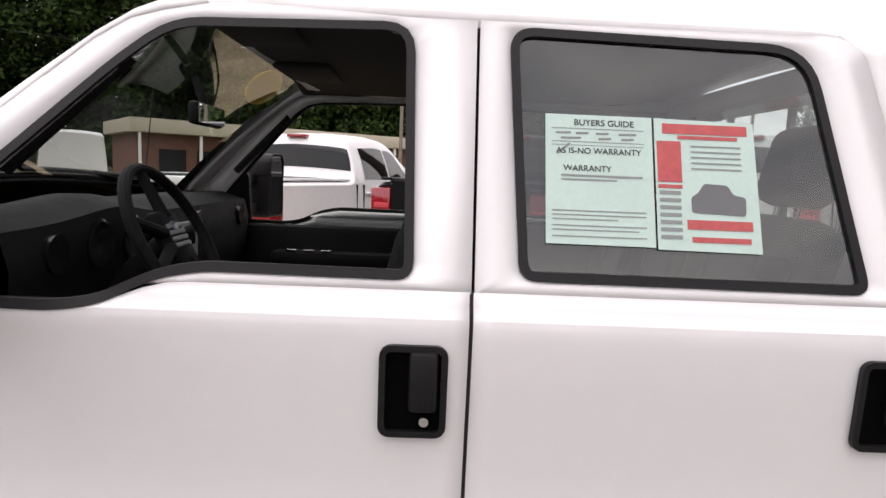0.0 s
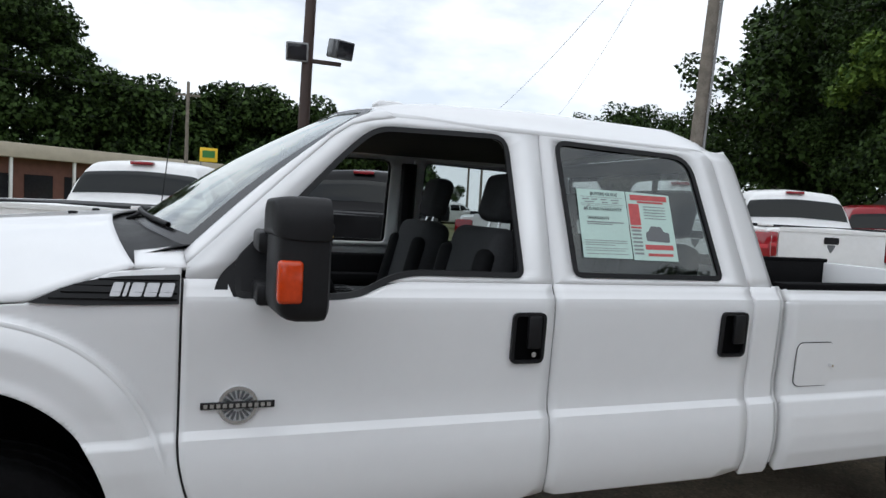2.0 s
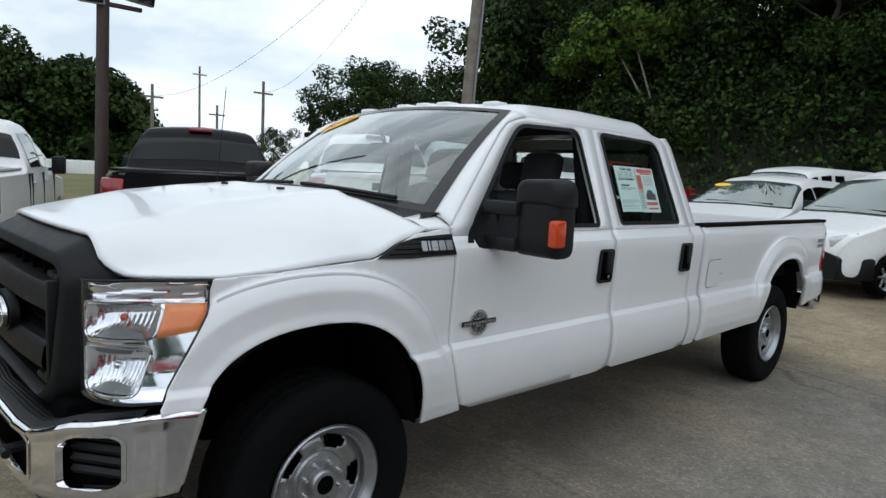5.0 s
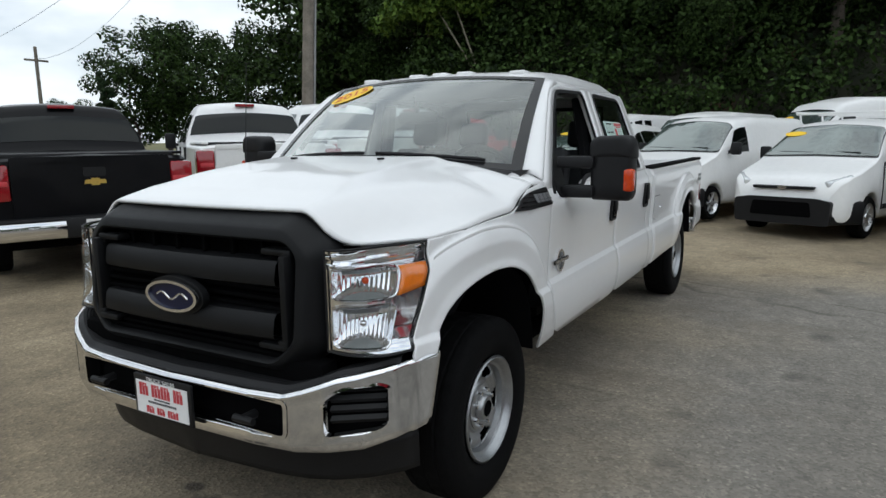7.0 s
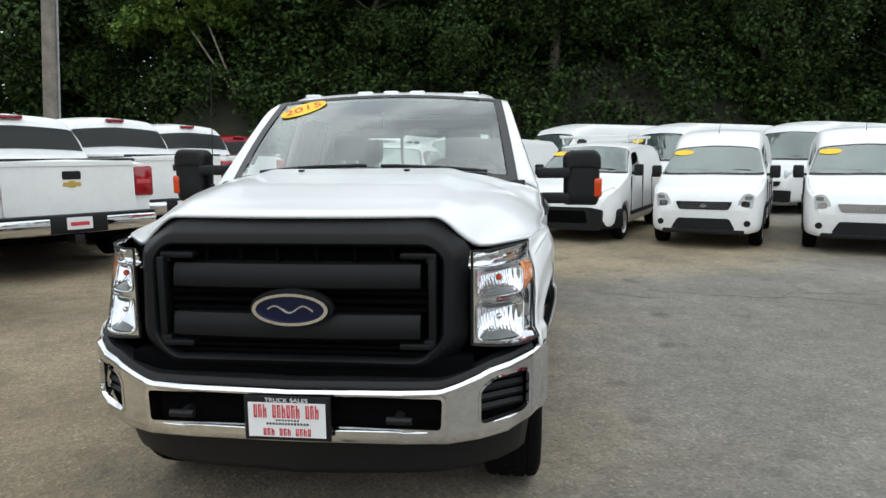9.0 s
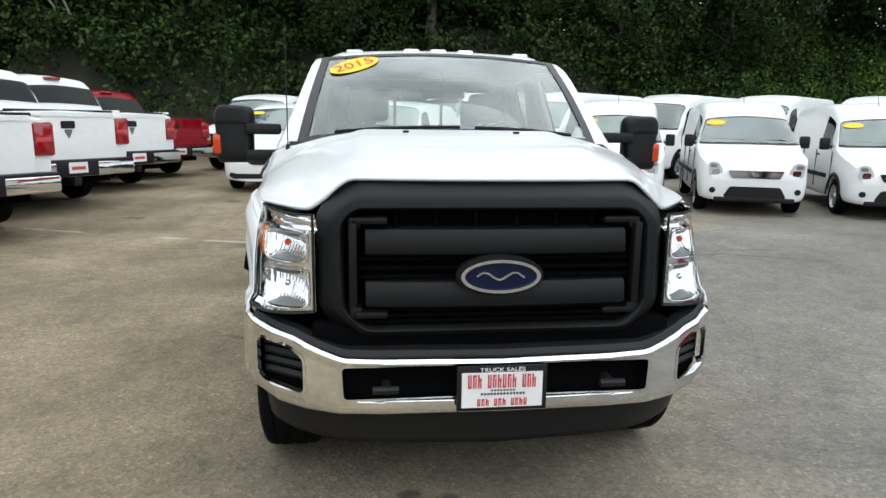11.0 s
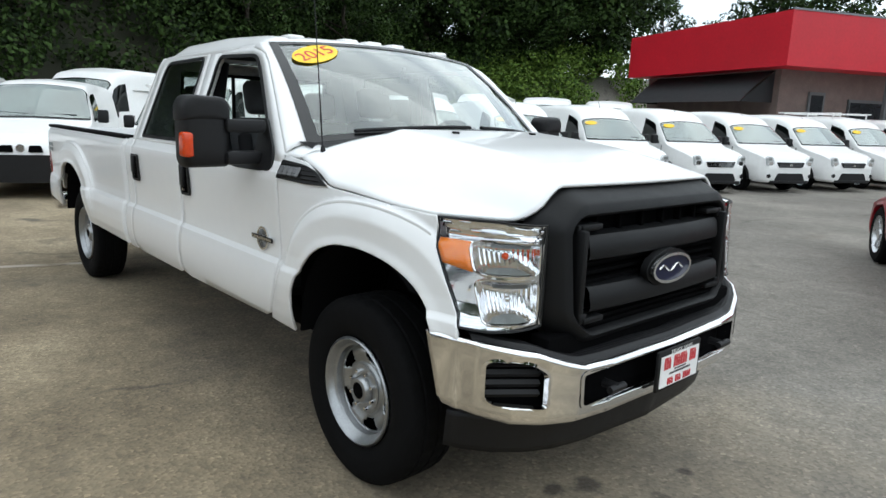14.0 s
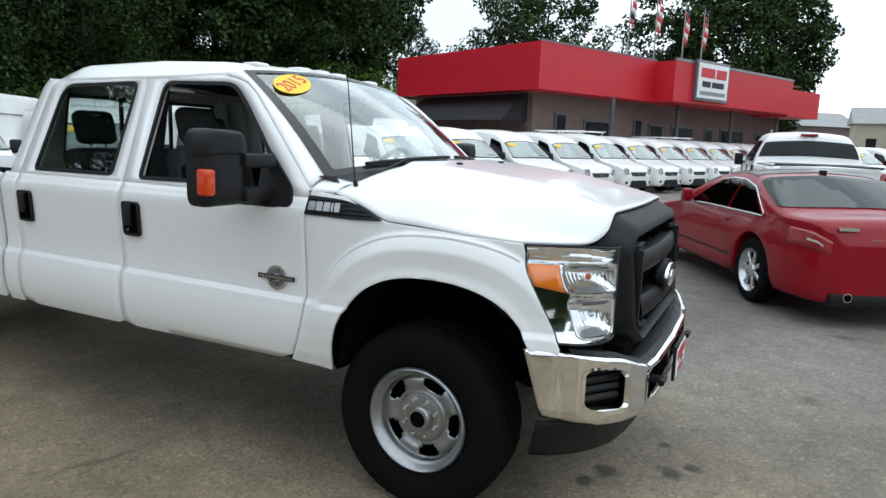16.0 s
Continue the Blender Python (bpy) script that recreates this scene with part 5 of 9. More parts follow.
def truck_extras(truck):
    # wipers and washer jets
    for y0, y1, sh in ((0.62, -0.02, 0), (-0.10, -0.66, 0)):
        bm = bmesh.new()
        a = Vector(screen(y0 / 0.815, 0.035)) + Vector((-0.012, 0, 0.016))
        c = Vector(screen(y1 / 0.815, 0.05)) + Vector((-0.012, 0, 0.018))
        pts = [a.lerp(c, k / 8) + Vector((-0.02, 0, 0.006)) * math.sin(math.pi * k / 8) for k in range(9)]
        pts = [Vector((p.x, p.y, p.z)) for p in pts]
        for k in range(9):
            q = Vector(screen(pts[k].y / 0.81, 0.05))
            pts[k] = Vector((q.x - 0.014, pts[k].y, q.z + 0.014))
        sheet(bm, lambda u, v: pts[int(round(u * 8))] + Vector((0.009 * math.cos(2 * math.pi * v), 0, 0.009 * math.sin(2 * math.pi * v))), 8, 8)
        rod(bm, cowl_point(pts[0].y / 0.82, 0.55), pts[3], 0.010, 0.008)
        part("wiper", bm, BLACK_PLASTIC, truck, "black windscreen wiper")
    for y in (-0.27, 0.27):
        bm = bmesh.new()
        p = Vector(hood_point(0.86, (y / 0.895 + 1) / 2))
        box(bm, (p.x - 0.014, y - 0.014, p.z - 0.004), (p.x + 0.014, y + 0.014, p.z + 0.010), 0.004)
        part("washer_jet", bm, BLACK_PLASTIC, truck)
    bm = bmesh.new()
    rod(bm, (0.36, 0.85, 1.33), (0.37, 0.85, 1.39), 0.016, 0.009, 12)
    rod(bm, (0.37, 0.85, 1.38), (0.43, 0.855, 2.0), 0.0032, 0.002, 8)
    part("antenna", bm, BLACK_PLASTIC, truck, "thin black whip antenna")
    # mirrors, their heads drawn out on two arms
    OUT_X, OUT_Y = 0.025, 0.055
    for s in (-1, 1):
        mir = new("door_mirror")
        mir.parent = truck
        mir["label"] = "large black towing mirror with an amber lamp"
        mir.location, mir.scale = (0.08, 0, -0.028 if s < 0 else 0), (0.9, 1, 1)
        o = round_corners([(1.035, 1.272), (1.225, 1.268), (1.240, 1.300), (1.240, 1.545), (1.215, 1.582), (1.06, 1.578), (1.035, 1.55)], [0.02, 0.02, 0.02, 0.03, 0.03, 0.03, 0.02], 3)

        def shrink(pts, k):
            ca, cb = sum(p[0] for p in pts) / len(pts), sum(p[1] for p in pts) / len(pts)
            f = 1 + k / 0.10
            return [(ca + (a - ca) * f, cb + (b - cb) * (1 + k / 0.15)) for a, b in pts]

        def hull(pts, ks):
            bm = bmesh.new()
            loops = [[bm.verts.new((d + OUT_X - 0.12 * (1.14 - a), s * (a + OUT_Y), b)) for a, b in shrink(pts, k)] for d, k in ks]
            for p, q in zip(loops, loops[1:]):
                for k in range(len(pts)):
                    bm.faces.new((p[k], p[(k + 1) % len(pts)], q[(k + 1) % len(pts)], q[k]))
            bm.faces.new(loops[-1])
            bmesh.ops.recalc_face_normals(bm, faces=bm.faces)
            return bm

        part("mirror_housing", hull(o, ((0.878, -0.012), (0.870, -0.003), (0.85, 0.0), (0.79, 0.0), (0.765, -0.004), (0.748, -0.012), (0.738, -0.024), (0.732, -0.042), (0.730, -0.07))), BLACK_PLASTIC, mir)
        cap = round_corners([(1.030, 1.478), (1.246, 1.478), (1.246, 1.548), (1.218, 1.590), (1.058, 1.585), (1.030, 1.555)], [0.004, 0.004, 0.03, 0.03, 0.03, 0.02], 3)
        part("mirror_cap", hull(cap, ((0.876, -0.004), (0.862, 0.0), (0.80, 0.002), (0.757, -0.004), (0.738, -0.012), (0.728, -0.024), (0.723, -0.042), (0.721, -0.07))), BLACK_PLASTIC, mir)
        bm = bmesh.new()
        plate(bm, grow(o, -0.014), lambda a, b: (0.873 + OUT_X - 0.12 * (1.14 - a), s * (a + OUT_Y), b))
        part("mirror_glass", bm, MIRROR, mir, "silvered mirror glass")
        bm = bmesh.new()
        box(bm, (0.766, min(s * 1.25, s * 1.304), 1.318), (0.836, max(s * 1.25, s * 1.304), 1.428), 0.012, None, 3)
        am = part("amber_lamp", bm, AMBER, mir, "amber mirror lamp")
        bm = bmesh.new()
        box(bm, (0.725, min(s * 0.93, s * 1.12), 1.430), (0.812, max(s * 0.93, s * 1.12), 1.490), 0.014)
        part("mirror_arm", bm, BLACK_PLASTIC, mir)
        bm = bmesh.new()
        box(bm, (0.725, min(s * 0.95, s * 1.12), 1.284), (0.822, max(s * 0.95, s * 1.12), 1.345), 0.014)
        part("mirror_arm", bm, BLACK_PLASTIC, mir)
        bm = bmesh.new()
        o2 = round_corners([(0.60, 1.262), (0.83, 1.262), (0.84, 1.49), (0.80, 1.50), (0.615, 1.345)], [0.03, 0.02, 0.03, 0.03, 0.04], 3)
        plate(bm, o2, lambda a, b: (a, s * (max(frame_y(b), 0) + 0.012), b), (0, -s * 0.03, 0))
        part("mirror_sail", bm, BLACK_PLASTIC, mir)
    # 2015 sticker on the windscreen
    c, d = Vector(screen(0.72, 0.835)), None
    vx = (Vector(screen(0.60, 0.86)) - Vector(screen(0.84, 0.86))).normalized()
    vz = (Vector(screen(0.72, 0.93)) - Vector(screen(0.72, 0.79))).normalized()
    nrm = vx.cross(vz).normalized()
    c = c + nrm * 0.004 if nrm.x < 0 else c - nrm * 0.004
    nrm = nrm if nrm.x < 0 else -nrm
    tilt = radians(26)
    ax, az = vx * math.cos(tilt) + vz * math.sin(tilt), vz * math.cos(tilt) - vx * math.sin(tilt)
    bm = bmesh.new()
    plate(bm, [(0.150 * math.cos(2 * math.pi * k / 36), 0.080 * math.sin(2 * math.pi * k / 36)) for k in range(36)], lambda a, b: c + ax * a + az * b, nrm * 0.0015)
    st = part("year_sticker", bm, YELLOW, truck, "yellow oval windscreen sticker reading 2015")
    m = Matrix.Identity(4)
    for k in range(3):
        m[k][0], m[k][1], m[k][2], m[k][3] = ax[k], az[k], nrm[k], (c + nrm * 0.003)[k]
    words("sticker_number", "2015", 0.110, m, INK_RED, st, 1.12)
    # underbody, axles
    bm = bmesh.new()
    box(bm, (0.42, -0.86, 0.52), (3.75, 0.86, 0.62), 0.03)
    part("underbody", bm, DARK, truck)
    bm = bmesh.new()
    for s in (-1, 1):
        box(bm, (-0.72, s * 0.42 - 0.05, 0.50), (5.2, s * 0.42 + 0.05, 0.64), 0.01)
    part("chassis_rail", bm, DARK, truck)
    for x in (0.0, REAR_AXLE):
        bm = bmesh.new()
        rod(bm, (x, -0.72, TYRE_R), (x, 0.72, TYRE_R), 0.055, 0.055, 12)
        bmesh.ops.create_uvsphere(bm, u_segments=16, v_segments=10, radius=0.16, matrix=Matrix.Translation((x, 0.12, TYRE_R)))
        part("axle", bm, DARK, truck)
    bm = bmesh.new()
    box(bm, (2.84, -0.87, 0.86), (5.25, 0.87, 0.90), 0.0)
    for k in range(14):
        y = -0.80 + k * 0.123
        box(bm, (2.86, y - 0.03, 0.90), (5.24, y + 0.03, 0.915), 0.004)
    part("bed_floor", bm, BED_LINER, truck)
    bm = bmesh.new()
    box(bm, (2.832, -0.88, 0.90), (2.858, 0.88, 1.30), 0.006)
    part("bed_front_wall", bm, BED_LINER, truck)
    bm = bmesh.new()
    box(bm, (5.215, -0.87, 0.70), (5.285, 0.87, 1.30), 0.012)
    part("tailgate", bm, WHITE, truck)
    bm = bmesh.new()
    box(bm, (5.30, -0.93, 0.48), (5.46, 0.93, 0.64), 0.03)
    part("rear_bumper", bm, CHROME, truck)
    for s in (-1, 1):
        bm = bmesh.new()
        box(bm, (5.20, min(s * 0.90, s * 0.965), 0.86), (5.292, max(s * 0.90, s * 0.965), 1.22), 0.01)
        part("tail_lamp", bm, RED_LENS, truck)
        bm = bmesh.new()
        for k, (w0, z0) in enumerate(((0.0, 1.13), (0.0, 1.085))):
            for i in range(3):
                xx = 5.02 + i * 0.055
                box(bm, (xx, min(s * 0.98, s * 0.9835), z0), (xx + 0.04, max(s * 0.98, s * 0.9835), z0 + 0.03))
        part("side_decal", bm, INK_GREY, truck, "small grey drive decal")


def truck_cabin(truck):
    """Dashboard, wheel, seats, door linings and headlining."""
    bm = bmesh.new()

    def dash(u, v):
        prof = [(0.42, 1.37), (0.55, 1.40), (0.72, 1.405), (0.82, 1.375), (0.84, 1.30), (0.83, 1.18), (0.78, 1.02), (0.70, 0.80)]
        k = v * 7
        i = min(6, int(k))
        x, z = lerp(prof[i][0], prof[i + 1][0], k - i), lerp(prof[i][1], prof[i + 1][1], k - i)
        y = lerp(-0.86, 0.86, u)
        hood_b = 0.03 * math.exp(-((y + 0.40) / 0.2) ** 2) * (0.4 < v * 7 / 4 < 1.0)
        return (x + 0.6 * hood_b, y, z + hood_b)

    sheet(bm, dash, 30, 21)
    da = part("dashboard", bm, DASH, truck, "charcoal plastic dashboard")
    bm = bmesh.new()
    box(bm, (0.832, -0.13, 1.16), (0.852, 0.17, 1.33), 0.008)
    part("centre_panel", bm, INK_GREY, da)
    bm = bmesh.new()
    box(bm, (0.846, -0.09, 1.25), (0.857, 0.13, 1.32), 0.004)
    part("radio_screen", bm, FRIT, da)
    for y in (-0.70, -0.16, 0.20, 0.72):
        bm = bmesh.new()
        rod(bm, (0.82, y, 1.315), (0.85, y, 1.315), 0.042, 0.045, 20)
        part("air_vent", bm, FRIT, da)
    bm = bmesh.new()
    for y in (-0.50, -0.32):
        bm = bmesh.new()
        lathe(bm, [(0.06, 0.0), (0.065, 0.012), (0.058, 0.016), (0.001, 0.010)], 24, Matrix.Translation((0.832, y, 1.315)) @ Matrix.Rotation(radians(90), 4, "Z") @ Matrix.Scale(-1, 4, (0, 1, 0)))
        part("gauge", bm, FRIT, da)
    # steering wheel
    bm = bmesh.new()
    m = Matrix.Translation((0.99, -0.40, 1.325)) @ Matrix.Rotation(radians(-28), 4, "Y") @ Matrix.Rotation(radians(90), 4, "Y")
    rr, n = 0.205, 40
    sheet(bm, lambda u, v: m @ Vector(((rr + 0.016 * math.cos(2 * math.pi * v)) * math.cos(2 * math.pi * u), (rr + 0.016 * math.cos(2 * math.pi * v)) * math.sin(2 * math.pi * u), 0.016 * math.sin(2 * math.pi * v))), n, 10)
    sw = part("steering_wheel", weld(bm), DASH, truck, "black steering wheel")
    bm = bmesh.new()
    box(bm, (-0.085, -0.07, -0.03), (0.085, 0.07, 0.012), 0.02, m)
    for a in (0, 180, 250, 290):
        c = Vector((math.cos(radians(a)), math.sin(radians(a)), 0))
        rod(bm, m @ (c * 0.06), m @ (c * 0.19), 0.018, 0.014, 8)
    rod(bm, m @ Vector((0, 0, -0.02)), (0.78, -0.40, 1.12), 0.035, 0.05, 12)
    hub = part("wheel_hub", bm, DASH, sw)
    bm = bmesh.new()
    for k in range(4):
        box(bm, (0.01 + 0.018 * k - 0.05, -0.05, 0.010), (0.022 + 0.018 * k - 0.05, 0.05, 0.016), 0.002, m)
    part("wheel_buttons", bm, INK_GREY, sw)
    bm = bmesh.new()
    bmesh.ops.create_uvsphere(bm, u_segments=20, v_segments=8, radius=1.0, matrix=m @ Matrix.Translation((-0.03, 0, 0.012)) @ Matrix.Diagonal((0.016, 0.036, 0.005, 1)))
    part("wheel_badge", bm, BLUE, sw)

    def seat(name, x, y, w, back_z, rest):
        st = new(name)
        st.parent = truck
        st["label"] = "grey cloth seat with a headrest"
        bm = bmesh.new()
        sheet(bm, lambda u, v: cushion(u, v, x - 0.02, y, w), 16, 16)
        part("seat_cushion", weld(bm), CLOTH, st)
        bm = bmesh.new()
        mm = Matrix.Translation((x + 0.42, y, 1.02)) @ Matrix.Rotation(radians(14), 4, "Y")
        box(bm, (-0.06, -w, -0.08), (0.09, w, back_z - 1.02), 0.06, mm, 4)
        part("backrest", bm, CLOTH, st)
        for k in (-1, 1):
            bm = bmesh.new()
            box(bm, (-0.10, k * w * 0.82 - w * 0.16, -0.02), (-0.02, k * w * 0.82 + w * 0.16, back_z - 1.12), 0.035, mm, 3)
            part("side_bolster", bm, DASH, st)
        if rest:
            bm = bmesh.new()
            box(bm, (-0.02, -0.13, back_z - 1.02 + 0.03), (0.08, 0.13, back_z - 1.02 + 0.24), 0.045, mm, 4)
            hr = part("headrest", bm, CLOTH, st)
            for k in (-0.05, 0.05):
                bm = bmesh.new()
                rod(bm, mm @ Vector((0.03, k, back_z - 1.06)), mm @ Vector((0.03, k, back_z - 0.97)), 0.007, 0.007, 8)
                part("headrest_post", bm, BRIGHT, st)
        return st

    seat("driver_seat", 1.18, -0.42, 0.25, 1.50, True)
    seat("passenger_seat", 1.18, 0.42, 0.25, 1.50, True)
    bm = bmesh.new()
    box(bm, (1.12, -0.15, 0.92), (1.62, 0.15, 1.16), 0.035)
    cc = part("centre_console", bm, CLOTH, truck, "padded centre console with cup holders")
    bm = bmesh.new()
    for y in (-0.06, 0.06):
        lathe(bm, [(0.043, 0.0), (0.046, 0.006), (0.040, 0.006), (0.038, -0.03), (0.001, -0.03)], 24, Matrix.Translation((1.19, y, 1.163)) @ Matrix.Rotation(radians(90), 4, "X"))
    part("cup_holder", bm, FRIT, cc)
    for y in (-0.48, 0.0, 0.48):
        seat("rear_seat", 2.02, y, 0.235, 1.47, y != 0)
    for s in (-1, 1):
        bm = bmesh.new()
        box(bm, (0.66, min(s * 0.87, s * 0.93), 0.70), (1.72, max(s * 0.87, s * 0.93), 1.262), 0.03)
        box(bm, (0.95, min(s * 0.80, s * 0.89), 1.08), (1.60, max(s * 0.80, s * 0.89), 1.15), 0.025)
        lin = part("door_lining", bm, DASH, truck, "charcoal door lining with an armrest")
        for xx in (1.02, 1.10, 1.18):
            bm = bmesh.new()
            box(bm, (xx, min(s * 0.81, s * 0.85), 1.149), (xx + 0.05, max(s * 0.81, s * 0.85), 1.157), 0.002)
            part("window_switch", bm, BRIGHT, lin)
        bm = bmesh.new()
        box(bm, (1.79, min(s * 0.87, s * 0.92), 0.70), (2.60, max(s * 0.87, s * 0.92), 1.32), 0.03)
        part("door_lining", bm, DASH, truck)
        bm = bmesh.new()
        rod(bm, (1.71, s * 0.72, 1.80), (1.73, s * 0.84, 1.0), 0.045, 0.05, 8)
        part("inner_pillar", bm, DASH, truck)
        bm = bmesh.new()
        rod(bm, (0.80, s * 0.80, 1.50), (1.04, s * 0.765, 1.74), 0.016, 0.016, 8)
        part("grab_handle", bm, DASH, truck)
        # sun visors
        bm = bmesh.new()
        box(bm, (1.10, s * 0.38 - 0.20, 1.868), (1.30, s * 0.38 + 0.20, 1.885), 0.008)
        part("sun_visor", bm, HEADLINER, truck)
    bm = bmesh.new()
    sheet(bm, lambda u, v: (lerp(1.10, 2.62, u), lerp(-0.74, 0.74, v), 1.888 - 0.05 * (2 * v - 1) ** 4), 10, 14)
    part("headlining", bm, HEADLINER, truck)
    bm = bmesh.new()
    box(bm, (0.92, -0.13, 1.645), (0.955, 0.13, 1.715), 0.014)
    rod(bm, (0.935, 0, 1.70), (0.90, 0, 1.80), 0.012, 0.012, 8)
    rv = part("rear_view_mirror", bm, DASH, truck, "black rear-view mirror")
    bm = bmesh.new()
    box(bm, (0.954, -0.12, 1.652), (0.958, 0.12, 1.708))
    part("mirror_glass", bm, MIRROR, rv)
    bm = bmesh.new()
    box(bm, (0.62, -0.88, 0.66), (2.66, 0.88, 0.70))
    part("cab_floor", bm, DASH, truck)
    bm = bmesh.new()
    sheet(bm, lambda u, v: (0.50 + 0.06 * v, lerp(-0.88, 0.88, u), lerp(0.6, 1.36, v)), 4, 4)
    part("firewall", bm, DASH, truck)


def cushion(u, v, x, y, w):
    """Seat cushion: a soft block closed all round."""
    a, t = 2 * math.pi * u, v
    ca, sa = math.cos(a), math.sin(a)
    q = (abs(ca) ** 5 + abs(sa) ** 5) ** 0.2
    r = math.sin(math.pi * min(1.0, max(0.0, t))) ** 0.25 if 0 < t < 1 else 0.0
    return (x + 0.20 + 0.25 * ca / q * r, y + w * sa / q * r, lerp(0.86, 1.10, t) + 0.02 * ca)


def window_papers(truck):
    """Two sheets taped inside the rear door pane on the driver's side."""
    px = lambda a, b, d=0.0: Vector((a, -(frame_y(b) + 0.001 + d), b))  # noqa: E731
    tilt = math.atan2(0.345, 1.0)

    def on_pane(a, b, d):
        m = Matrix.Translation(px(a, b, d)) @ Matrix.Rotation(tilt, 4, "X") @ Matrix.Rotation(radians(90), 4, "X")
        return Matrix.Translation(px(a, b, d)) @ Matrix.Rotation(radians(90) - tilt, 4, "X")

    x0, x1, z0, z1 = 1.884, 2.302, 1.405, 1.655
    xm = 2.096
    bm = bmesh.new()
    plate(bm, [(x0, z0), (xm, z0 - 0.001), (xm, z1), (x0, z1)], lambda a, b: px(a, b), (0, -0.0008, 0))
    g = part("window_notice", bm, PAPER, truck, "pale green printed notice taped in the rear window")
    words("notice_title", "BUYERS GUIDE", 0.018, on_pane((x0 + xm) / 2 + 0.01, z1 - 0.016, 0.0018), INK, g)
    words("notice_line", "AS IS-NO WARRANTY", 0.017, on_pane(x0 + 0.105, z1 - 0.072, 0.0018), INK, g)
    words("notice_line", "WARRANTY", 0.017, on_pane(x0 + 0.082, z1 - 0.106, 0.0018), INK, g)
    bm = bmesh.new()
    rows = [(0.012, 0.195, 0.027, 0.0015), (0.012, 0.195, 0.053, 0.0015), (0.012, 0.195, 0.060, 0.0012), (0.03, 0.19, 0.118, 0.004), (0.03, 0.14, 0.126, 0.003), (0.012, 0.195, 0.186, 0.0022), (0.012, 0.195, 0.194, 0.0022), (0.012, 0.14, 0.202, 0.0022), (0.012, 0.195, 0.214, 0.0022), (0.012, 0.18, 0.222, 0.0022), (0.012, 0.195, 0.234, 0.0022)]
    for a, b, z, h in rows:
        plate(bm, [(x0 + a, z1 - z - h), (x0 + b, z1 - z - h), (x0 + b, z1 - z), (x0 + a, z1 - z)], lambda p, q: px(p, q, 0.0018))
    for a, b, z in ((0.02, 0.05, 0.034), (0.06, 0.085, 0.034), (0.10, 0.125, 0.034), (0.145, 0.18, 0.034), (0.03, 0.07, 0.044), (0.105, 0.13, 0.044), (0.15, 0.175, 0.044)):
        plate(bm, [(x0 + a, z1 - z - 0.005), (x0 + b, z1 - z - 0.004), (x0 + b, z1 - z), (x0 + a, z1 - z - 0.001)], lambda p, q: px(p, q, 0.0018))
    plate(bm, [(x0 + 0.020, z1 - 0.078), (x0 + 0.024, z1 - 0.079), (x0 + 0.050, z1 - 0.058), (x0 + 0.046, z1 - 0.056)], lambda p, q: px(p, q, 0.0022))
    part("notice_print", bm, INK_GREY, g)
    bm = bmesh.new()
    plate(bm, [(xm + 0.004, z0 - 0.004), (x1, z0 - 0.006), (x1 - 0.002, z1 - 0.004), (xm + 0.004, z1)], lambda a, b: px(a, b, 0.0004), (0, -0.0008, 0))
    f = part("window_flyer", bm, PAPER, truck, "pale printed dealer flyer with red bars and a truck picture")
    for a, b, c, d in ((0.008, 0.056, 0.045, 0.125), (0.02, 0.19, 0.010, 0.030), (0.05, 0.17, 0.033, 0.040), (0.062, 0.19, 0.196, 0.214), (0.07, 0.185, 0.228, 0.238), (0.008, 0.056, 0.130, 0.137)):
        bm = bmesh.new()
        plate(bm, [(xm + a, z1 - d), (xm + b, z1 - d), (xm + b, z1 - c), (xm + a, z1 - c)], lambda p, q: px(p, q, 0.0024))
        part("flyer_bar", bm, FADED_RED, f)
    for k in range(7):
        z = 0.142 + 0.014 * k
        bm = bmesh.new()
        plate(bm, [(xm + 0.010, z1 - z - 0.007), (xm + 0.052, z1 - z - 0.007), (xm + 0.052, z1 - z), (xm + 0.010, z1 - z)], lambda p, q: px(p, q, 0.0024))
        part("flyer_line", bm, INK_GREY, f)
    for k in range(5):
        z = 0.052 + 0.011 * k
        bm = bmesh.new()
        plate(bm, [(xm + 0.075, z1 - z - 0.003), (xm + 0.175, z1 - z - 0.003), (xm + 0.175, z1 - z), (xm + 0.075, z1 - z)], lambda p, q: px(p, q, 0.0024))
        part("flyer_line", bm, INK_GREY, f)
    bm = bmesh.new()
    plate(bm, round_corners([(xm + 0.072, z1 - 0.182), (xm + 0.178, z1 - 0.186), (xm + 0.18, z1 - 0.150), (xm + 0.155, z1 - 0.146), (xm + 0.145, z1 - 0.128), (xm + 0.098, z1 - 0.126), (xm + 0.085, z1 - 0.146), (xm + 0.072, z1 - 0.152)], 0.006, 2), lambda p, q: px(p, q, 0.0024))
    part("flyer_picture", bm, GREY_PAINT, f)


truck = thing("pickup_truck", "white crew cab pickup truck with a black grille and chrome bumper", "pickup truck")
truck_lower_body(truck)
truck_cab(truck)
truck_front(truck)
truck_extras(truck)
truck_cabin(truck)
window_papers(truck)
for wx in (0.0, REAR_AXLE):
    for ws_ in (-1, 1):
        truck_wheel("front_wheel" if wx == 0 else "rear_wheel", wx, ws_, truck)

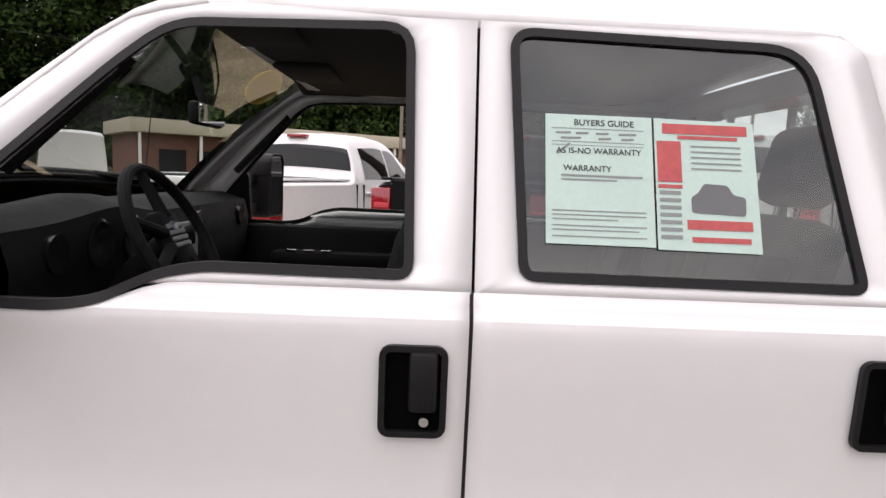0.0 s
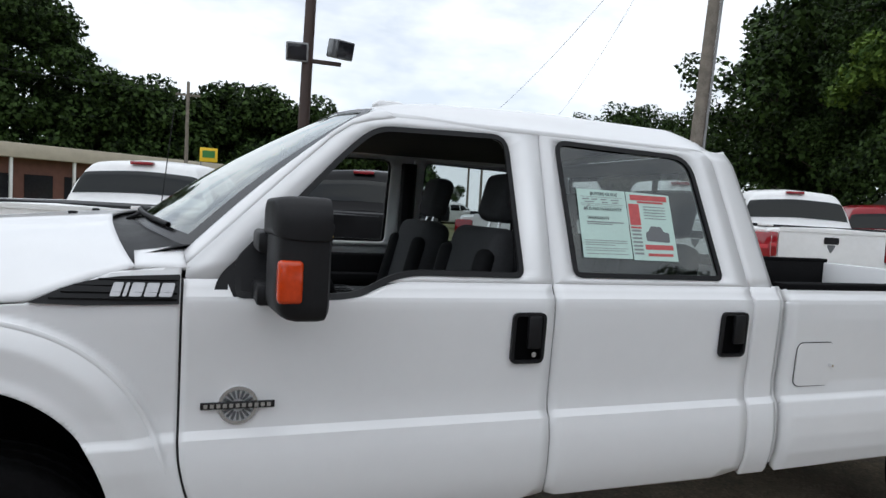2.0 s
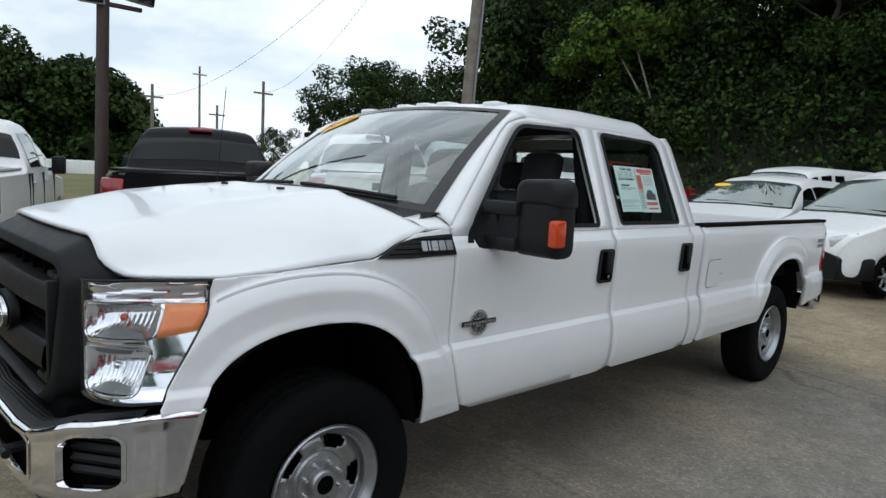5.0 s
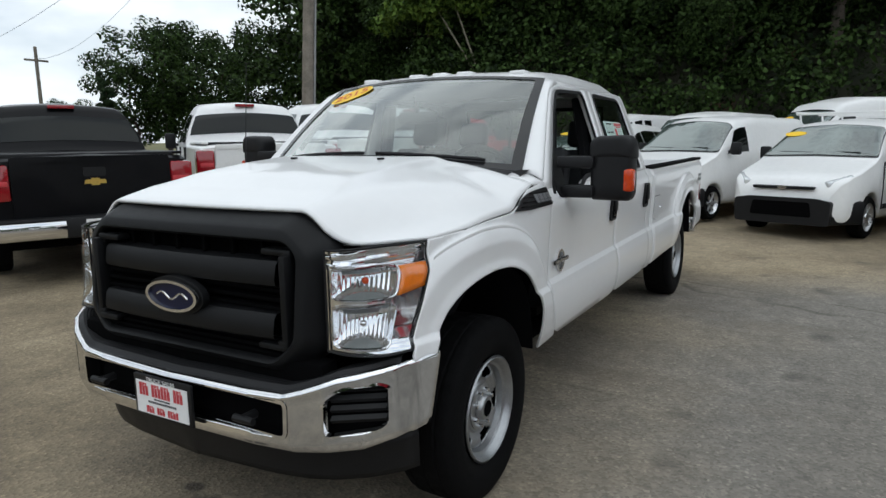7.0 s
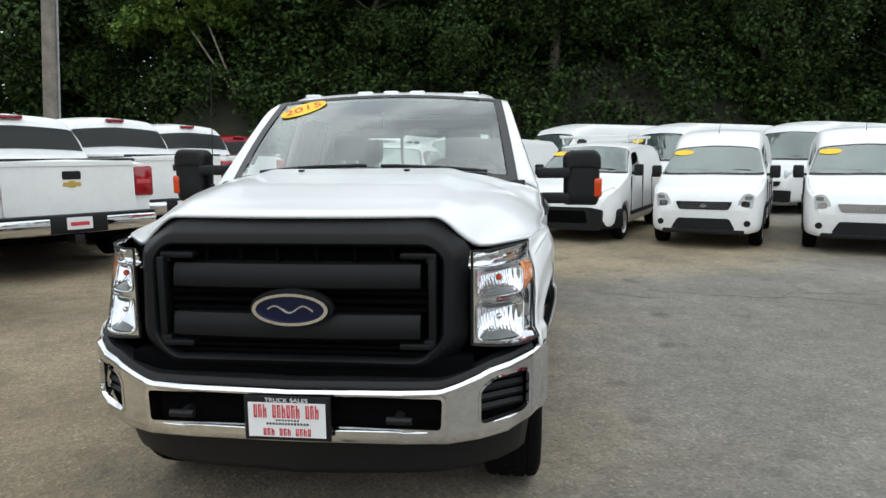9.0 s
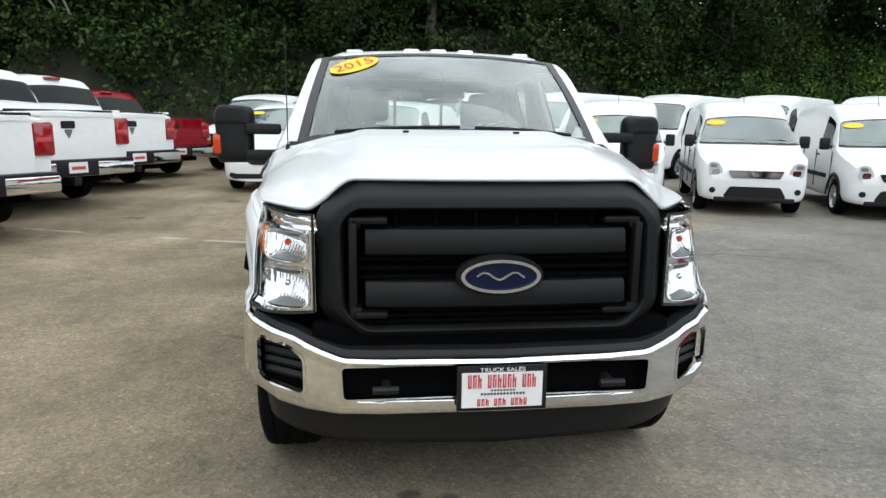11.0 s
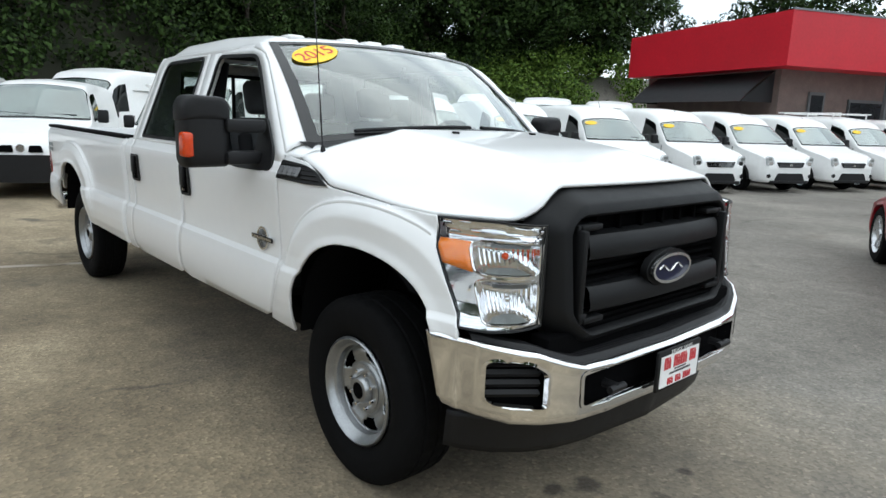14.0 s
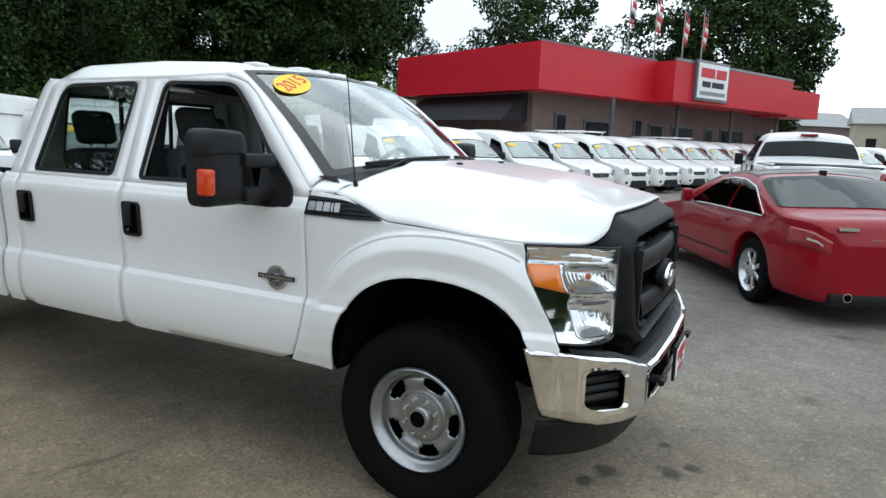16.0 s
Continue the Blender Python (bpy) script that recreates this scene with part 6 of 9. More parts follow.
# ---- other vehicles ----
def shell_fn(sp):
    """The outer surface of a vehicle: x from the nose back, v from 0 under the floor to 8 on the roof's middle line."""
    tx, tz = [p[0] for p in sp["top"]], [p[1] for p in sp["top"]]
    wx, ww = [p[0] for p in sp["half"]], [p[1] for p in sp["half"]]
    rx, rw = [p[0] for p in sp["roof"]], [p[1] for p in sp["roof"]]
    r = sp["wheel_r"] * 1.17

    def section(x):
        top, w, wr = interp(x, tx, tz), interp(x, wx, ww), interp(x, rx, rw)
        zb = sp["floor"]
        for ax in sp["axles"]:
            d = abs(x - ax)
            if d < r:
                zb = max(zb, sp["wheel_r"] + math.sqrt(r * r - d * d) * 0.97)
        belt = min(sp["belt"], top - 0.09)
        low = sp["floor"] + 0.10
        zl = min(max(zb + 0.01, low), belt - 0.04)
        wr = min(wr, w)
        hi = top - belt
        k = min(1.0, max(0.0, (hi - 0.09) / 0.56))
        mid = lerp(w - 0.005, lerp(w, wr, 0.45), k)
        return [(0, zb), (w - 0.05, zb), (w, zl), (w + 0.012, max(zl + 0.012, lerp(low, belt, 0.5))), (w - 0.008, belt), (mid, belt + hi * 0.45), (lerp(w - 0.02, wr + 0.02, k), top - lerp(0.035, 0.13, k)), (lerp(w - 0.07, wr - 0.06, k), top - lerp(0.012, 0.03, k)), (0, top + 0.02)]

    section = functools.lru_cache(None)(section)
    length = sp["top"][-1][0]

    def raw(x, v):
        if v < 0 or v > 8:
            p = raw(x, -v if v < 0 else 16 - v)
            return Vector((p.x, -p.y, p.z))
        pts = section(round(min(length, max(0.0, x)), 4))
        i = min(7, int(v))
        t = v - i
        return Vector((x, lerp(pts[i][0], pts[i + 1][0], t), lerp(pts[i][1], pts[i + 1][1], t)))

    @functools.lru_cache(None)
    def soft_at(x, v):
        p = Vector()
        for dx, a in ((-0.045, 0.25), (0, 0.5), (0.045, 0.25)):
            for dv, b in ((-0.30, 0.25), (0, 0.5), (0.30, 0.25)):
                p += raw(x + dx, v + dv) * (a * b)
        return (p.y, p.z)

    def at(x, v, s=1):
        """A point of the pressed skin, its edges rounded off."""
        y, z = soft_at(round(x, 4), round(v, 4))
        return Vector((x, s * y, z))

    return at


def shell(sp):
    at = shell_fn(sp)
    xs = set()
    for p in sp["top"] + sp["half"] + sp["roof"]:
        xs.add(round(p[0], 3))
    length = sp["top"][-1][0]
    for k in range(int(length / 0.12) + 1):
        xs.add(round(min(length, k * 0.12), 3))
    for ax in sp["axles"]:
        for k in range(-7, 8):
            xs.add(round(ax + k * sp["wheel_r"] * 1.17 / 7, 3))
    xs = [x for x in sorted(xs) if 0 <= x <= length]
    vv = [0, 0.6] + [1 + 0.25 * k for k in range(27)] + [8]
    bm = bmesh.new()
    rings = []
    for x in xs:
        left = [bm.verts.new(at(x, v, -1)) for v in vv]
        right = [bm.verts.new(at(x, v, 1)) for v in vv[1:-1]]
        rings.append([left[0]] + right + [left[-1]] + left[-2:0:-1])
    for p, q in zip(rings, rings[1:]):
        for k in range(len(p)):
            bm.faces.new((p[k], p[(k + 1) % len(p)], q[(k + 1) % len(q)], q[k]))
    bm.faces.new(rings[0])
    bm.faces.new(rings[-1])
    bmesh.ops.recalc_face_normals(bm, faces=bm.faces)
    return bm


def patch(sp, x0, x1, v0, v1, s=1, off=0.006, nu=8, nv=6, lean0=0.0, lean1=0.0):
    """A piece of skin laid just over the shell, as a pane; lean: how far its ends move back towards the top."""
    at = shell_fn(sp)

    def fn(u, v):
        vv = lerp(v0, v1, v)
        x = lerp(x0 + lean0 * v, x1 + lean1 * v, u)
        p = at(x, vv, s)
        a, b = at(x + 0.02, vv, s) - at(x - 0.02, vv, s), at(x, min(8, vv + 0.05), s) - at(x, max(0, vv - 0.05), s)
        n = a.cross(b).normalized() * (-s)
        if n.z < -0.2:
            n = -n
        return p + n * off

    bm = bmesh.new()
    sheet(bm, fn, nu, nv)
    if s > 0:
        bmesh.ops.reverse_faces(bm, faces=bm.faces)
    return bm


def screen_patch(sp, x0, x1, v0=6.15, off=0.014, bow=0.06):
    """A windscreen or rear window across the whole width."""
    at = shell_fn(sp)

    def fn(u, v):
        w = 2 * u - 1
        x = lerp(x0, x1, v)
        p = at(x + bow * w * w * (1 - v) * (1 if x1 > x0 else -1), lerp(8, v0, abs(w)), 1 if w >= 0 else -1)
        a = at(x + 0.02, 7.9) - at(x - 0.02, 7.9)
        n = Vector((-a.z, 0, a.x)).normalized()
        return p + (n if n.z > 0 else -n) * off + Vector((0, 0, 0.001))

    bm = bmesh.new()
    sheet(bm, fn, 36, 14)
    return orient(bm, Vector((sp["top"][-1][0] / 2, 0, 0.7)))


def orient(bm, c):
    """Turns an open skin so that it faces away from c."""
    bm.normal_update()
    if sum(f.normal.dot(f.calc_center_median() - c) * f.calc_area() for f in bm.faces) < 0:
        bmesh.ops.reverse_faces(bm, faces=bm.faces)
    return bm


def road_wheel(parent, x, y, s, r, width, rim_mat, spokes):
    w = new("wheel")
    w.parent = parent
    w.matrix_local = Matrix.Translation((x, y, r)) @ (Matrix.Identity(4) if s > 0 else Matrix.Rotation(math.pi, 4, "Z"))
    h = width / 2
    bm = bmesh.new()
    lathe(bm, [(r * 0.66, -h), (r * 0.9, -h), (r * 0.985, -h * 0.75), (r, -h * 0.3), (r, h * 0.3), (r * 0.985, h * 0.75), (r * 0.9, h), (r * 0.66, h * 0.98)], 28)
    part("tyre", bm, RUBBER, w)
    bm = bmesh.new()
    lathe(bm, [(r * 0.68, h * 0.98), (r * 0.64, h * 0.86), (r * 0.60, h * 0.5), (r * 0.55, h * 0.35)], 28)
    n = spokes
    for k in range(n):
        a = 2 * math.pi * k / n
        m = Matrix.Rotation(-a, 4, "Y")
        box(bm, (r * 0.12, h * 0.42, -r * 0.07), (r * 0.62, h * 0.72, r * 0.07), r * 0.02, m, 1)
    lathe(bm, [(r * 0.20, h * 0.70), (r * 0.18, h * 0.86), (0.002, h * 0.88)], 16)
    part("rim", bm, rim_mat, w)
    bm = bmesh.new()
    lathe(bm, [(r * 0.66, h * 0.3), (r * 0.3, h * 0.2), (0.002, h * 0.2)], 16)
    part("brake_disc", bm, DARK, w)
    return w


def wheels_of(parent, sp, rim_mat=ALLOY, spokes=6):
    for ax in sp["axles"]:
        for s in (-1, 1):
            w = interp(ax, [p[0] for p in sp["half"]], [p[1] for p in sp["half"]])
            road_wheel(parent, ax, s * (w - 0.115), s, sp["wheel_r"], 0.21, rim_mat, spokes)


def side_mirrors(parent, x, y, z, mat=BLACK_PLASTIC, size=1.0):
    for s in (-1, 1):
        bm = bmesh.new()
        box(bm, (x - 0.05, min(s * (y + 0.04), s * (y + 0.04 + 0.17 * size)), z), (x + 0.06, max(s * (y + 0.04), s * (y + 0.04 + 0.17 * size)), z + 0.22 * size), 0.03)
        rod(bm, (x, s * (y - 0.04), z + 0.05), (x, s * (y + 0.07), z + 0.07), 0.022, 0.022, 8)
        part("side_mirror", bm, mat, parent)


def sticker(parent, sp, x, w, size=0.17):
    """A yellow price sticker at the top of the windscreen."""
    at = shell_fn(sp)
    c = at(x, lerp(8, 6.15, abs(w)), 1 if w > 0 else -1)
    a = (at(x + 0.04, 7.9) - at(x - 0.04, 7.9)).normalized()
    n = Vector((-a.z, 0, a.x))
    n = n if n.z > 0 else -n
    ay = Vector((0, -1, 0))
    bm = bmesh.new()
    plate(bm, [(size * math.cos(2 * math.pi * k / 20), size * 0.4 * math.sin(2 * math.pi * k / 20)) for k in range(20)], lambda p, q: c + n * 0.024 + ay * p + a * q + ay * q * 0.3, n * 0.002)
    part("price_sticker", orient(bm, c - n), YELLOW, parent, "yellow oval price sticker")


def lamp_box(parent, name, lo, hi, mat, bevel=0.02, m=None):
    bm = bmesh.new()
    box(bm, lo, hi, bevel, m)
    return part(name, bm, mat, parent)


def outline_part(parent, name, pts, x, depth, mat, label=""):
    """A plate on the nose or tail: an outline of (y, z), standing at x, depth thick."""
    bm = bmesh.new()
    plate(bm, pts, lambda a, b: (x, a, b), (depth, 0, 0))
    bmesh.ops.recalc_face_normals(bm, faces=bm.faces)
    return part(name, bm, mat, parent, label)


COMPACT = dict(top=[(0.0, 0.62), (0.03, 0.80), (0.10, 0.93), (0.30, 1.01), (0.80, 1.13), (0.94, 1.17), (1.48, 1.68), (1.68, 1.86), (2.0, 1.98), (2.4, 2.02), (3.2, 2.03), (4.45, 1.99), (4.56, 1.90)],
               half=[(0.0, 0.66), (0.05, 0.74), (0.15, 0.82), (0.40, 0.87), (0.8, 0.885), (4.3, 0.885), (4.56, 0.84)], roof=[(0, 0.70), (1.5, 0.70), (2.2, 0.735), (4.56, 0.73)], floor=0.26, belt=1.13, wheel_r=0.32, axles=(0.86, 3.77))
COMPACT_NEW = dict(top=[(0.0, 0.55), (0.04, 0.78), (0.12, 0.90), (0.35, 1.0), (0.95, 1.16), (1.08, 1.20), (1.78, 1.70), (2.0, 1.78), (2.6, 1.83), (4.5, 1.80), (4.75, 1.70)],
                   half=[(0.0, 0.62), (0.06, 0.74), (0.2, 0.84), (0.5, 0.90), (4.5, 0.905), (4.75, 0.86)], roof=[(0, 0.70), (1.5, 0.68), (2.2, 0.715), (4.75, 0.71)], floor=0.25, belt=1.16, wheel_r=0.325, axles=(0.92, 3.98))
SMALL_VAN = dict(top=[(0.0, 0.60), (0.04, 0.80), (0.15, 0.93), (0.75, 1.12), (0.90, 1.16), (1.62, 1.72), (1.85, 1.81), (2.5, 1.86), (4.5, 1.84), (4.7, 1.74)],
                 half=[(0.0, 0.62), (0.06, 0.72), (0.2, 0.81), (0.5, 0.855), (4.5, 0.86), (4.7, 0.82)], roof=[(0, 0.68), (1.5, 0.66), (2.2, 0.70), (4.7, 0.70)], floor=0.24, belt=1.14, wheel_r=0.30, axles=(0.85, 3.75))
MINIVAN = dict(top=[(0.0, 0.55), (0.05, 0.74), (0.16, 0.86), (0.60, 0.99), (1.05, 1.09), (1.18, 1.12), (1.98, 1.56), (2.25, 1.66), (2.8, 1.72), (4.5, 1.69), (4.85, 1.60), (5.1, 1.10)],
               half=[(0.0, 0.70), (0.06, 0.82), (0.2, 0.92), (0.5, 0.98), (4.7, 0.98), (5.1, 0.90)], roof=[(0, 0.70), (1.6, 0.69), (2.4, 0.74), (5.1, 0.72)], floor=0.22, belt=1.05, wheel_r=0.335, axles=(0.95, 4.02))
EXPRESS = dict(top=[(0.0, 0.80), (0.04, 1.02), (0.12, 1.10), (0.80, 1.22), (0.95, 1.26), (1.52, 1.86), (1.75, 1.99), (2.4, 2.08), (5.4, 2.06), (5.7, 1.95)],
               half=[(0.0, 0.86), (0.06, 0.95), (0.3, 1.0), (5.5, 1.0), (5.7, 0.94)], roof=[(0, 0.80), (1.5, 0.80), (2.2, 0.84), (5.7, 0.82)], floor=0.36, belt=1.22, wheel_r=0.38, axles=(0.92, 4.35))
HIGH_VAN = dict(top=[(0.0, 0.62), (0.05, 0.90), (0.15, 1.05), (0.55, 1.22), (0.70, 1.30), (1.35, 2.05), (1.60, 2.28), (2.2, 2.40), (5.4, 2.40), (5.6, 2.30)],
                half=[(0.0, 0.78), (0.08, 0.92), (0.3, 1.0), (5.4, 1.0), (5.6, 0.95)], roof=[(0, 0.84), (1.3, 0.82), (2.0, 0.87), (5.6, 0.87)], floor=0.30, belt=1.25, wheel_r=0.36, axles=(0.95, 4.4))
PICKUP = dict(top=[(0.0, 0.95), (0.05, 1.08), (0.15, 1.13), (1.2, 1.20), (1.42, 1.24), (2.10, 1.78), (2.35, 1.86), (2.9, 1.89), (3.55, 1.85), (3.66, 1.80), (3.80, 1.32), (3.82, 1.275), (5.80, 1.27), (5.84, 1.23)],
              half=[(0.0, 0.90), (0.08, 0.97), (0.3, 1.01), (5.7, 1.01), (5.84, 0.97)], roof=[(0, 0.8), (2.0, 0.74), (2.6, 0.77), (3.66, 0.76), (3.82, 0.97), (5.84, 0.95)], floor=0.48, belt=1.24, wheel_r=0.39, axles=(0.95, 4.60))
COUPE = dict(top=[(0.0, 0.48), (0.05, 0.60), (0.2, 0.70), (0.6, 0.80), (1.35, 0.91), (1.48, 0.94), (2.15, 1.27), (2.5, 1.365), (2.9, 1.385), (3.3, 1.33), (4.02, 1.04), (4.10, 1.015), (4.42, 1.0), (4.50, 0.985), (4.55, 0.94), (4.60, 0.74)],
             half=[(0.0, 0.60), (0.08, 0.74), (0.3, 0.85), (0.9, 0.885), (3.9, 0.885), (4.2, 0.87), (4.42, 0.81), (4.53, 0.72), (4.58, 0.60), (4.60, 0.40)], roof=[(0, 0.7), (1.4, 0.66), (2.4, 0.58), (3.2, 0.58), (4.1, 0.66), (4.60, 0.40)], floor=0.22, belt=0.93, wheel_r=0.345, axles=(0.80, 3.56))


def van_common(name, label, sp, paint, group, win, rim=ALLOY, spokes=6, tail=None):
    v = thing(name, label, "van", None, group)
    part("body", shell(sp), paint, v, sharp=60)
    x0, x1 = win["screen"]
    edge = win.get("edge", 6.15)
    part("windscreen", screen_patch(sp, x0, x1, edge), GLASS, v)
    bm = screen_patch(sp, x0 - 0.03, x1 + 0.03, edge - 0.13, 0.006)
    part("windscreen_border", bm, FRIT, v)
    # flat sheet added under the glass, with the cabin's dim light in its colour
    part("painted_cabin_sheet", screen_patch(sp, x0 + 0.01, x1 - 0.01, edge + 0.07, 0.010), VAN_CABIN, v)
    for s in (-1, 1):
        for a, b, v0, v1, l0, l1 in win["side"]:
            part("side_window", orient(patch(sp, a, b, v0, v1, s, 0.006, 8, 5, l0, l1), Vector((2.2, 0, 1.2))), DARK_GLASS, v)
    wheels_of(v, sp, rim, spokes)
    bm = bmesh.new()
    for y0, y1 in ((-0.62, -0.02), (0.08, 0.62)):
        at = shell_fn(sp)
        a, b = at(x0 + 0.05, 7.9), at(x0 + 0.06, 7.9)
        rod(bm, (a.x, y0, a.z + 0.012), (b.x + 0.03, y1, b.z + 0.02), 0.008, 0.008, 6)
    part("wiper", bm, BLACK_PLASTIC, v)
    return v


def compact_van(rack=False, grille=BLACK_PLASTIC):
    """Tall compact delivery van with a short nose."""
    sp = COMPACT
    v = van_common("compact_van", "white tall-roofed compact delivery van with a yellow price sticker", sp, WHITE_B, "row of compact vans", dict(screen=(0.98, 1.47), edge=6.5, side=[(1.22, 2.02, 4.15, 5.75, 0.38, 0.0)]))
    outline_part(v, "grille", round_corners([(-0.38, 0.655), (0.38, 0.655), (0.44, 0.785), (-0.44, 0.785)], 0.03), -0.012, 0.12, grille)
    bm = bmesh.new()
    for z in (0.685, 0.715, 0.750):
        box(bm, (-0.02, -0.37, z - 0.006), (0.05, 0.37, z + 0.006))
    part("grille_slat", bm, CHROME if grille is CHROME else GREY_PAINT, v)
    outline_part(v, "grille_badge", [(0.055 * math.cos(a), 0.715 + 0.028 * math.sin(a)) for a in [2 * math.pi * k / 20 for k in range(20)]], -0.026, 0.01, BRIGHT)
    outline_part(v, "air_intake", round_corners([(-0.50, 0.33), (0.50, 0.33), (0.40, 0.51), (-0.40, 0.51)], 0.04), -0.018, 0.1, BLACK_PLASTIC)
    for s in (-1, 1):
        o = round_corners([(s * 0.51, 0.67), (s * 0.74, 0.69), (s * 0.76, 0.90), (s * 0.67, 0.93), (s * 0.60, 0.91), (s * 0.53, 0.80)], 0.03)
        outline_part(v, "headlight", o, 0.02, 0.14, LAMP_CLEAR, "clear headlight")
        outline_part(v, "lamp_reflector", rounded(min(s * 0.57, s * 0.70), 0.70, max(s * 0.57, s * 0.70), 0.80, 0.03), 0.014, 0.01, HOUSING)
        outline_part(v, "lamp_shade", rounded(min(s * 0.62, s * 0.73), 0.825, max(s * 0.62, s * 0.73), 0.885, 0.02), 0.014, 0.01, LAMP_GREY)
        part("hood_gap", orient(patch(sp, 0.13, 0.93, 6.50, 6.56, s, 0.003, 20, 1), Vector((0.5, 0, 0.5))), SEAM, v)
        o = [(s * 0.67 + 0.05 * math.cos(a), 0.44 + 0.05 * math.sin(a)) for a in [2 * math.pi * k / 16 for k in range(16)]]
        outline_part(v, "fog_lamp", o, -0.005, 0.12, BLACK_PLASTIC)
        # dark cladding round the front arch
        bm = bmesh.new()
        ax, r = sp["axles"][0], sp["wheel_r"]
        sheet(bm, lambda u, t: (ax + (r * 1.15 + 0.07 * t) * math.cos(math.pi * u), s * 0.896, r + (r * 1.13 + 0.07 * t) * math.sin(math.pi * u)), 18, 1)
        part("arch_cladding", orient(bm, Vector((0.9, 0, 0.4))), BLACK_PLASTIC, v, thick=0.01)
        lamp_box(v, "rub_strip", (1.35, min(s * 0.89, s * 0.91), 0.62), (4.3, max(s * 0.89, s * 0.91), 0.70), BLACK_PLASTIC, 0.008)
        lamp_box(v, "door_handle", (1.95, min(s * 0.885, s * 0.915), 1.02), (2.12, max(s * 0.885, s * 0.915), 1.05), BLACK_PLASTIC, 0.008)
        for x in (1.12, 2.14, 3.1):
            bm = bmesh.new()
            box(bm, (x - 0.004, min(s * 0.885, s * 0.902), 0.42), (x + 0.004, max(s * 0.885, s * 0.902), 1.12))
            part("door_gap", bm, SEAM, v)
    lamp_box(v, "front_skirt", (-0.015, -0.64, 0.25), (0.10, 0.64, 0.33), BLACK_PLASTIC, 0.02)
    side_mirrors(v, 1.28, 0.87, 1.14)
    bm = bmesh.new()
    rod(bm, (1.86, 0, 1.94), (1.98, 0, 2.14), 0.006, 0.003, 6)
    part("antenna", bm, BLACK_PLASTIC, v)
    sticker(v, sp, 1.38, 0.42)
    if rack:
        bm = bmesh.new()
        for x in (2.1, 3.0, 3.9):
            rod(bm, (x, -0.70, 2.10), (x, 0.70, 2.10), 0.02, 0.02, 8)
            for s in (-1, 1):
                rod(bm, (x, s * 0.68, 1.96), (x, s * 0.68, 2.10), 0.018, 0.018, 6)
        for s in (-0.62, -0.2, 0.62):
            rod(bm, (1.9, s, 2.12), (4.2, s, 2.12), 0.018, 0.018, 8)
        part("roof_rack", bm, WHITE_B, v, "white tubular roof rack")
    return v


def compact_van_new():
    """Newer compact van with a sloping nose, black lower bumper and ladder rack."""
    sp = COMPACT_NEW
    v = van_common("compact_van", "white compact van with a black lower bumper and roof rack", sp, WHITE_B, "row of compact vans", dict(screen=(1.12, 1.80), side=[(1.42, 2.28, 4.15, 5.75, 0.42, 0.0)]), spokes=8)
    outline_part(v, "bumper", round_corners([(-0.70, 0.24), (0.70, 0.24), (0.72, 0.60), (0.50, 0.64), (-0.50, 0.64), (-0.72, 0.60)], 0.05), -0.045, 0.2, BLACK_PLASTIC, "black plastic bumper")
    for s in (-1, 1):
        m = Matrix.Translation((0.30, s * 0.80, 0.42)) @ Matrix.Rotation(radians(-s * 62), 4, "Z")
        lamp_box(v, "bumper_corner", (-0.05, -0.28, -0.17), (0.05, 0.28, 0.18), BLACK_PLASTIC, 0.04, m)
    outline_part(v, "air_intake", round_corners([(-0.46, 0.36), (0.46, 0.36), (0.42, 0.58), (-0.42, 0.58)], 0.04), -0.052, 0.02, DARK)
    outline_part(v, "grille", round_corners([(-0.44, 0.765), (0.44, 0.765), (0.46, 0.81), (-0.46, 0.81)], 0.015), -0.008, 0.14, BLACK_PLASTIC)
    outline_part(v, "grille_badge", [(0.07 * math.cos(a), 0.79 + 0.03 * math.sin(a)) for a in [2 * math.pi * k / 20 for k in range(20)]], -0.02, 0.02, BRIGHT)
    for s in (-1, 1):
        m = Matrix.Translation((0.25, s * 0.70, 0.875)) @ Matrix.Rotation(radians(-s * 50), 4, "Z") @ Matrix.Rotation(radians(s * 16), 4, "X")
        lamp_box(v, "headlight", (-0.06, -0.20, -0.065), (0.05, 0.20, 0.065), LAMP_CLEAR, 0.03, m)
        for x in (1.34, 2.36, 3.3):
            bm = bmesh.new()
            box(bm, (x - 0.004, min(s * 0.90, s * 0.921), 0.42), (x + 0.004, max(s * 0.90, s * 0.921), 1.15))
            part("door_gap", bm, SEAM, v)
        lamp_box(v, "rub_strip", (1.4, min(s * 0.905, s * 0.93), 0.42), (3.5, max(s * 0.905, s * 0.93), 0.50), BLACK_PLASTIC, 0.01)
    side_mirrors(v, 1.5, 0.88, 1.16)
    bm = bmesh.new()
    for x in (2.0, 2.9, 3.8):
        rod(bm, (x, -0.74, 1.93), (x, 0.74, 1.93), 0.022, 0.022, 8)
        for s in (-1, 1):
            rod(bm, (x, s * 0.66, 1.78), (x, s * 0.68, 1.93), 0.018, 0.018, 6)
    for s in (-0.7, 0.7):
        rod(bm, (1.9, s, 1.95), (4.0, s, 1.95), 0.02, 0.02, 8)
    part("roof_rack", bm, WHITE_B, v, "white roof rack")
    sticker(v, sp, 1.62, 0.44)
    return v


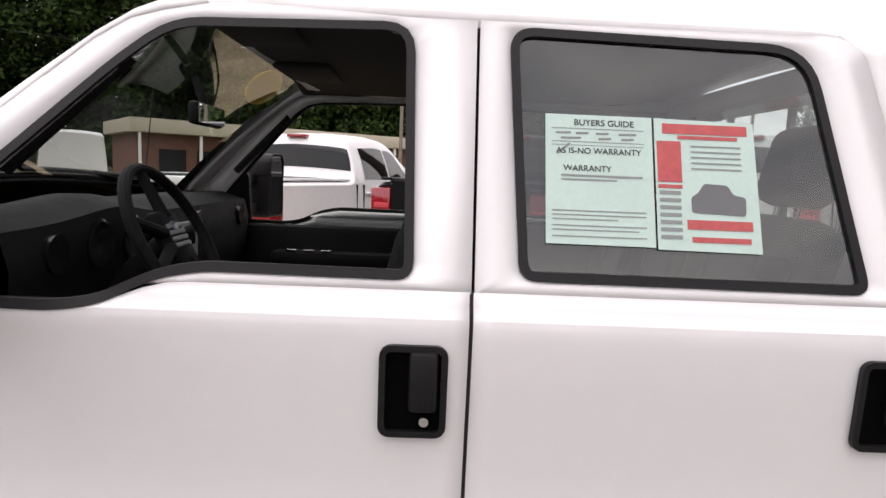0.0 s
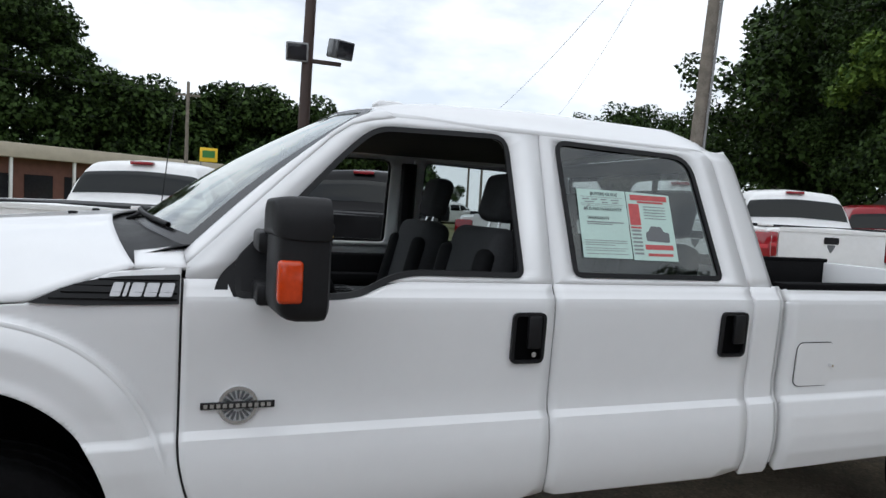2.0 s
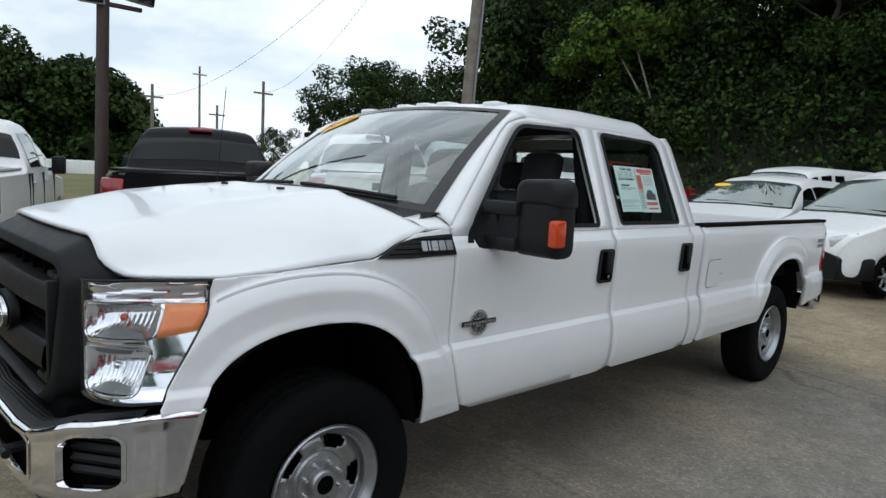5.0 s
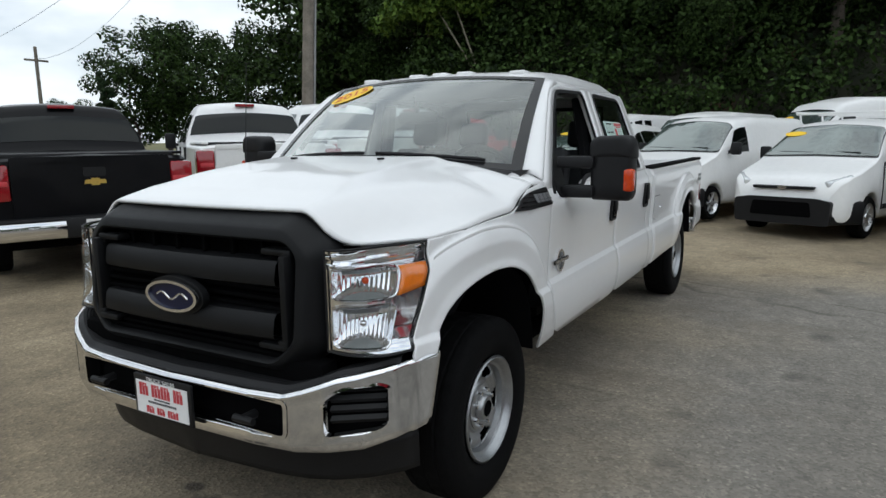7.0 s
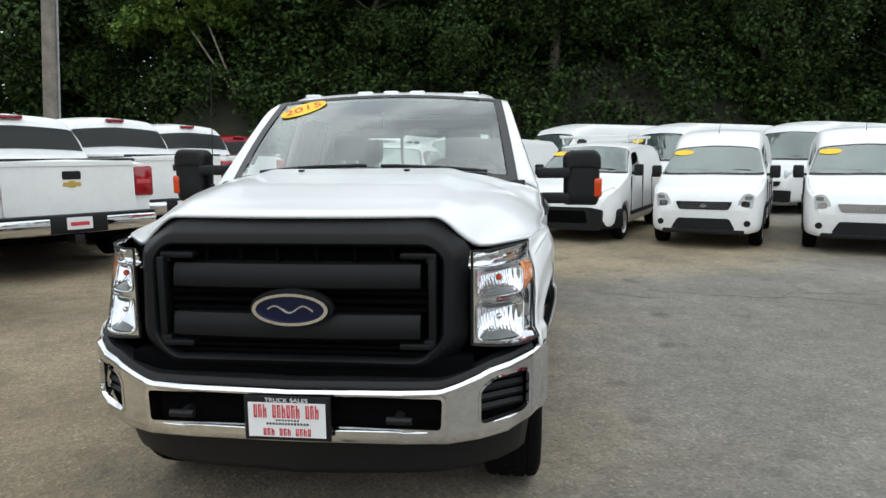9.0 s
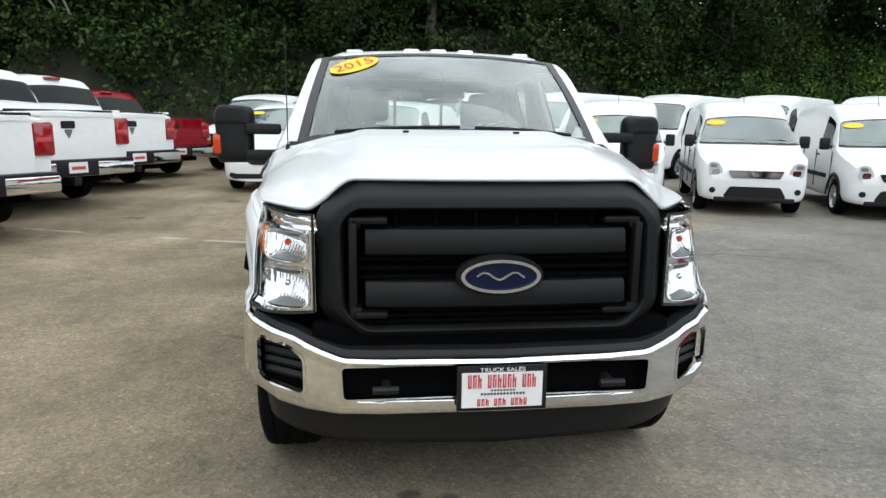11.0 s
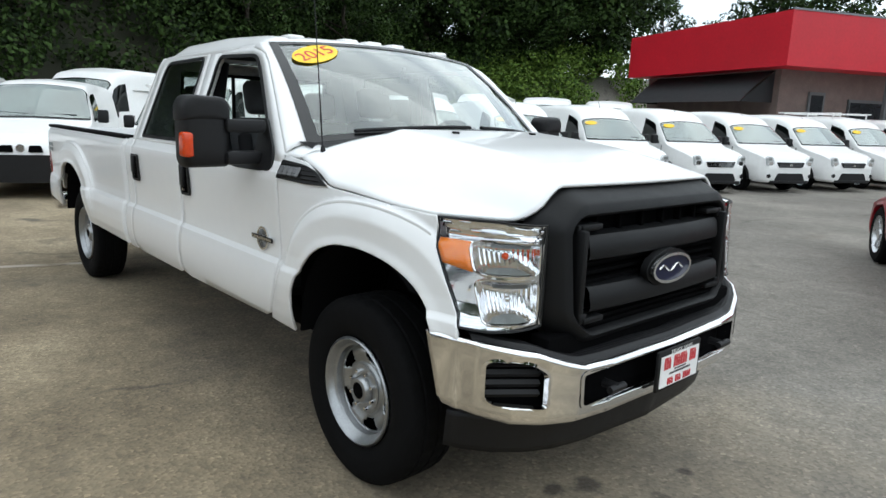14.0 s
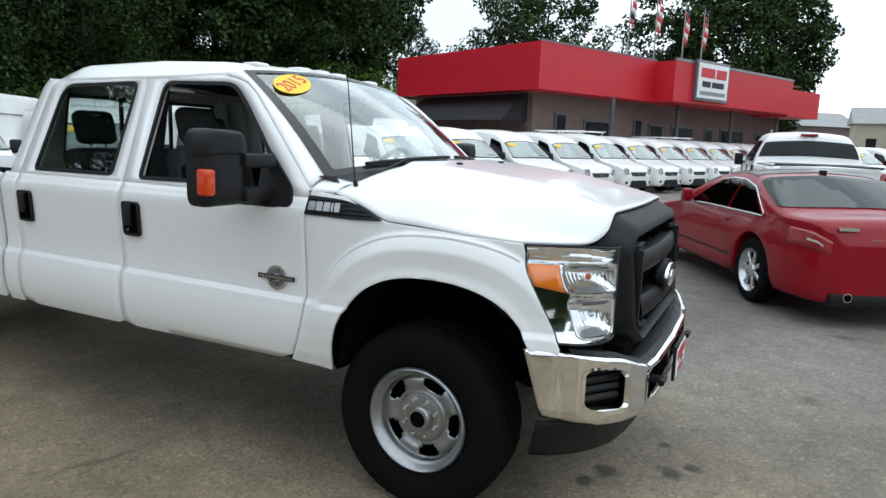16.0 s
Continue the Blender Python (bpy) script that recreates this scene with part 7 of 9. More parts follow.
def small_van():
    sp = SMALL_VAN
    v = van_common("small_van", "white small cargo van with a dark grey bumper", sp, WHITE_B, "", dict(screen=(0.95, 1.64), side=[(1.26, 2.05, 4.15, 5.75, 0.40, 0.0)]))
    outline_part(v, "bumper", round_corners([(-0.68, 0.24), (0.68, 0.24), (0.70, 0.58), (0.40, 0.66), (-0.40, 0.66), (-0.70, 0.58)], 0.05), -0.045, 0.2, BLACK_PLASTIC, "dark grey plastic bumper")
    for s in (-1, 1):
        m = Matrix.Translation((0.26, s * 0.76, 0.42)) @ Matrix.Rotation(radians(-s * 62), 4, "Z")
        lamp_box(v, "bumper_corner", (-0.05, -0.26, -0.17), (0.05, 0.26, 0.16), BLACK_PLASTIC, 0.04, m)
        o = round_corners([(s * 0.10, 0.70), (s * 0.30, 0.70), (s * 0.26, 0.80), (s * 0.12, 0.80)], 0.02)
        outline_part(v, "grille", o, -0.02, 0.1, DARK)
        m = Matrix.Translation((0.17, s * 0.62, 0.82)) @ Matrix.Rotation(radians(-s * 40), 4, "Z") @ Matrix.Rotation(radians(s * 14), 4, "X")
        lamp_box(v, "headlight", (-0.07, -0.20, -0.08), (0.05, 0.20, 0.08), LAMP_CLEAR, 0.03, m)
    outline_part(v, "grille_badge", [(0.06 * math.cos(a), 0.76 + 0.06 * math.sin(a)) for a in [2 * math.pi * k / 20 for k in range(20)]], -0.025, 0.02, BRIGHT)
    side_mirrors(v, 1.32, 0.85, 1.14)
    return v


def minivan():
    sp = MINIVAN
    v = van_common("minivan", "white passenger minivan with a black crossbar grille", sp, WHITE_B, "", dict(screen=(1.22, 2.02), side=[(1.62, 2.45, 4.2, 5.8, 0.40, 0.0), (2.50, 3.60, 4.2, 5.8, 0.0, 0.0), (3.65, 4.70, 4.2, 5.8, 0.0, -0.12)]))
    outline_part(v, "grille", round_corners([(-0.40, 0.53), (0.40, 0.53), (0.53, 0.66), (0.53, 0.745), (-0.53, 0.745), (-0.53, 0.66)], 0.04), -0.012, 0.16, BLACK_PLASTIC)
    bm = bmesh.new()
    box(bm, (-0.02, -0.03, 0.535), (0.0, 0.03, 0.745), 0.004)
    box(bm, (-0.02, -0.49, 0.635), (0.0, 0.49, 0.655), 0.004)
    part("grille_cross", bm, GREY_PAINT, v)
    outline_part(v, "air_intake", round_corners([(-0.72, 0.27), (0.72, 0.27), (0.80, 0.32), (0.78, 0.385), (0.66, 0.36), (-0.66, 0.36), (-0.78, 0.385), (-0.80, 0.32)], 0.02), -0.01, 0.3, BLACK_PLASTIC)
    for s in (-1, 1):
        m = Matrix.Translation((0.15, s * 0.75, 0.73)) @ Matrix.Rotation(radians(-s * 32), 4, "Z")
        lamp_box(v, "headlight", (-0.09, -0.19, -0.09), (0.05, 0.19, 0.08), LAMP_CLEAR, 0.03, m)
        lamp_box(v, "lamp_reflector", (-0.095, -0.07, -0.055), (0.0, 0.09, 0.045), LAMP_GREY, 0.03, m)
        lamp_box(v, "lamp_bulb", (-0.10, -0.03, -0.03), (0.0, 0.045, 0.025), HOUSING, 0.02, m)
    side_mirrors(v, 1.70, 0.96, 1.06)
    sticker(v, sp, 1.86, 0.44, 0.16)
    return v


def cargo_van(black_nose=True):
    """Long full-size van with a short square nose."""
    sp = EXPRESS
    v = van_common("cargo_van", "white full-size cargo van with a black square grille", sp, WHITE_B, "full-size vans", dict(screen=(1.0, 1.56), side=[(1.22, 1.92, 4.2, 5.8, 0.32, 0.0), (2.05, 2.45, 4.2, 5.8, 0.0, 0.0), (2.6, 3.0, 4.2, 5.8, 0.0, 0.0)]), STEEL, 8)
    outline_part(v, "grille", round_corners([(-0.88, 0.66), (0.88, 0.66), (0.88, 0.98), (-0.88, 0.98)], 0.04), -0.02, 0.1, BLACK_PLASTIC)
    outline_part(v, "bumper", round_corners([(-0.98, 0.42), (0.98, 0.42), (0.98, 0.62), (-0.98, 0.62)], 0.04), -0.12, 0.3, BLACK_PLASTIC)
    for s in (-1, 1):
        lamp_box(v, "headlight", (-0.035, min(s * 0.60, s * 0.88), 0.80), (0.05, max(s * 0.60, s * 0.88), 0.95), LAMP_CLEAR, 0.02)
        lamp_box(v, "turn_lamp", (-0.036, min(s * 0.60, s * 0.88), 0.70), (0.05, max(s * 0.60, s * 0.88), 0.785), AMBER, 0.015)
        for x in (1.1, 2.0, 3.1):
            bm = bmesh.new()
            box(bm, (x - 0.005, min(s * 1.0, s * 1.016), 0.5), (x + 0.005, max(s * 1.0, s * 1.016), 1.22))
            part("door_gap", bm, SEAM, v)
    outline_part(v, "grille_badge", rounded(-0.14, 0.79, 0.14, 0.85, 0.01, 2), -0.03, 0.012, INK_RED)
    side_mirrors(v, 1.25, 0.98, 1.2, BLACK_PLASTIC, 1.2)
    return v


def high_van(with_sticker=True):
    sp = HIGH_VAN
    v = van_common("high_roof_van", "white high-roofed cargo van with plain sides", sp, WHITE_B, "full-size vans", dict(screen=(0.78, 1.38), side=[(1.02, 1.85, 4.2, 5.6, 0.42, 0.0)]), STEEL, 8)
    outline_part(v, "grille", round_corners([(-0.62, 0.72), (0.62, 0.72), (0.66, 0.84), (-0.66, 0.84)], 0.04), -0.02, 0.1, BLACK_PLASTIC)
    outline_part(v, "bumper", round_corners([(-0.90, 0.32), (0.90, 0.32), (0.92, 0.62), (-0.92, 0.62)], 0.06), -0.05, 0.3, BLACK_PLASTIC)
    for s in (-1, 1):
        m = Matrix.Translation((0.18, s * 0.80, 0.98)) @ Matrix.Rotation(radians(-s * 35), 4, "Z")
        lamp_box(v, "headlight", (-0.06, -0.13, -0.14), (0.05, 0.13, 0.14), LAMP_CLEAR, 0.04, m)
        bm = bmesh.new()
        ax, r = sp["axles"][0], sp["wheel_r"]
        sheet(bm, lambda u, t: (ax + (r * 1.15 + 0.09 * t) * math.cos(math.pi * u), s * 1.012, r + (r * 1.13 + 0.09 * t) * math.sin(math.pi * u)), 18, 1)
        part("arch_cladding", orient(bm, Vector((0.9, 0, 0.4))), BLACK_PLASTIC, v, thick=0.01)
        lamp_box(v, "rub_strip", (1.5, min(s * 1.005, s * 1.025), 0.62), (5.4, max(s * 1.005, s * 1.025), 0.74), BLACK_PLASTIC, 0.01)
        bm = bmesh.new()
        for x in (0.98, 2.0, 3.2, 4.4):
            box(bm, (x - 0.005, min(s * 1.0, s * 1.016), 0.45), (x + 0.005, max(s * 1.0, s * 1.016), 1.25))
        for k in range(3):
            box(bm, (2.1 + k * 1.12, min(s * 0.92, s * 0.968), 1.86), (3.1 + k * 1.12, max(s * 0.92, s * 0.968), 1.87))
        part("panel_gap", bm, SEAM, v)
    side_mirrors(v, 1.05, 0.99, 1.2, BLACK_PLASTIC, 1.3)
    if with_sticker:
        sticker(v, sp, 1.24, 0.42, 0.18)
    return v


BOW_TIE = round_corners([(-0.11, 1.0), (-0.04, 1.0), (-0.04, 0.985), (0.04, 0.985), (0.04, 1.0), (0.11, 1.0), (0.10, 1.04), (0.04, 1.04), (0.04, 1.055), (-0.04, 1.055), (-0.04, 1.04), (-0.10, 1.04)], 0.004, 1)
SHIELD = round_corners([(-0.05, 1.02), (0.0, 0.95), (0.05, 1.02), (0.06, 1.06), (-0.06, 1.06)], 0.01, 2)


def parked_pickup(name_label, paint, tail_mark, cover=False, lift=0.22):
    """Full-size pickup seen from behind: cab, bed, tailgate, lamps, chrome bumper."""
    sp = PICKUP
    v = thing("parked_pickup", name_label, "pickup truck", None, "parked pickups")
    part("body", shell(sp), paint, v, sharp=60)
    part("windscreen", screen_patch(sp, 1.48, 2.08, 6.15, 0.010), TINT, v)
    part("rear_window", screen_patch(sp, 3.775, 3.685, 6.75, 0.012, 0.0), DARK_GLASS, v)
    for s in (-1, 1):
        for a, b, l0, l1 in ((1.75, 2.55, 0.42, 0.0), (2.62, 3.45, 0.0, -0.04)):
            part("side_window", orient(patch(sp, a, b, 4.2, 5.8, s, 0.006, 8, 5, l0, l1), Vector((2.6, 0, 1.2))), DARK_GLASS, v)
        lamp_box(v, "tail_lamp", (5.62, min(s * 0.79, s * 1.036), 0.86), (5.882, max(s * 0.79, s * 1.036), 1.20), RED_LENS, 0.03)
        lamp_box(v, "reverse_lamp", (5.70, min(s * 0.81, s * 0.99), 1.0), (5.888, max(s * 0.81, s * 0.99), 1.05), INK_RED, 0.008)
        for x in (1.55, 2.6, 3.55, 3.76):
            bm = bmesh.new()
            box(bm, (x - 0.005, min(s * 1.0, s * 1.027), 0.55), (x + 0.005, max(s * 1.0, s * 1.027), 1.23))
            part("door_gap", bm, SEAM, v)
        for x in (2.40, 3.32):
            lamp_box(v, "door_handle", (x, min(s * 1.01, s * 1.045), 1.10), (x + 0.16, max(s * 1.01, s * 1.045), 1.13), paint, 0.01)
        bm = bmesh.new()
        box(bm, (3.84, min(s * 0.86, s * 0.95), 1.27), (5.80, max(s * 0.86, s * 0.95), 1.30), 0.01)
        part("bed_rail_cap", bm, paint, v)
    bm = bmesh.new()
    box(bm, (3.86, -0.86, 1.22), (5.74, 0.86, 1.296), 0.01)
    part("bed_cover" if cover else "bed_liner", bm, BLACK_PLASTIC, v)
    outline_part(v, "tailgate", rounded(-0.78, 0.70, 0.78, 1.268, 0.03), 5.835, 0.035, paint)
    outline_part(v, "tailgate_lip", rounded(-0.77, 1.215, 0.77, 1.262, 0.01), 5.86, 0.022, paint)
    outline_part(v, "tailgate_handle", rounded(-0.11, 1.07, 0.11, 1.16, 0.02), 5.862, 0.014, BLACK_PLASTIC)
    outline_part(v, "tailgate_mark", tail_mark, 5.864, 0.014, GOLD if tail_mark is BOW_TIE else GREY_PAINT)
    outline_part(v, "tailgate_letters", rounded(0.28, 0.80, 0.70, 0.835, 0.005, 2), 5.862, 0.006, BRIGHT if paint is BLACK_PAINT else INK_GREY)
    lamp_box(v, "brake_lamp", (3.60, -0.16, 1.80), (3.70, 0.16, 1.845), RED_LENS, 0.012)
    lamp_box(v, "rear_bumper", (5.84, -0.99, 0.50), (6.02, 0.99, 0.68), CHROME, 0.03)
    lamp_box(v, "bumper_step", (5.84, -0.97, 0.655), (6.015, 0.97, 0.70), BLACK_PLASTIC, 0.012)
    lamp_box(v, "plate_recess", (5.95, -0.34, 0.50), (6.024, 0.34, 0.69), BLACK_PLASTIC, 0.012)
    lamp_box(v, "tow_hitch", (5.70, -0.06, 0.36), (6.0, 0.06, 0.48), BLACK_PLASTIC, 0.012)
    outline_part(v, "licence_plate", rounded(-0.15, 0.54, 0.15, 0.67, 0.01, 2), 6.026, 0.008, PAPER_W)
    outline_part(v, "plate_bar", rounded(-0.11, 0.58, 0.11, 0.62, 0.004, 2), 6.035, 0.003, INK_RED)
    side_mirrors(v, 1.95, 1.0, 1.20, BLACK_PLASTIC, 1.1)
    wheels_of(v, sp, ALLOY, 6)
    lamp_box(v, "underbody", (0.4, -0.85, 0.36), (5.6, 0.85, 0.50), DARK, 0.02)
    # tall four-wheel-drive body
    for ob in v.children:
        if ob.type == "MESH":
            for q in ob.data.vertices:
                q.co.z = q.co.z + lift * max(0.0, q.co.z - 0.5)
    return v


def red_coupe():
    sp = COUPE
    v = thing("coupe", "glossy red two-door coupe with silver spoked wheels", "car")
    part("body", shell(sp), RED_PAINT, v, sharp=70)
    part("windscreen", screen_patch(sp, 1.52, 2.22, 6.15, 0.008), DARK_GLASS, v)
    part("roof_glass", screen_patch(sp, 2.42, 3.12, 6.6, 0.004, 0.0), FRIT, v)
    part("rear_window", screen_patch(sp, 4.0, 3.30, 6.2, 0.008, 0.10), DARK_GLASS, v)
    for s in (-1, 1):
        part("side_window", orient(patch(sp, 1.88, 2.92, 4.12, 5.85, s, 0.006, 10, 5, 0.55, 0.02), Vector((2.6, 0, 0.9))), DARK_GLASS, v)
        part("side_window", orient(patch(sp, 2.96, 3.72, 4.12, 5.85, s, 0.006, 10, 5, 0.0, -0.42), Vector((2.6, 0, 0.9))), DARK_GLASS, v)
        bm = bmesh.new()
        at = shell_fn(sp)
        path = [at(x, q, s) for x, q in ((1.78, 4.08), (2.4, 4.06), (3.0, 4.06), (3.5, 4.06), (3.74, 4.10), (3.76, 4.3), (3.68, 4.75), (3.52, 5.3), (3.30, 5.75), (3.0, 5.95), (2.7, 5.98), (2.45, 5.9))]
        bent(bm, [p + Vector((0, s * 0.010, 0)) for p in path], 0.009, 6)
        part("window_trim", bm, BRIGHT, v)
        part("tail_lamp", orient(patch(sp, 4.22, 4.55, 3.42, 3.97, s, 0.006, 10, 4, 0.0, 0.0), Vector((3.6, 0, 0.6))), RED_LENS, v, thick=0.008)
        part("lamp_stripe", orient(patch(sp, 4.43, 4.53, 3.62, 3.68, s, 0.010, 10, 2, 0.0, 0.0), Vector((3.6, 0, 0.6))), LAMP_CLEAR, v)
        bm = bmesh.new()
        rod(bm, (4.50, s * 0.48, 0.30), (4.63, s * 0.48, 0.30), 0.038, 0.042, 14)
        ex = part("exhaust_tip", bm, CHROME, v)
        bm = bmesh.new()
        rod(bm, (4.55, s * 0.48, 0.30), (4.632, s * 0.48, 0.30), 0.033, 0.035, 14)
        part("exhaust_bore", bm, DARK, ex)
        lamp_box(v, "door_handle", (2.82, min(s * 0.885, s * 0.92), 0.80), (3.0, max(s * 0.885, s * 0.92), 0.825), RED_PAINT, 0.01)
        for x, z0 in ((1.60, 0.30), (3.05, 0.36)):
            part("door_gap", orient(patch(sp, x, x + 0.006, 2.1, 4.0, s, 0.002, 1, 14), Vector((2.6, 0, 0.6))), SEAM, v)
        part("sill_crease", orient(patch(sp, 1.25, 3.2, 2.35, 2.42, s, 0.004, 16, 1), Vector((2.6, 0, 0.6))), BLACK_PLASTIC, v)
    side_mirrors(v, 1.92, 0.86, 0.92, RED_PAINT, 0.75)
    outline_part(v, "trunk_trim", rounded(-0.30, 0.80, 0.30, 0.83, 0.01, 2), 4.555, 0.03, BRIGHT)
    outline_part(v, "licence_plate", rounded(-0.16, 0.62, 0.16, 0.74, 0.01, 2), 4.585, 0.014, PAPER_W)
    outline_part(v, "trunk_badge", rounded(-0.60, 0.90, -0.42, 0.93, 0.006, 2), 4.545, 0.03, BRIGHT)
    lamp_box(v, "rear_diffuser", (4.45, -0.62, 0.20), (4.605, 0.62, 0.33), BLACK_PLASTIC, 0.02)
    bm = bmesh.new()
    box(bm, (3.16, -0.02, 1.34), (3.26, 0.02, 1.40), 0.01)
    part("shark_fin", bm, BLACK_PLASTIC, v)
    wheels_of(v, sp, ALLOY, 7)
    return v


def parked(x, y, heading):
    """Pose of a vehicle whose nose stands at x, y and points along heading (degrees from +x)."""
    return Matrix.Translation((x, y, ground_z(x, y))) @ Matrix.Rotation(radians(heading - 180), 4, "Z")


def tail_at(x, y, heading, length):
    """The same for a vehicle whose tail stands there."""
    h = radians(heading)
    return parked(x + length * math.cos(h), y + length * math.sin(h), heading)


def in_row(k):
    """Pose of the k-th vehicle of the straight row of vans."""
    return parked(7.95 - 0.72 * k, -3.84 - 2.2 * k, 158) @ Matrix.Scale(0.985, 4)


plain = compact_van()
plain.matrix_world = in_row(0)
tagged(plain, "white tall-roofed compact delivery van with a yellow price sticker", "van")
chrome_van = compact_van(False, CHROME)
chrome_van.matrix_world = in_row(1)
tagged(chrome_van, "white compact delivery van with a chromed grille", "van")
rack_van = compact_van(True)
rack_van.matrix_world = in_row(7)
tagged(rack_van, "white compact delivery van with a tubular roof rack", "van")
for k in range(2, 15):
    if k != 7:
        copy_thing({3: chrome_van, 4: chrome_van, 10: rack_van}.get(k, plain), in_row(k))
compact_van_new().matrix_world = in_row(-1)
small_van().matrix_world = in_row(-2)
minivan().matrix_world = parked(9.6, 2.16, 178)
cv = cargo_van()
cv.matrix_world = parked(14.8, 3.85, 165)
copy_thing(cv, parked(15.0, 1.3, 165))
hv = high_van()
hv.matrix_world = parked(14.8, -3.6, 128)
hv2 = high_van(False)
hv2.matrix_world = parked(14.8, -7.0, 128)
for vx, vy, src in ((15.25, -0.75, hv), (14.2, -9.75, hv), (13.4, -12.7, hv2), (12.7, -15.3, hv), (11.9, -18.1, hv2)):
    copy_thing(src, parked(vx, vy, 128))

silver_cab = parked_pickup("white full-size pickup with dark glass", WHITE_B, BOW_TIE, lift=0.10)
silver_cab.matrix_world = tail_at(-1.0, 5.3, 70, 5.87)
parked_pickup("black full-size pickup with a chrome bumper", BLACK_PAINT, BOW_TIE, lift=0.12).matrix_world = tail_at(1.96, 4.8, 66, 5.87)
parked_pickup("white pickup with a black tailgate handle and chrome bumper", WHITE_B, BOW_TIE, lift=0.17).matrix_world = tail_at(4.66, 4.78, 55, 5.87)
ram = parked_pickup("white pickup with a dark tailgate emblem", WHITE_B, SHIELD, lift=0.22)
ram.matrix_world = tail_at(7.39, 4.8, 57, 5.87)
copy_thing(ram, tail_at(10.12, 4.8, 57, 5.87))
parked_pickup("bright red pickup with a chrome rear bumper", RED_PAINT, SHIELD, lift=0.10).matrix_world = tail_at(12.85, 4.75, 57, 5.87)
red_coupe().matrix_world = Matrix.Translation((-1.84, -4.75, ground_z(-2, -4))) @ Matrix.Rotation(radians(-62 - 180), 4, "Z") @ Matrix.Translation((-3.56, 0, 0))

# ---- building, poles and far things ----
RED_FASCIA = material("red_metal_fascia", (0.50, 0.008, 0.022), 0.45, spread=0.08, scale=1.2, bump=0.05, bump_scale=8)
BRICK_WALL = material("brown_grey_brick", (0.155, 0.115, 0.102), 0.9, spread=0.2, scale=3, bump=0.4, bump_scale=30)
AWNING = material("black_awning_cloth", (0.012, 0.012, 0.014), 0.7, spread=0.2, scale=5)
BEIGE = material("beige_siding", (0.48, 0.43, 0.34), 0.8, spread=0.1, scale=1.5)
POLE_WOOD = material("weathered_pole_wood", (0.20, 0.175, 0.145), 0.9, spread=0.3, scale=4, bump=0.5, bump_scale=25)
POLE_BROWN = material("brown_painted_steel", (0.05, 0.03, 0.024), 0.6, spread=0.2, scale=6)
ROOF_GREY = material("grey_roof_sheet", (0.30, 0.30, 0.30), 0.7, spread=0.15, scale=2)
FLAG_W = material("white_flag_cloth", (0.7, 0.68, 0.66), 0.9, spread=0.05)
SHADE_GLASS = material("dark_window_glass", (0.02, 0.02, 0.024), 0.12, spread=0.2)
ORANGE = material("orange_plastic", (0.75, 0.16, 0.02), 0.5, spread=0.1)


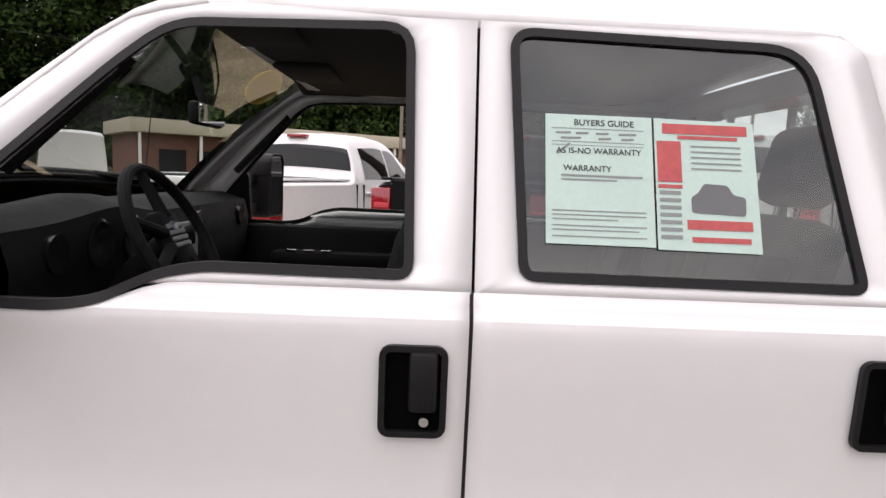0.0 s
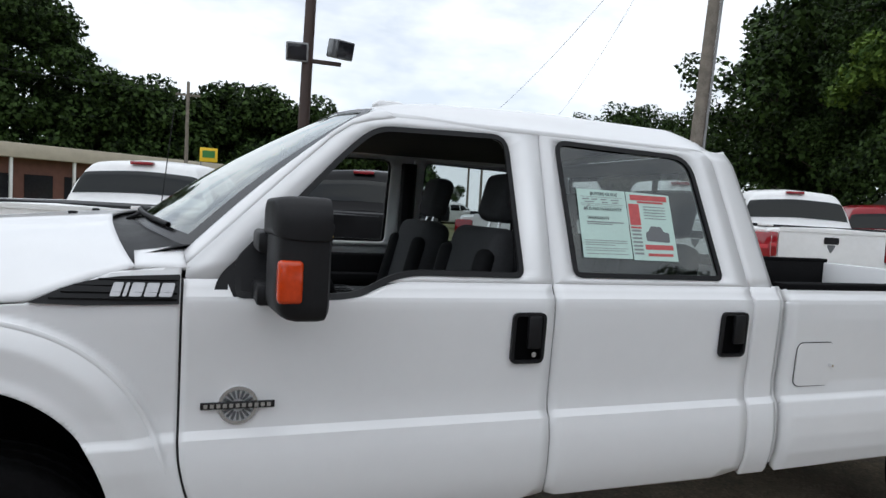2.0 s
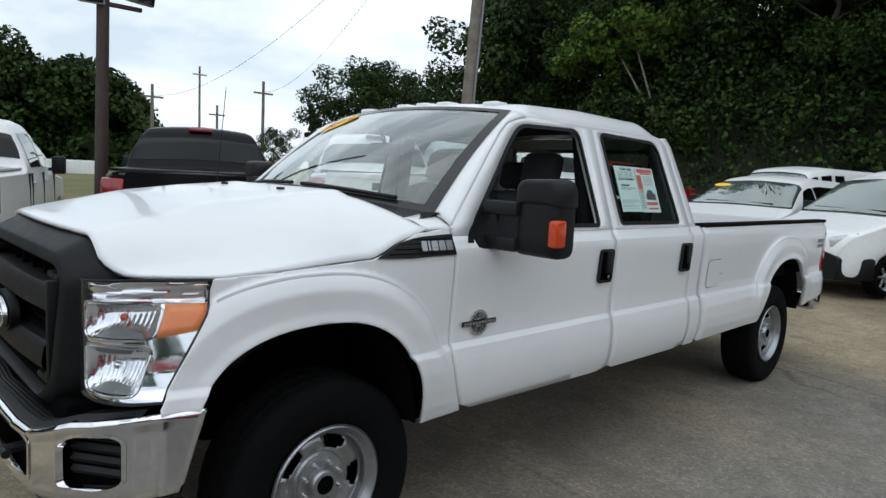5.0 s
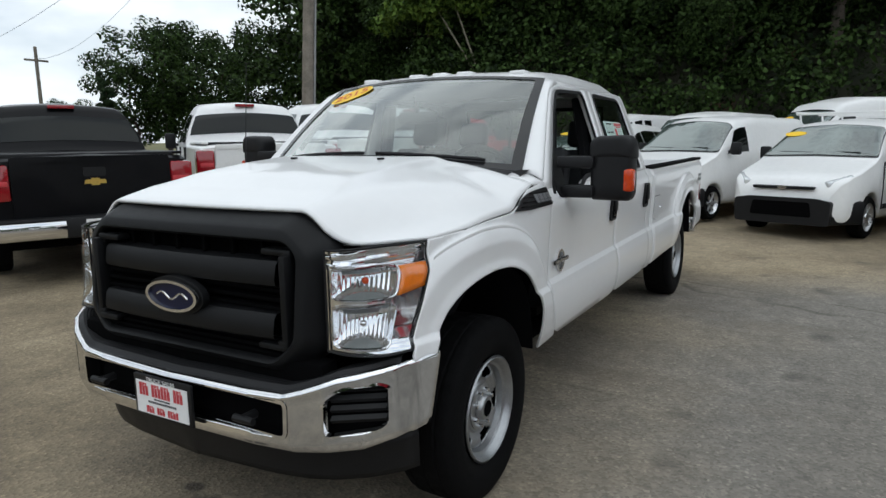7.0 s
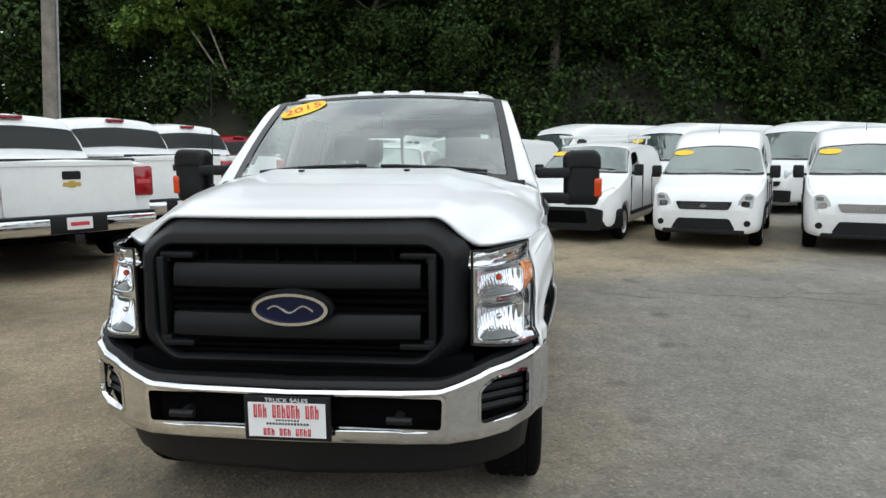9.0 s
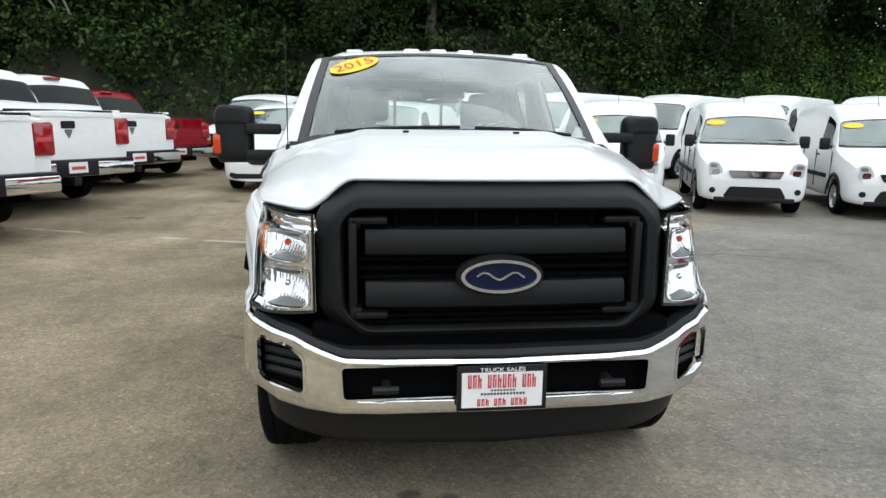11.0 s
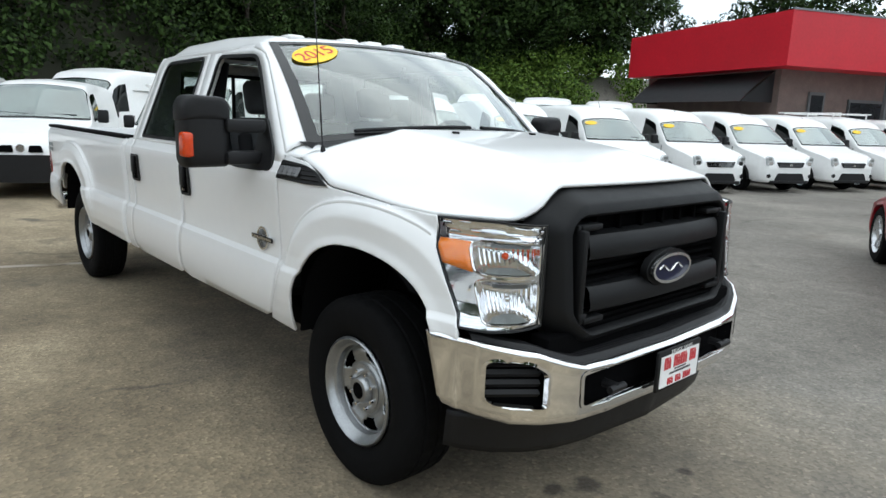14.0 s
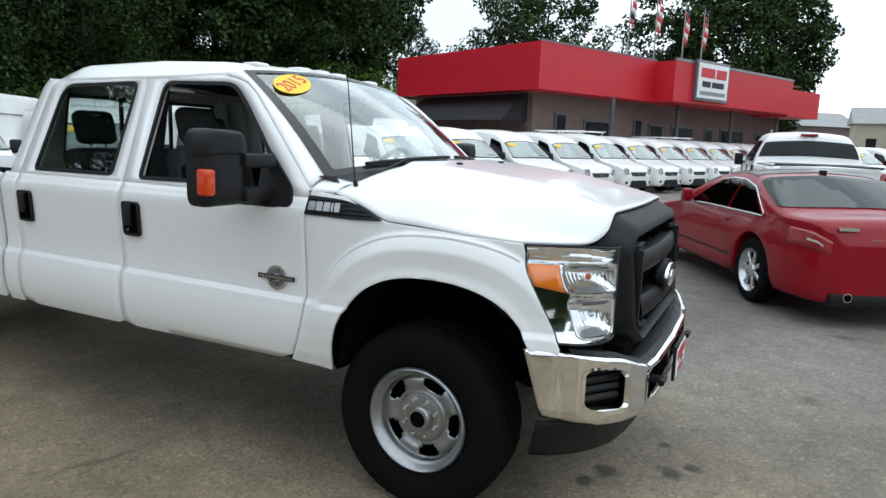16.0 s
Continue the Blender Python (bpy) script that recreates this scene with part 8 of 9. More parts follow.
def showroom():
    """Low dealer building with a broad red fascia, brick walls, an awning and a sign."""
    h = thing("showroom", "low brown brick showroom with a broad red fascia", "building")
    c, a, o = Vector((6.83, -19.96, 0)), Vector((-0.41, -0.912, 0)), Vector((-0.912, 0.41, 0))
    z0, z1, zt = 0.0, 4.0, 5.9

    def p(along, out, z):
        return c + a * along * 0.745 + o * out * 0.69 + Vector((0, 0, z * 0.89))

    def slab(name, u0, u1, w0, w1, za, zb, mat, label="", up=h):
        bm = bmesh.new()
        q = [[bm.verts.new(p(u, w, z)) for u, w in ((u0, w0), (u1, w0), (u1, w1), (u0, w1))] for z in (za, zb)]
        for k in range(4):
            bm.faces.new((q[0][k], q[0][(k + 1) % 4], q[1][(k + 1) % 4], q[1][k]))
        bm.faces.new(q[0])
        bm.faces.new(q[1])
        bmesh.ops.recalc_face_normals(bm, faces=bm.faces)
        return part(name, bm, mat, up, label)

    slab("fascia", 0.0, 9.5, -13.0, 0.0, z1, zt, RED_FASCIA, "red metal fascia")
    slab("fascia", 9.5, 24.0, -13.0, 1.4, z1, zt - 0.05, RED_FASCIA, "red metal fascia")
    slab("fascia", 24.0, 29.0, -13.0, 1.2, z1 - 0.1, zt - 0.45, RED_FASCIA, "red metal fascia")
    slab("roof_deck", 0.2, 28.8, -12.8, -0.2, zt, zt + 0.02, ROOF_GREY)
    for u0, u1, w in ((0, 9.5, 0.02), (9.5, 24.0, 1.42)):
        slab("parapet_cap", u0 - 0.02, u1 + 0.02, w - 0.12, w + 0.02, zt - (0.0 if u0 == 0 else 0.05), zt + 0.07, GREY_PAINT)
    wall = slab("wall", 1.2, 28.6, -12.6, -1.6, 0.0, z1, BRICK_WALL, "brown grey brick wall")
    for u0, u1, za, zb, nm in ((3.0, 3.7, 1.2, 3.1, "window"), (5.4, 7.8, 1.3, 2.9, "window"), (10.0, 10.6, 1.3, 3.1, "window"), (11.6, 12.8, 0.1, 2.9, "door"), (14.0, 16.4, 1.1, 2.9, "window"), (18.0, 18.8, 0.1, 2.9, "door"), (20.0, 23.0, 1.1, 2.9, "window"), (25.0, 26.0, 0.1, 2.8, "door")):
        f = slab(nm + "_frame", u0 - 0.12, u1 + 0.12, -1.62, -1.50, za - 0.1, zb + 0.12, GREY_PAINT)
        slab("pane", u0, u1, -1.50, -1.48, za, zb, SHADE_GLASS, "", f)
    for k in range(4):
        slab("porch_post", 6.0 + 6.4 * k, 6.18 + 6.4 * k, -0.30, -0.12, 0.0, z1, GREY_PAINT)
    # awning on the gable side
    bm = bmesh.new()
    sheet(bm, lambda u, v: p(lerp(1.2, -0.6, v), lerp(-11.5, -2.0, u), lerp(3.95, 2.75, v ** 1.3)), 10, 6)
    part("awning", bm, AWNING, h, "black cloth awning")
    for u in (0.0, 1.0):
        bm = bmesh.new()
        w = lerp(-11.5, -2.0, u)
        f = [bm.verts.new(p(1.2, w, 3.95)), bm.verts.new(p(-0.6, w, 2.75)), bm.verts.new(p(1.2, w, 2.75))]
        bm.faces.new(f)
        part("awning_end", bm, AWNING, h)
    # sign board
    sg = slab("sign", 11.4, 15.0, 1.42, 1.62, 4.15, 6.05, GREY_PAINT, "white roof sign with dark bars")
    slab("sign_face", 11.55, 14.85, 1.62, 1.65, 4.28, 5.92, PAPER_W, "", sg)
    for u0, u1, za, zb, mat in ((11.8, 13.3, 5.25, 5.70, INK_RED), (13.45, 14.6, 5.25, 5.70, INK_RED), (12.0, 12.9, 4.80, 5.08, INK), (13.05, 14.4, 4.80, 5.08, INK), (11.8, 14.6, 4.42, 4.60, INK_GREY)):
        slab("sign_bar", u0, u1, 1.65, 1.665, za, zb, mat, "", sg)
    slab("wall_sign", 27.0, 28.0, -1.5, -1.4, 2.2, 3.2, PAPER_W)
    return h


showroom()


def flag_pole(u, height, lean):
    c, a, o = Vector((6.83, -19.96, 0)), Vector((-0.41, -0.912, 0)), Vector((-0.912, 0.41, 0))
    b = c + a * u * 0.745 + o * (-1.0) + Vector((0, 0, 5.24))
    f = thing("flag_pole", "thin pole with a drooping striped flag on the roof", "flag", None, "flags on the roof")
    f.matrix_world = Matrix.Translation(b)
    bm = bmesh.new()
    rod(bm, (0, 0, 0), (0, 0, height), 0.035, 0.025, 8)
    part("pole", bm, ROOF_GREY, f)
    for k in range(6):
        bm = bmesh.new()
        z0, z1 = height - 0.1 - 1.6 * k / 6, height - 0.1 - 1.6 * (k + 1) / 6
        sheet(bm, lambda s, v: (a * (0.05 + 0.42 * s * (1 - 0.1 * k)) + o * 0.06 * math.sin(5 * s + k) + Vector((0, 0, lerp(z0, z1, v) - 0.28 * s))), 6, 1)
        part("flag_stripe", bm, (BLUE, INK_RED, FLAG_W, INK_RED, FLAG_W, INK_RED)[k] if lean else (BLUE, FLAG_W, INK_RED, FLAG_W, BLUE, INK_RED)[k], f, thick=0.004)
    return f


for fu, fh, fl in ((8.6, 3.3, 0), (11.2, 3.2, 1), (14.2, 3.0, 1), (16.4, 3.0, 1)):
    flag_pole(fu, fh, fl)

lp = thing("light_pole", "brown steel lot light pole with two floodlights", "light pole", Matrix.Translation((2.25, 9.45, 0)))
bm = bmesh.new()
rod(bm, (-0.02, 0, -0.1), (0.18, 0, 11.0), 0.11, 0.085, 14)
part("pole", bm, POLE_BROWN, lp)
bm = bmesh.new()
box(bm, (-0.25, -0.04, 4.11), (0.68, 0.04, 4.18), 0.01)
part("cross_arm", bm, POLE_BROWN, lp)
for fx, fz, turn, mat in ((0.66, 4.42, 25, GREY_PAINT), (-0.13, 4.28, -10, ROOF_GREY)):
    bm = bmesh.new()
    m = Matrix.Translation((fx, 0, fz)) @ Matrix.Rotation(radians(turn), 4, "Z") @ Matrix.Rotation(radians(12), 4, "X")
    box(bm, (-0.20, -0.16, -0.17), (0.20, 0.16, 0.17), 0.03, m)
    fl = part("floodlight", bm, mat, lp, "box floodlight")
    bm = bmesh.new()
    box(bm, (-0.17, -0.168, -0.14), (0.17, -0.155, 0.14), 0.004, m)
    part("lens", bm, SHADE_GLASS, fl)

up = thing("utility_pole", "weathered grey wooden utility pole", "utility pole", Matrix.Translation((12.3, 10.9, ground_z(12.3, 10.9))))
bm = bmesh.new()
rod(bm, (0, 0, -0.3), (0.0, -1.1, 15.0), 0.17, 0.12, 16)
part("pole", bm, POLE_WOOD, up)
bm = bmesh.new()
rod(bm, (0.14, -0.16, 0), (0.12, -0.80, 9.0), 0.032, 0.032, 8)
part("conduit", bm, ROOF_GREY, up)
bm = bmesh.new()
box(bm, (-1.0, -1.02, 11.3), (1.0, -0.90, 11.42), 0.01)
part("cross_arm", bm, POLE_WOOD, up)


def far_pole(angle, dist, height):
    e = Vector((0.0, -2.9, 0))
    b = e + dist * Vector((math.cos(radians(angle)), math.sin(radians(angle)), 0))
    f = thing("far_utility_pole", "far thin wooden utility pole", "utility pole", Matrix.Translation(b), "far utility poles")
    bm = bmesh.new()
    rod(bm, (0, 0, -0.5), (0, 0, height), 0.17, 0.12, 10)
    part("pole", bm, POLE_WOOD, f)
    bm = bmesh.new()
    box(bm, (-0.9, -0.06, height - 1.1), (0.9, 0.06, height - 0.95), 0.01)
    part("cross_arm", bm, POLE_WOOD, f)
    return b + Vector((0, 0, height - 0.9))


tops = [far_pole(90.8, 55, 10.3), far_pole(71.4, 60, 7.85), far_pole(67.5, 90, 13.7), far_pole(62.9, 60, 8.9), far_pole(66.3, 75, 7.8)]


def wire(a, b, sag):
    a, b = Vector(a), Vector(b)
    w = thing("overhead_wire", "thin black overhead cable strung between poles", "cable", None, "overhead wires")
    bm = bmesh.new()
    pts = [a.lerp(b, k / 14) - Vector((0, 0, sag * 4 * (k / 14) * (1 - k / 14))) for k in range(15)]
    sheet(bm, lambda u, v: pts[int(round(u * 14))] + Vector((0.008 * math.cos(2 * math.pi * v), 0.008 * math.cos(2 * math.pi * v), 0.011 * math.sin(2 * math.pi * v))), 14, 5)
    part("cable", bm, INK, w)


wire((12.3, 10.0, 11.6), tops[3], 2.0)
wire((12.3, 10.0, 10.8), tops[1], 2.0)
wire(tops[0], (-45, 40, 12), 1.0)
wire((12.3, 10.0, 11.0), (2.25, 9.45, 10.4), 0.5)
wire((26, -60, 12.5), (-8, -75, 11), 1.5)
wire((26, -60, 11.5), (-8, -75, 10), 1.5)


def strip_mall():
    s = thing("strip_building", "long low beige roadside building with a flat roof", "building", Matrix.Translation((9.2, 64, -0.2)) @ Matrix.Rotation(radians(35), 4, "Z"))
    bm = bmesh.new()
    box(bm, (-34, 0.9, 0), (-0.6, 10, 4.0), 0.0)
    part("wall", bm, material("dark_red_brick", (0.16, 0.075, 0.055), 0.9, spread=0.2, scale=2), s)
    bm = bmesh.new()
    box(bm, (-34.6, 0, 3.7), (0, 10.5, 4.7), 0.03)
    part("fascia", bm, BEIGE, s)
    for k in range(12):
        bm = bmesh.new()
        box(bm, (-32.5 + 2.7 * k, 0.84, 0.6), (-30.6 + 2.7 * k, 0.92, 2.6), 0.0)
        part("window", bm, SHADE_GLASS, s)
    for k in range(9):
        bm = bmesh.new()
        box(bm, (-34 + 4.2 * k, 0.15, 0), (-33.82 + 4.2 * k, 0.33, 3.7), 0.0)
        part("post", bm, WHITE_B, s)
    return s


strip_mall()
sb = thing("roadside_sign", "small yellow and green sign on a post", "sign", Matrix.Translation((0.85, 47, 0)))
bm = bmesh.new()
rod(bm, (-0.5, 0, 0), (-0.5, 0, 4.1), 0.06, 0.06, 8)
part("post", bm, ROOF_GREY, sb)
bm = bmesh.new()
box(bm, (-0.6, -0.08, 4.0), (0.6, 0.08, 5.0), 0.02)
part("board", bm, YELLOW, sb)
bm = bmesh.new()
box(bm, (-0.42, -0.10, 4.3), (0.42, -0.08, 4.8), 0.0)
part("board_bar", bm, material("green_print", (0.05, 0.22, 0.05), 0.6), sb)
for k, (bx, by) in enumerate(((13.5, 60), (17.0, 60.5))):
    ct = thing("storage_container", "white ribbed storage container across the road", "container", Matrix.Translation((bx - 2, by, -1.2)) @ Matrix.Rotation(radians(-22), 4, "Z"), "white storage containers")
    bm = bmesh.new()
    box(bm, (-1.6, 0, 0), (1.6, 2.4, 2.5), 0.03)
    part("shell", bm, WHITE_B, ct)
    for i in range(9):
        bm = bmesh.new()
        box(bm, (-1.5 + 0.36 * i, -0.05, 0.1), (-1.36 + 0.36 * i, 0.0, 2.4), 0.0)
        part("rib", bm, WHITE_B, ct)
for k, (bx, by) in enumerate(((7.2, 40.0), (7.9, 40.4), (8.5, 40.0))):
    ct = thing("road_barrel", "orange and white roadworks barrel", "barrel", Matrix.Translation((bx, by, 0)), "roadworks barrels")
    bm = bmesh.new()
    for i in range(4):
        rod(bm, (0, 0, 0.25 * i), (0, 0, 0.25 * i + 0.25), 0.28 - 0.015 * i, 0.27 - 0.015 * i, 14)
    part("barrel_body", bm, ORANGE if k != 1 else WHITE_B, ct)

# a few vehicles farther off
copy_thing(silver_cab, tail_at(-2.04, -10.06, -82, 6.0))
copy_thing(hv, parked(-12.5, 24.0, 120))
copy_thing(silver_cab, tail_at(15.5, 44.0, 10, 6.0))
for fx, fy, fh in ((-4.5, -30, 150), (-6.0, -33, 150), (-7.5, -36, 150)):
    copy_thing(plain, parked(fx, fy, fh))

# houses on the far hill
for k, (hx, hy, hw, mat) in enumerate(((-14, -98, 10, BEIGE), (-24, -92, 9, WHITE_B), (-4, -110, 11, BRICK_WALL))):
    hs = thing("far_house", "far pale house with a pitched roof", "house", Matrix.Translation((hx, hy, 1.5)) @ Matrix.Rotation(radians(20 * k), 4, "Z"), "far houses")
    bm = bmesh.new()
    box(bm, (-hw / 2, -4, -1.5), (hw / 2, 4, 4.0), 0.0)
    part("wall", bm, mat, hs)
    bm = bmesh.new()
    v6 = [bm.verts.new(q) for q in ((-hw / 2 - 0.4, -4.4, 4.0), (hw / 2 + 0.4, -4.4, 4.0), (hw / 2 + 0.4, 4.4, 4.0), (-hw / 2 - 0.4, 4.4, 4.0), (-hw / 2 - 0.4, 0, 6.2), (hw / 2 + 0.4, 0, 6.2))]
    for f in ((0, 1, 5, 4), (2, 3, 4, 5), (0, 4, 3), (1, 2, 5), (0, 3, 2, 1)):
        bm.faces.new([v6[i] for i in f])
    part("roof", bm, ROOF_GREY, hs)
    for i in range(4):
        bm = bmesh.new()
        box(bm, (-hw / 2 + 0.8 + i * hw / 4.4, 4.0, 0.6), (-hw / 2 + 1.9 + i * hw / 4.4, 4.05, 2.2), 0.0)
        part("window", bm, SHADE_GLASS, hs)

# ---- trees and undergrowth ----
def leaf_material(name, dark, light):
    m = bpy.data.materials.new(name)
    m.use_nodes = True
    nt = m.node_tree
    b = nt.nodes["Principled BSDF"]
    b.inputs["Roughness"].default_value = 0.6
    b.inputs["Specular IOR Level"].default_value = 0.1
    geo = nt.nodes.new("ShaderNodeNewGeometry")
    tc = nt.nodes.new("ShaderNodeTexCoord")
    ns = nt.nodes.new("ShaderNodeTexNoise")
    ns.inputs["Scale"].default_value = 0.9
    nt.links.new(tc.outputs["Object"], ns.inputs["Vector"])
    mx = nt.nodes.new("ShaderNodeMath")
    mx.operation = "MULTIPLY_ADD"
    mx.inputs[1].default_value = 0.6
    nt.links.new(geo.outputs["Random Per Island"], mx.inputs[0])
    nt.links.new(ns.outputs["Fac"], mx.inputs[2])
    r = nt.nodes.new("ShaderNodeValToRGB")
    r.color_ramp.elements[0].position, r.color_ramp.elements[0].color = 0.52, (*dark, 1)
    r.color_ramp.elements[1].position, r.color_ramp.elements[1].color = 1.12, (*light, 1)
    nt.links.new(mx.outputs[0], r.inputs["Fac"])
    nt.links.new(r.outputs["Color"], b.inputs["Base Color"])
    return m


# darker than real leaves: the dense canopy's shade is put into the green
LEAF = leaf_material("shade_darkened_leaves", (0.005, 0.011, 0.003), (0.046, 0.080, 0.020))
LEAF_LIGHT = leaf_material("vine_leaves", (0.035, 0.070, 0.013), (0.13, 0.20, 0.035))
LEAF_PINE = leaf_material("pine_needles", (0.012, 0.026, 0.012), (0.04, 0.065, 0.028))
BARK = material("grey_brown_bark", (0.075, 0.06, 0.048), 0.95, spread=0.35, scale=5, bump=0.7, bump_scale=14, dist=0.02)


def leaves(rng, centres, radii, count, size, flat=0.55):
    """Small folded leaf sprays scattered through soft clumps: vertices and faces."""
    centres, radii = np.array(centres), np.array(radii)
    pick = rng.choice(len(centres), count, p=radii ** 2 / (radii ** 2).sum())
    d = rng.normal(size=(count, 3))
    d /= np.linalg.norm(d, axis=1)[:, None]
    rad = radii[pick] * rng.uniform(0.25, 1.0, count) ** 0.45
    pos = centres[pick] + d * rad[:, None] * np.array([1.0, 1.0, flat + 0.2])
    n = d * 0.6 + rng.normal(size=(count, 3)) * 0.55 + np.array([0, 0, 0.35])
    n /= np.linalg.norm(n, axis=1)[:, None]
    t = np.cross(n, rng.normal(size=(count, 3)))
    t /= np.linalg.norm(t, axis=1)[:, None]
    b = np.cross(n, t)
    s = size * rng.uniform(0.55, 1.35, count)[:, None]
    quad = np.stack([pos - t * s * 0.5, pos + b * s * 0.32 - n * s * 0.10, pos + t * s * 0.55, pos - b * s * 0.32 - n * s * 0.10], 1).reshape(-1, 3)
    return quad


def leaf_mesh(name, quads, mat):
    me = bpy.data.meshes.new(name)
    k = len(quads) // 4
    me.vertices.add(len(quads))
    me.vertices.foreach_set("co", np.asarray(quads, np.float32).ravel())
    me.loops.add(len(quads))
    me.loops.foreach_set("vertex_index", np.arange(len(quads), dtype=np.int32))
    me.polygons.add(k)
    me.polygons.foreach_set("loop_start", np.arange(0, len(quads), 4, dtype=np.int32))
    me.update(calc_edges=True)
    me.materials.append(mat)
    return me


def tree(seed, height, spread, count, leaf, mat=LEAF, trunk_share=0.3, pine=False):
    """A tapered trunk with limbs and a broken crown of leaf clumps."""
    rng = np.random.default_rng(seed)
    t = thing("tree", "tall dark green leafy tree at the edge of the lot", "tree", None, "trees of the wood")
    bm = bmesh.new()
    pts = [Vector((0, 0, -0.4))]
    for k in range(1, 7):
        pts.append(Vector((rng.normal() * 0.12 * k ** 0.5, rng.normal() * 0.12 * k ** 0.5, height * 0.86 * k / 6)))
    r0 = 0.022 * height
    for k in range(6):
        rod(bm, pts[k], pts[k + 1], r0 * (1 - k / 7), r0 * (1 - (k + 1) / 7), 8, False)
    cs, rs = [], []
    limbs = 22 if pine else 17
    for k in range(limbs):
        f = lerp(trunk_share, 0.98, (k + rng.uniform()) / limbs)
        i = min(5, int(f * 6))
        base = pts[i].lerp(pts[i + 1], f * 6 - i)
        a = k * 2.4 + rng.uniform(-0.5, 0.5)
        reach = spread * (math.sin(math.pi * min(1.0, 0.25 + 0.75 * (1 - f) / (1 - trunk_share))) ** 0.7 if not pine else (1.05 - f) * 1.2) * rng.uniform(0.6, 1.1)
        tip = base + Vector((math.cos(a) * reach, math.sin(a) * reach, reach * rng.uniform(0.1, 0.55) * (0.3 if pine else 1)))
        mid = base.lerp(tip, 0.55) + Vector((0, 0, 0.08 * reach))
        rr = r0 * 0.38 * (1 - 0.6 * f)
        rod(bm, base, mid, rr, rr * 0.6, 6, False)
        rod(bm, mid, tip, rr * 0.6, rr * 0.2, 6, False)
        for q, s in ((tip, 0.34), (mid, 0.30), (base.lerp(tip, 0.8), 0.26)):
            cs.append(tuple(q + Vector(rng.normal(size=3) * 0.15 * reach)))
            rs.append(max(0.5, spread * s * rng.uniform(0.7, 1.25) * (0.6 if pine else 1)))
    cs.append(tuple(pts[-1] + Vector((0, 0, 0.3))))
    rs.append(spread * (0.2 if pine else 0.35))
    part("trunk", bm, BARK, t, "grey brown trunk with limbs")
    me = leaf_mesh("crown", leaves(rng, cs, rs, count, leaf), mat)
    cr = new("crown", me)
    cr.parent = t
    return t


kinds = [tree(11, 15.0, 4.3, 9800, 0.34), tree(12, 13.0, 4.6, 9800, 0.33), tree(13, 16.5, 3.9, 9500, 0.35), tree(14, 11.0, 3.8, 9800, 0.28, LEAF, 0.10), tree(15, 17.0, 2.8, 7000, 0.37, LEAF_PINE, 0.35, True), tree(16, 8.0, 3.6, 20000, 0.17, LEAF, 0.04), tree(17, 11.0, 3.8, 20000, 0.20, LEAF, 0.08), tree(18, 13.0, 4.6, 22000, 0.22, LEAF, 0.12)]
spots = []
rng = np.random.default_rng(5)
# the wood behind the lot: an edge row and three rows behind it
CLAY = ((-7.6, 0.6), (2.2, 0.4))  # bare stretches of the bank: middle and half width
edge_line = [(26.0, 17.5), (24.5, 12.0), (23.5, 6.0), (24.0, 0.0), (25.0, -8.0), (27.0, -16.0), (30.0, -24.0), (33.0, -33.0)]


def along(line, t):
    k = t * (len(line) - 1)
    i = min(len(line) - 2, int(k))
    return lerp(line[i][0], line[i + 1][0], k - i), lerp(line[i][1], line[i + 1][1], k - i)


for row, (n, back, sc) in enumerate(((17, 0.0, 0.9), (12, 5.0, 1.0))):
    for k in range(n):
        f = (k + 0.5 * (row % 2)) / (n - 0.5)
        x, y = along(edge_line, f)
        x, y = x + back + rng.uniform(-1.2, 1.2), y + rng.uniform(-1.2, 1.2)
        kind = int(rng.integers(0, 4)) if row else (5, 6, 5, 7, 6)[k % 5]
        if y < -12:
            continue
        if row == 0 and any(abs(y - c) < w for c, w in CLAY):
            x += 4.0
        spots.append((kind, x, y, sc * rng.uniform(0.88, 1.12)))


def seen_from(x, y, angle, dist):
    return x + dist * math.cos(radians(angle)), y + dist * math.sin(radians(angle))


# trees by the roadside, past the lot's far corner, and behind the showroom: compass angle, distance, kind, scale
for a, d, kind, sc in ((61, 52, 3, 0.42), (58, 54, 4, 0.44), (56, 58, 3, 0.80), (53.5, 56, 1, 0.80), (51.5, 60, 3, 1.0), (49.5, 52, 0, 0.64), (47.5, 46, 3, 0.82), (46, 40, 3, 0.62), (41.8, 37, 1, 0.8), (40.4, 41, 2, 0.75), (68, 80, 3, 0.42), (71, 85, 3, 0.45), (74, 88, 1, 0.35)):
    spots.append((kind, *seen_from(-1.0, -2.7, a, d), sc))
spots += [(1, 29.5, 22.0, 1.05), (0, 33.0, 25.0, 1.05), (3, 28.0, 19.5, 1.1), (2, 37.0, 29.0, 1.1)]
spots += [(6, 28.5, -13.4, 0.95), (7, 31.5, -15.5, 1.0), (5, 29.0, -18.0, 1.1)]
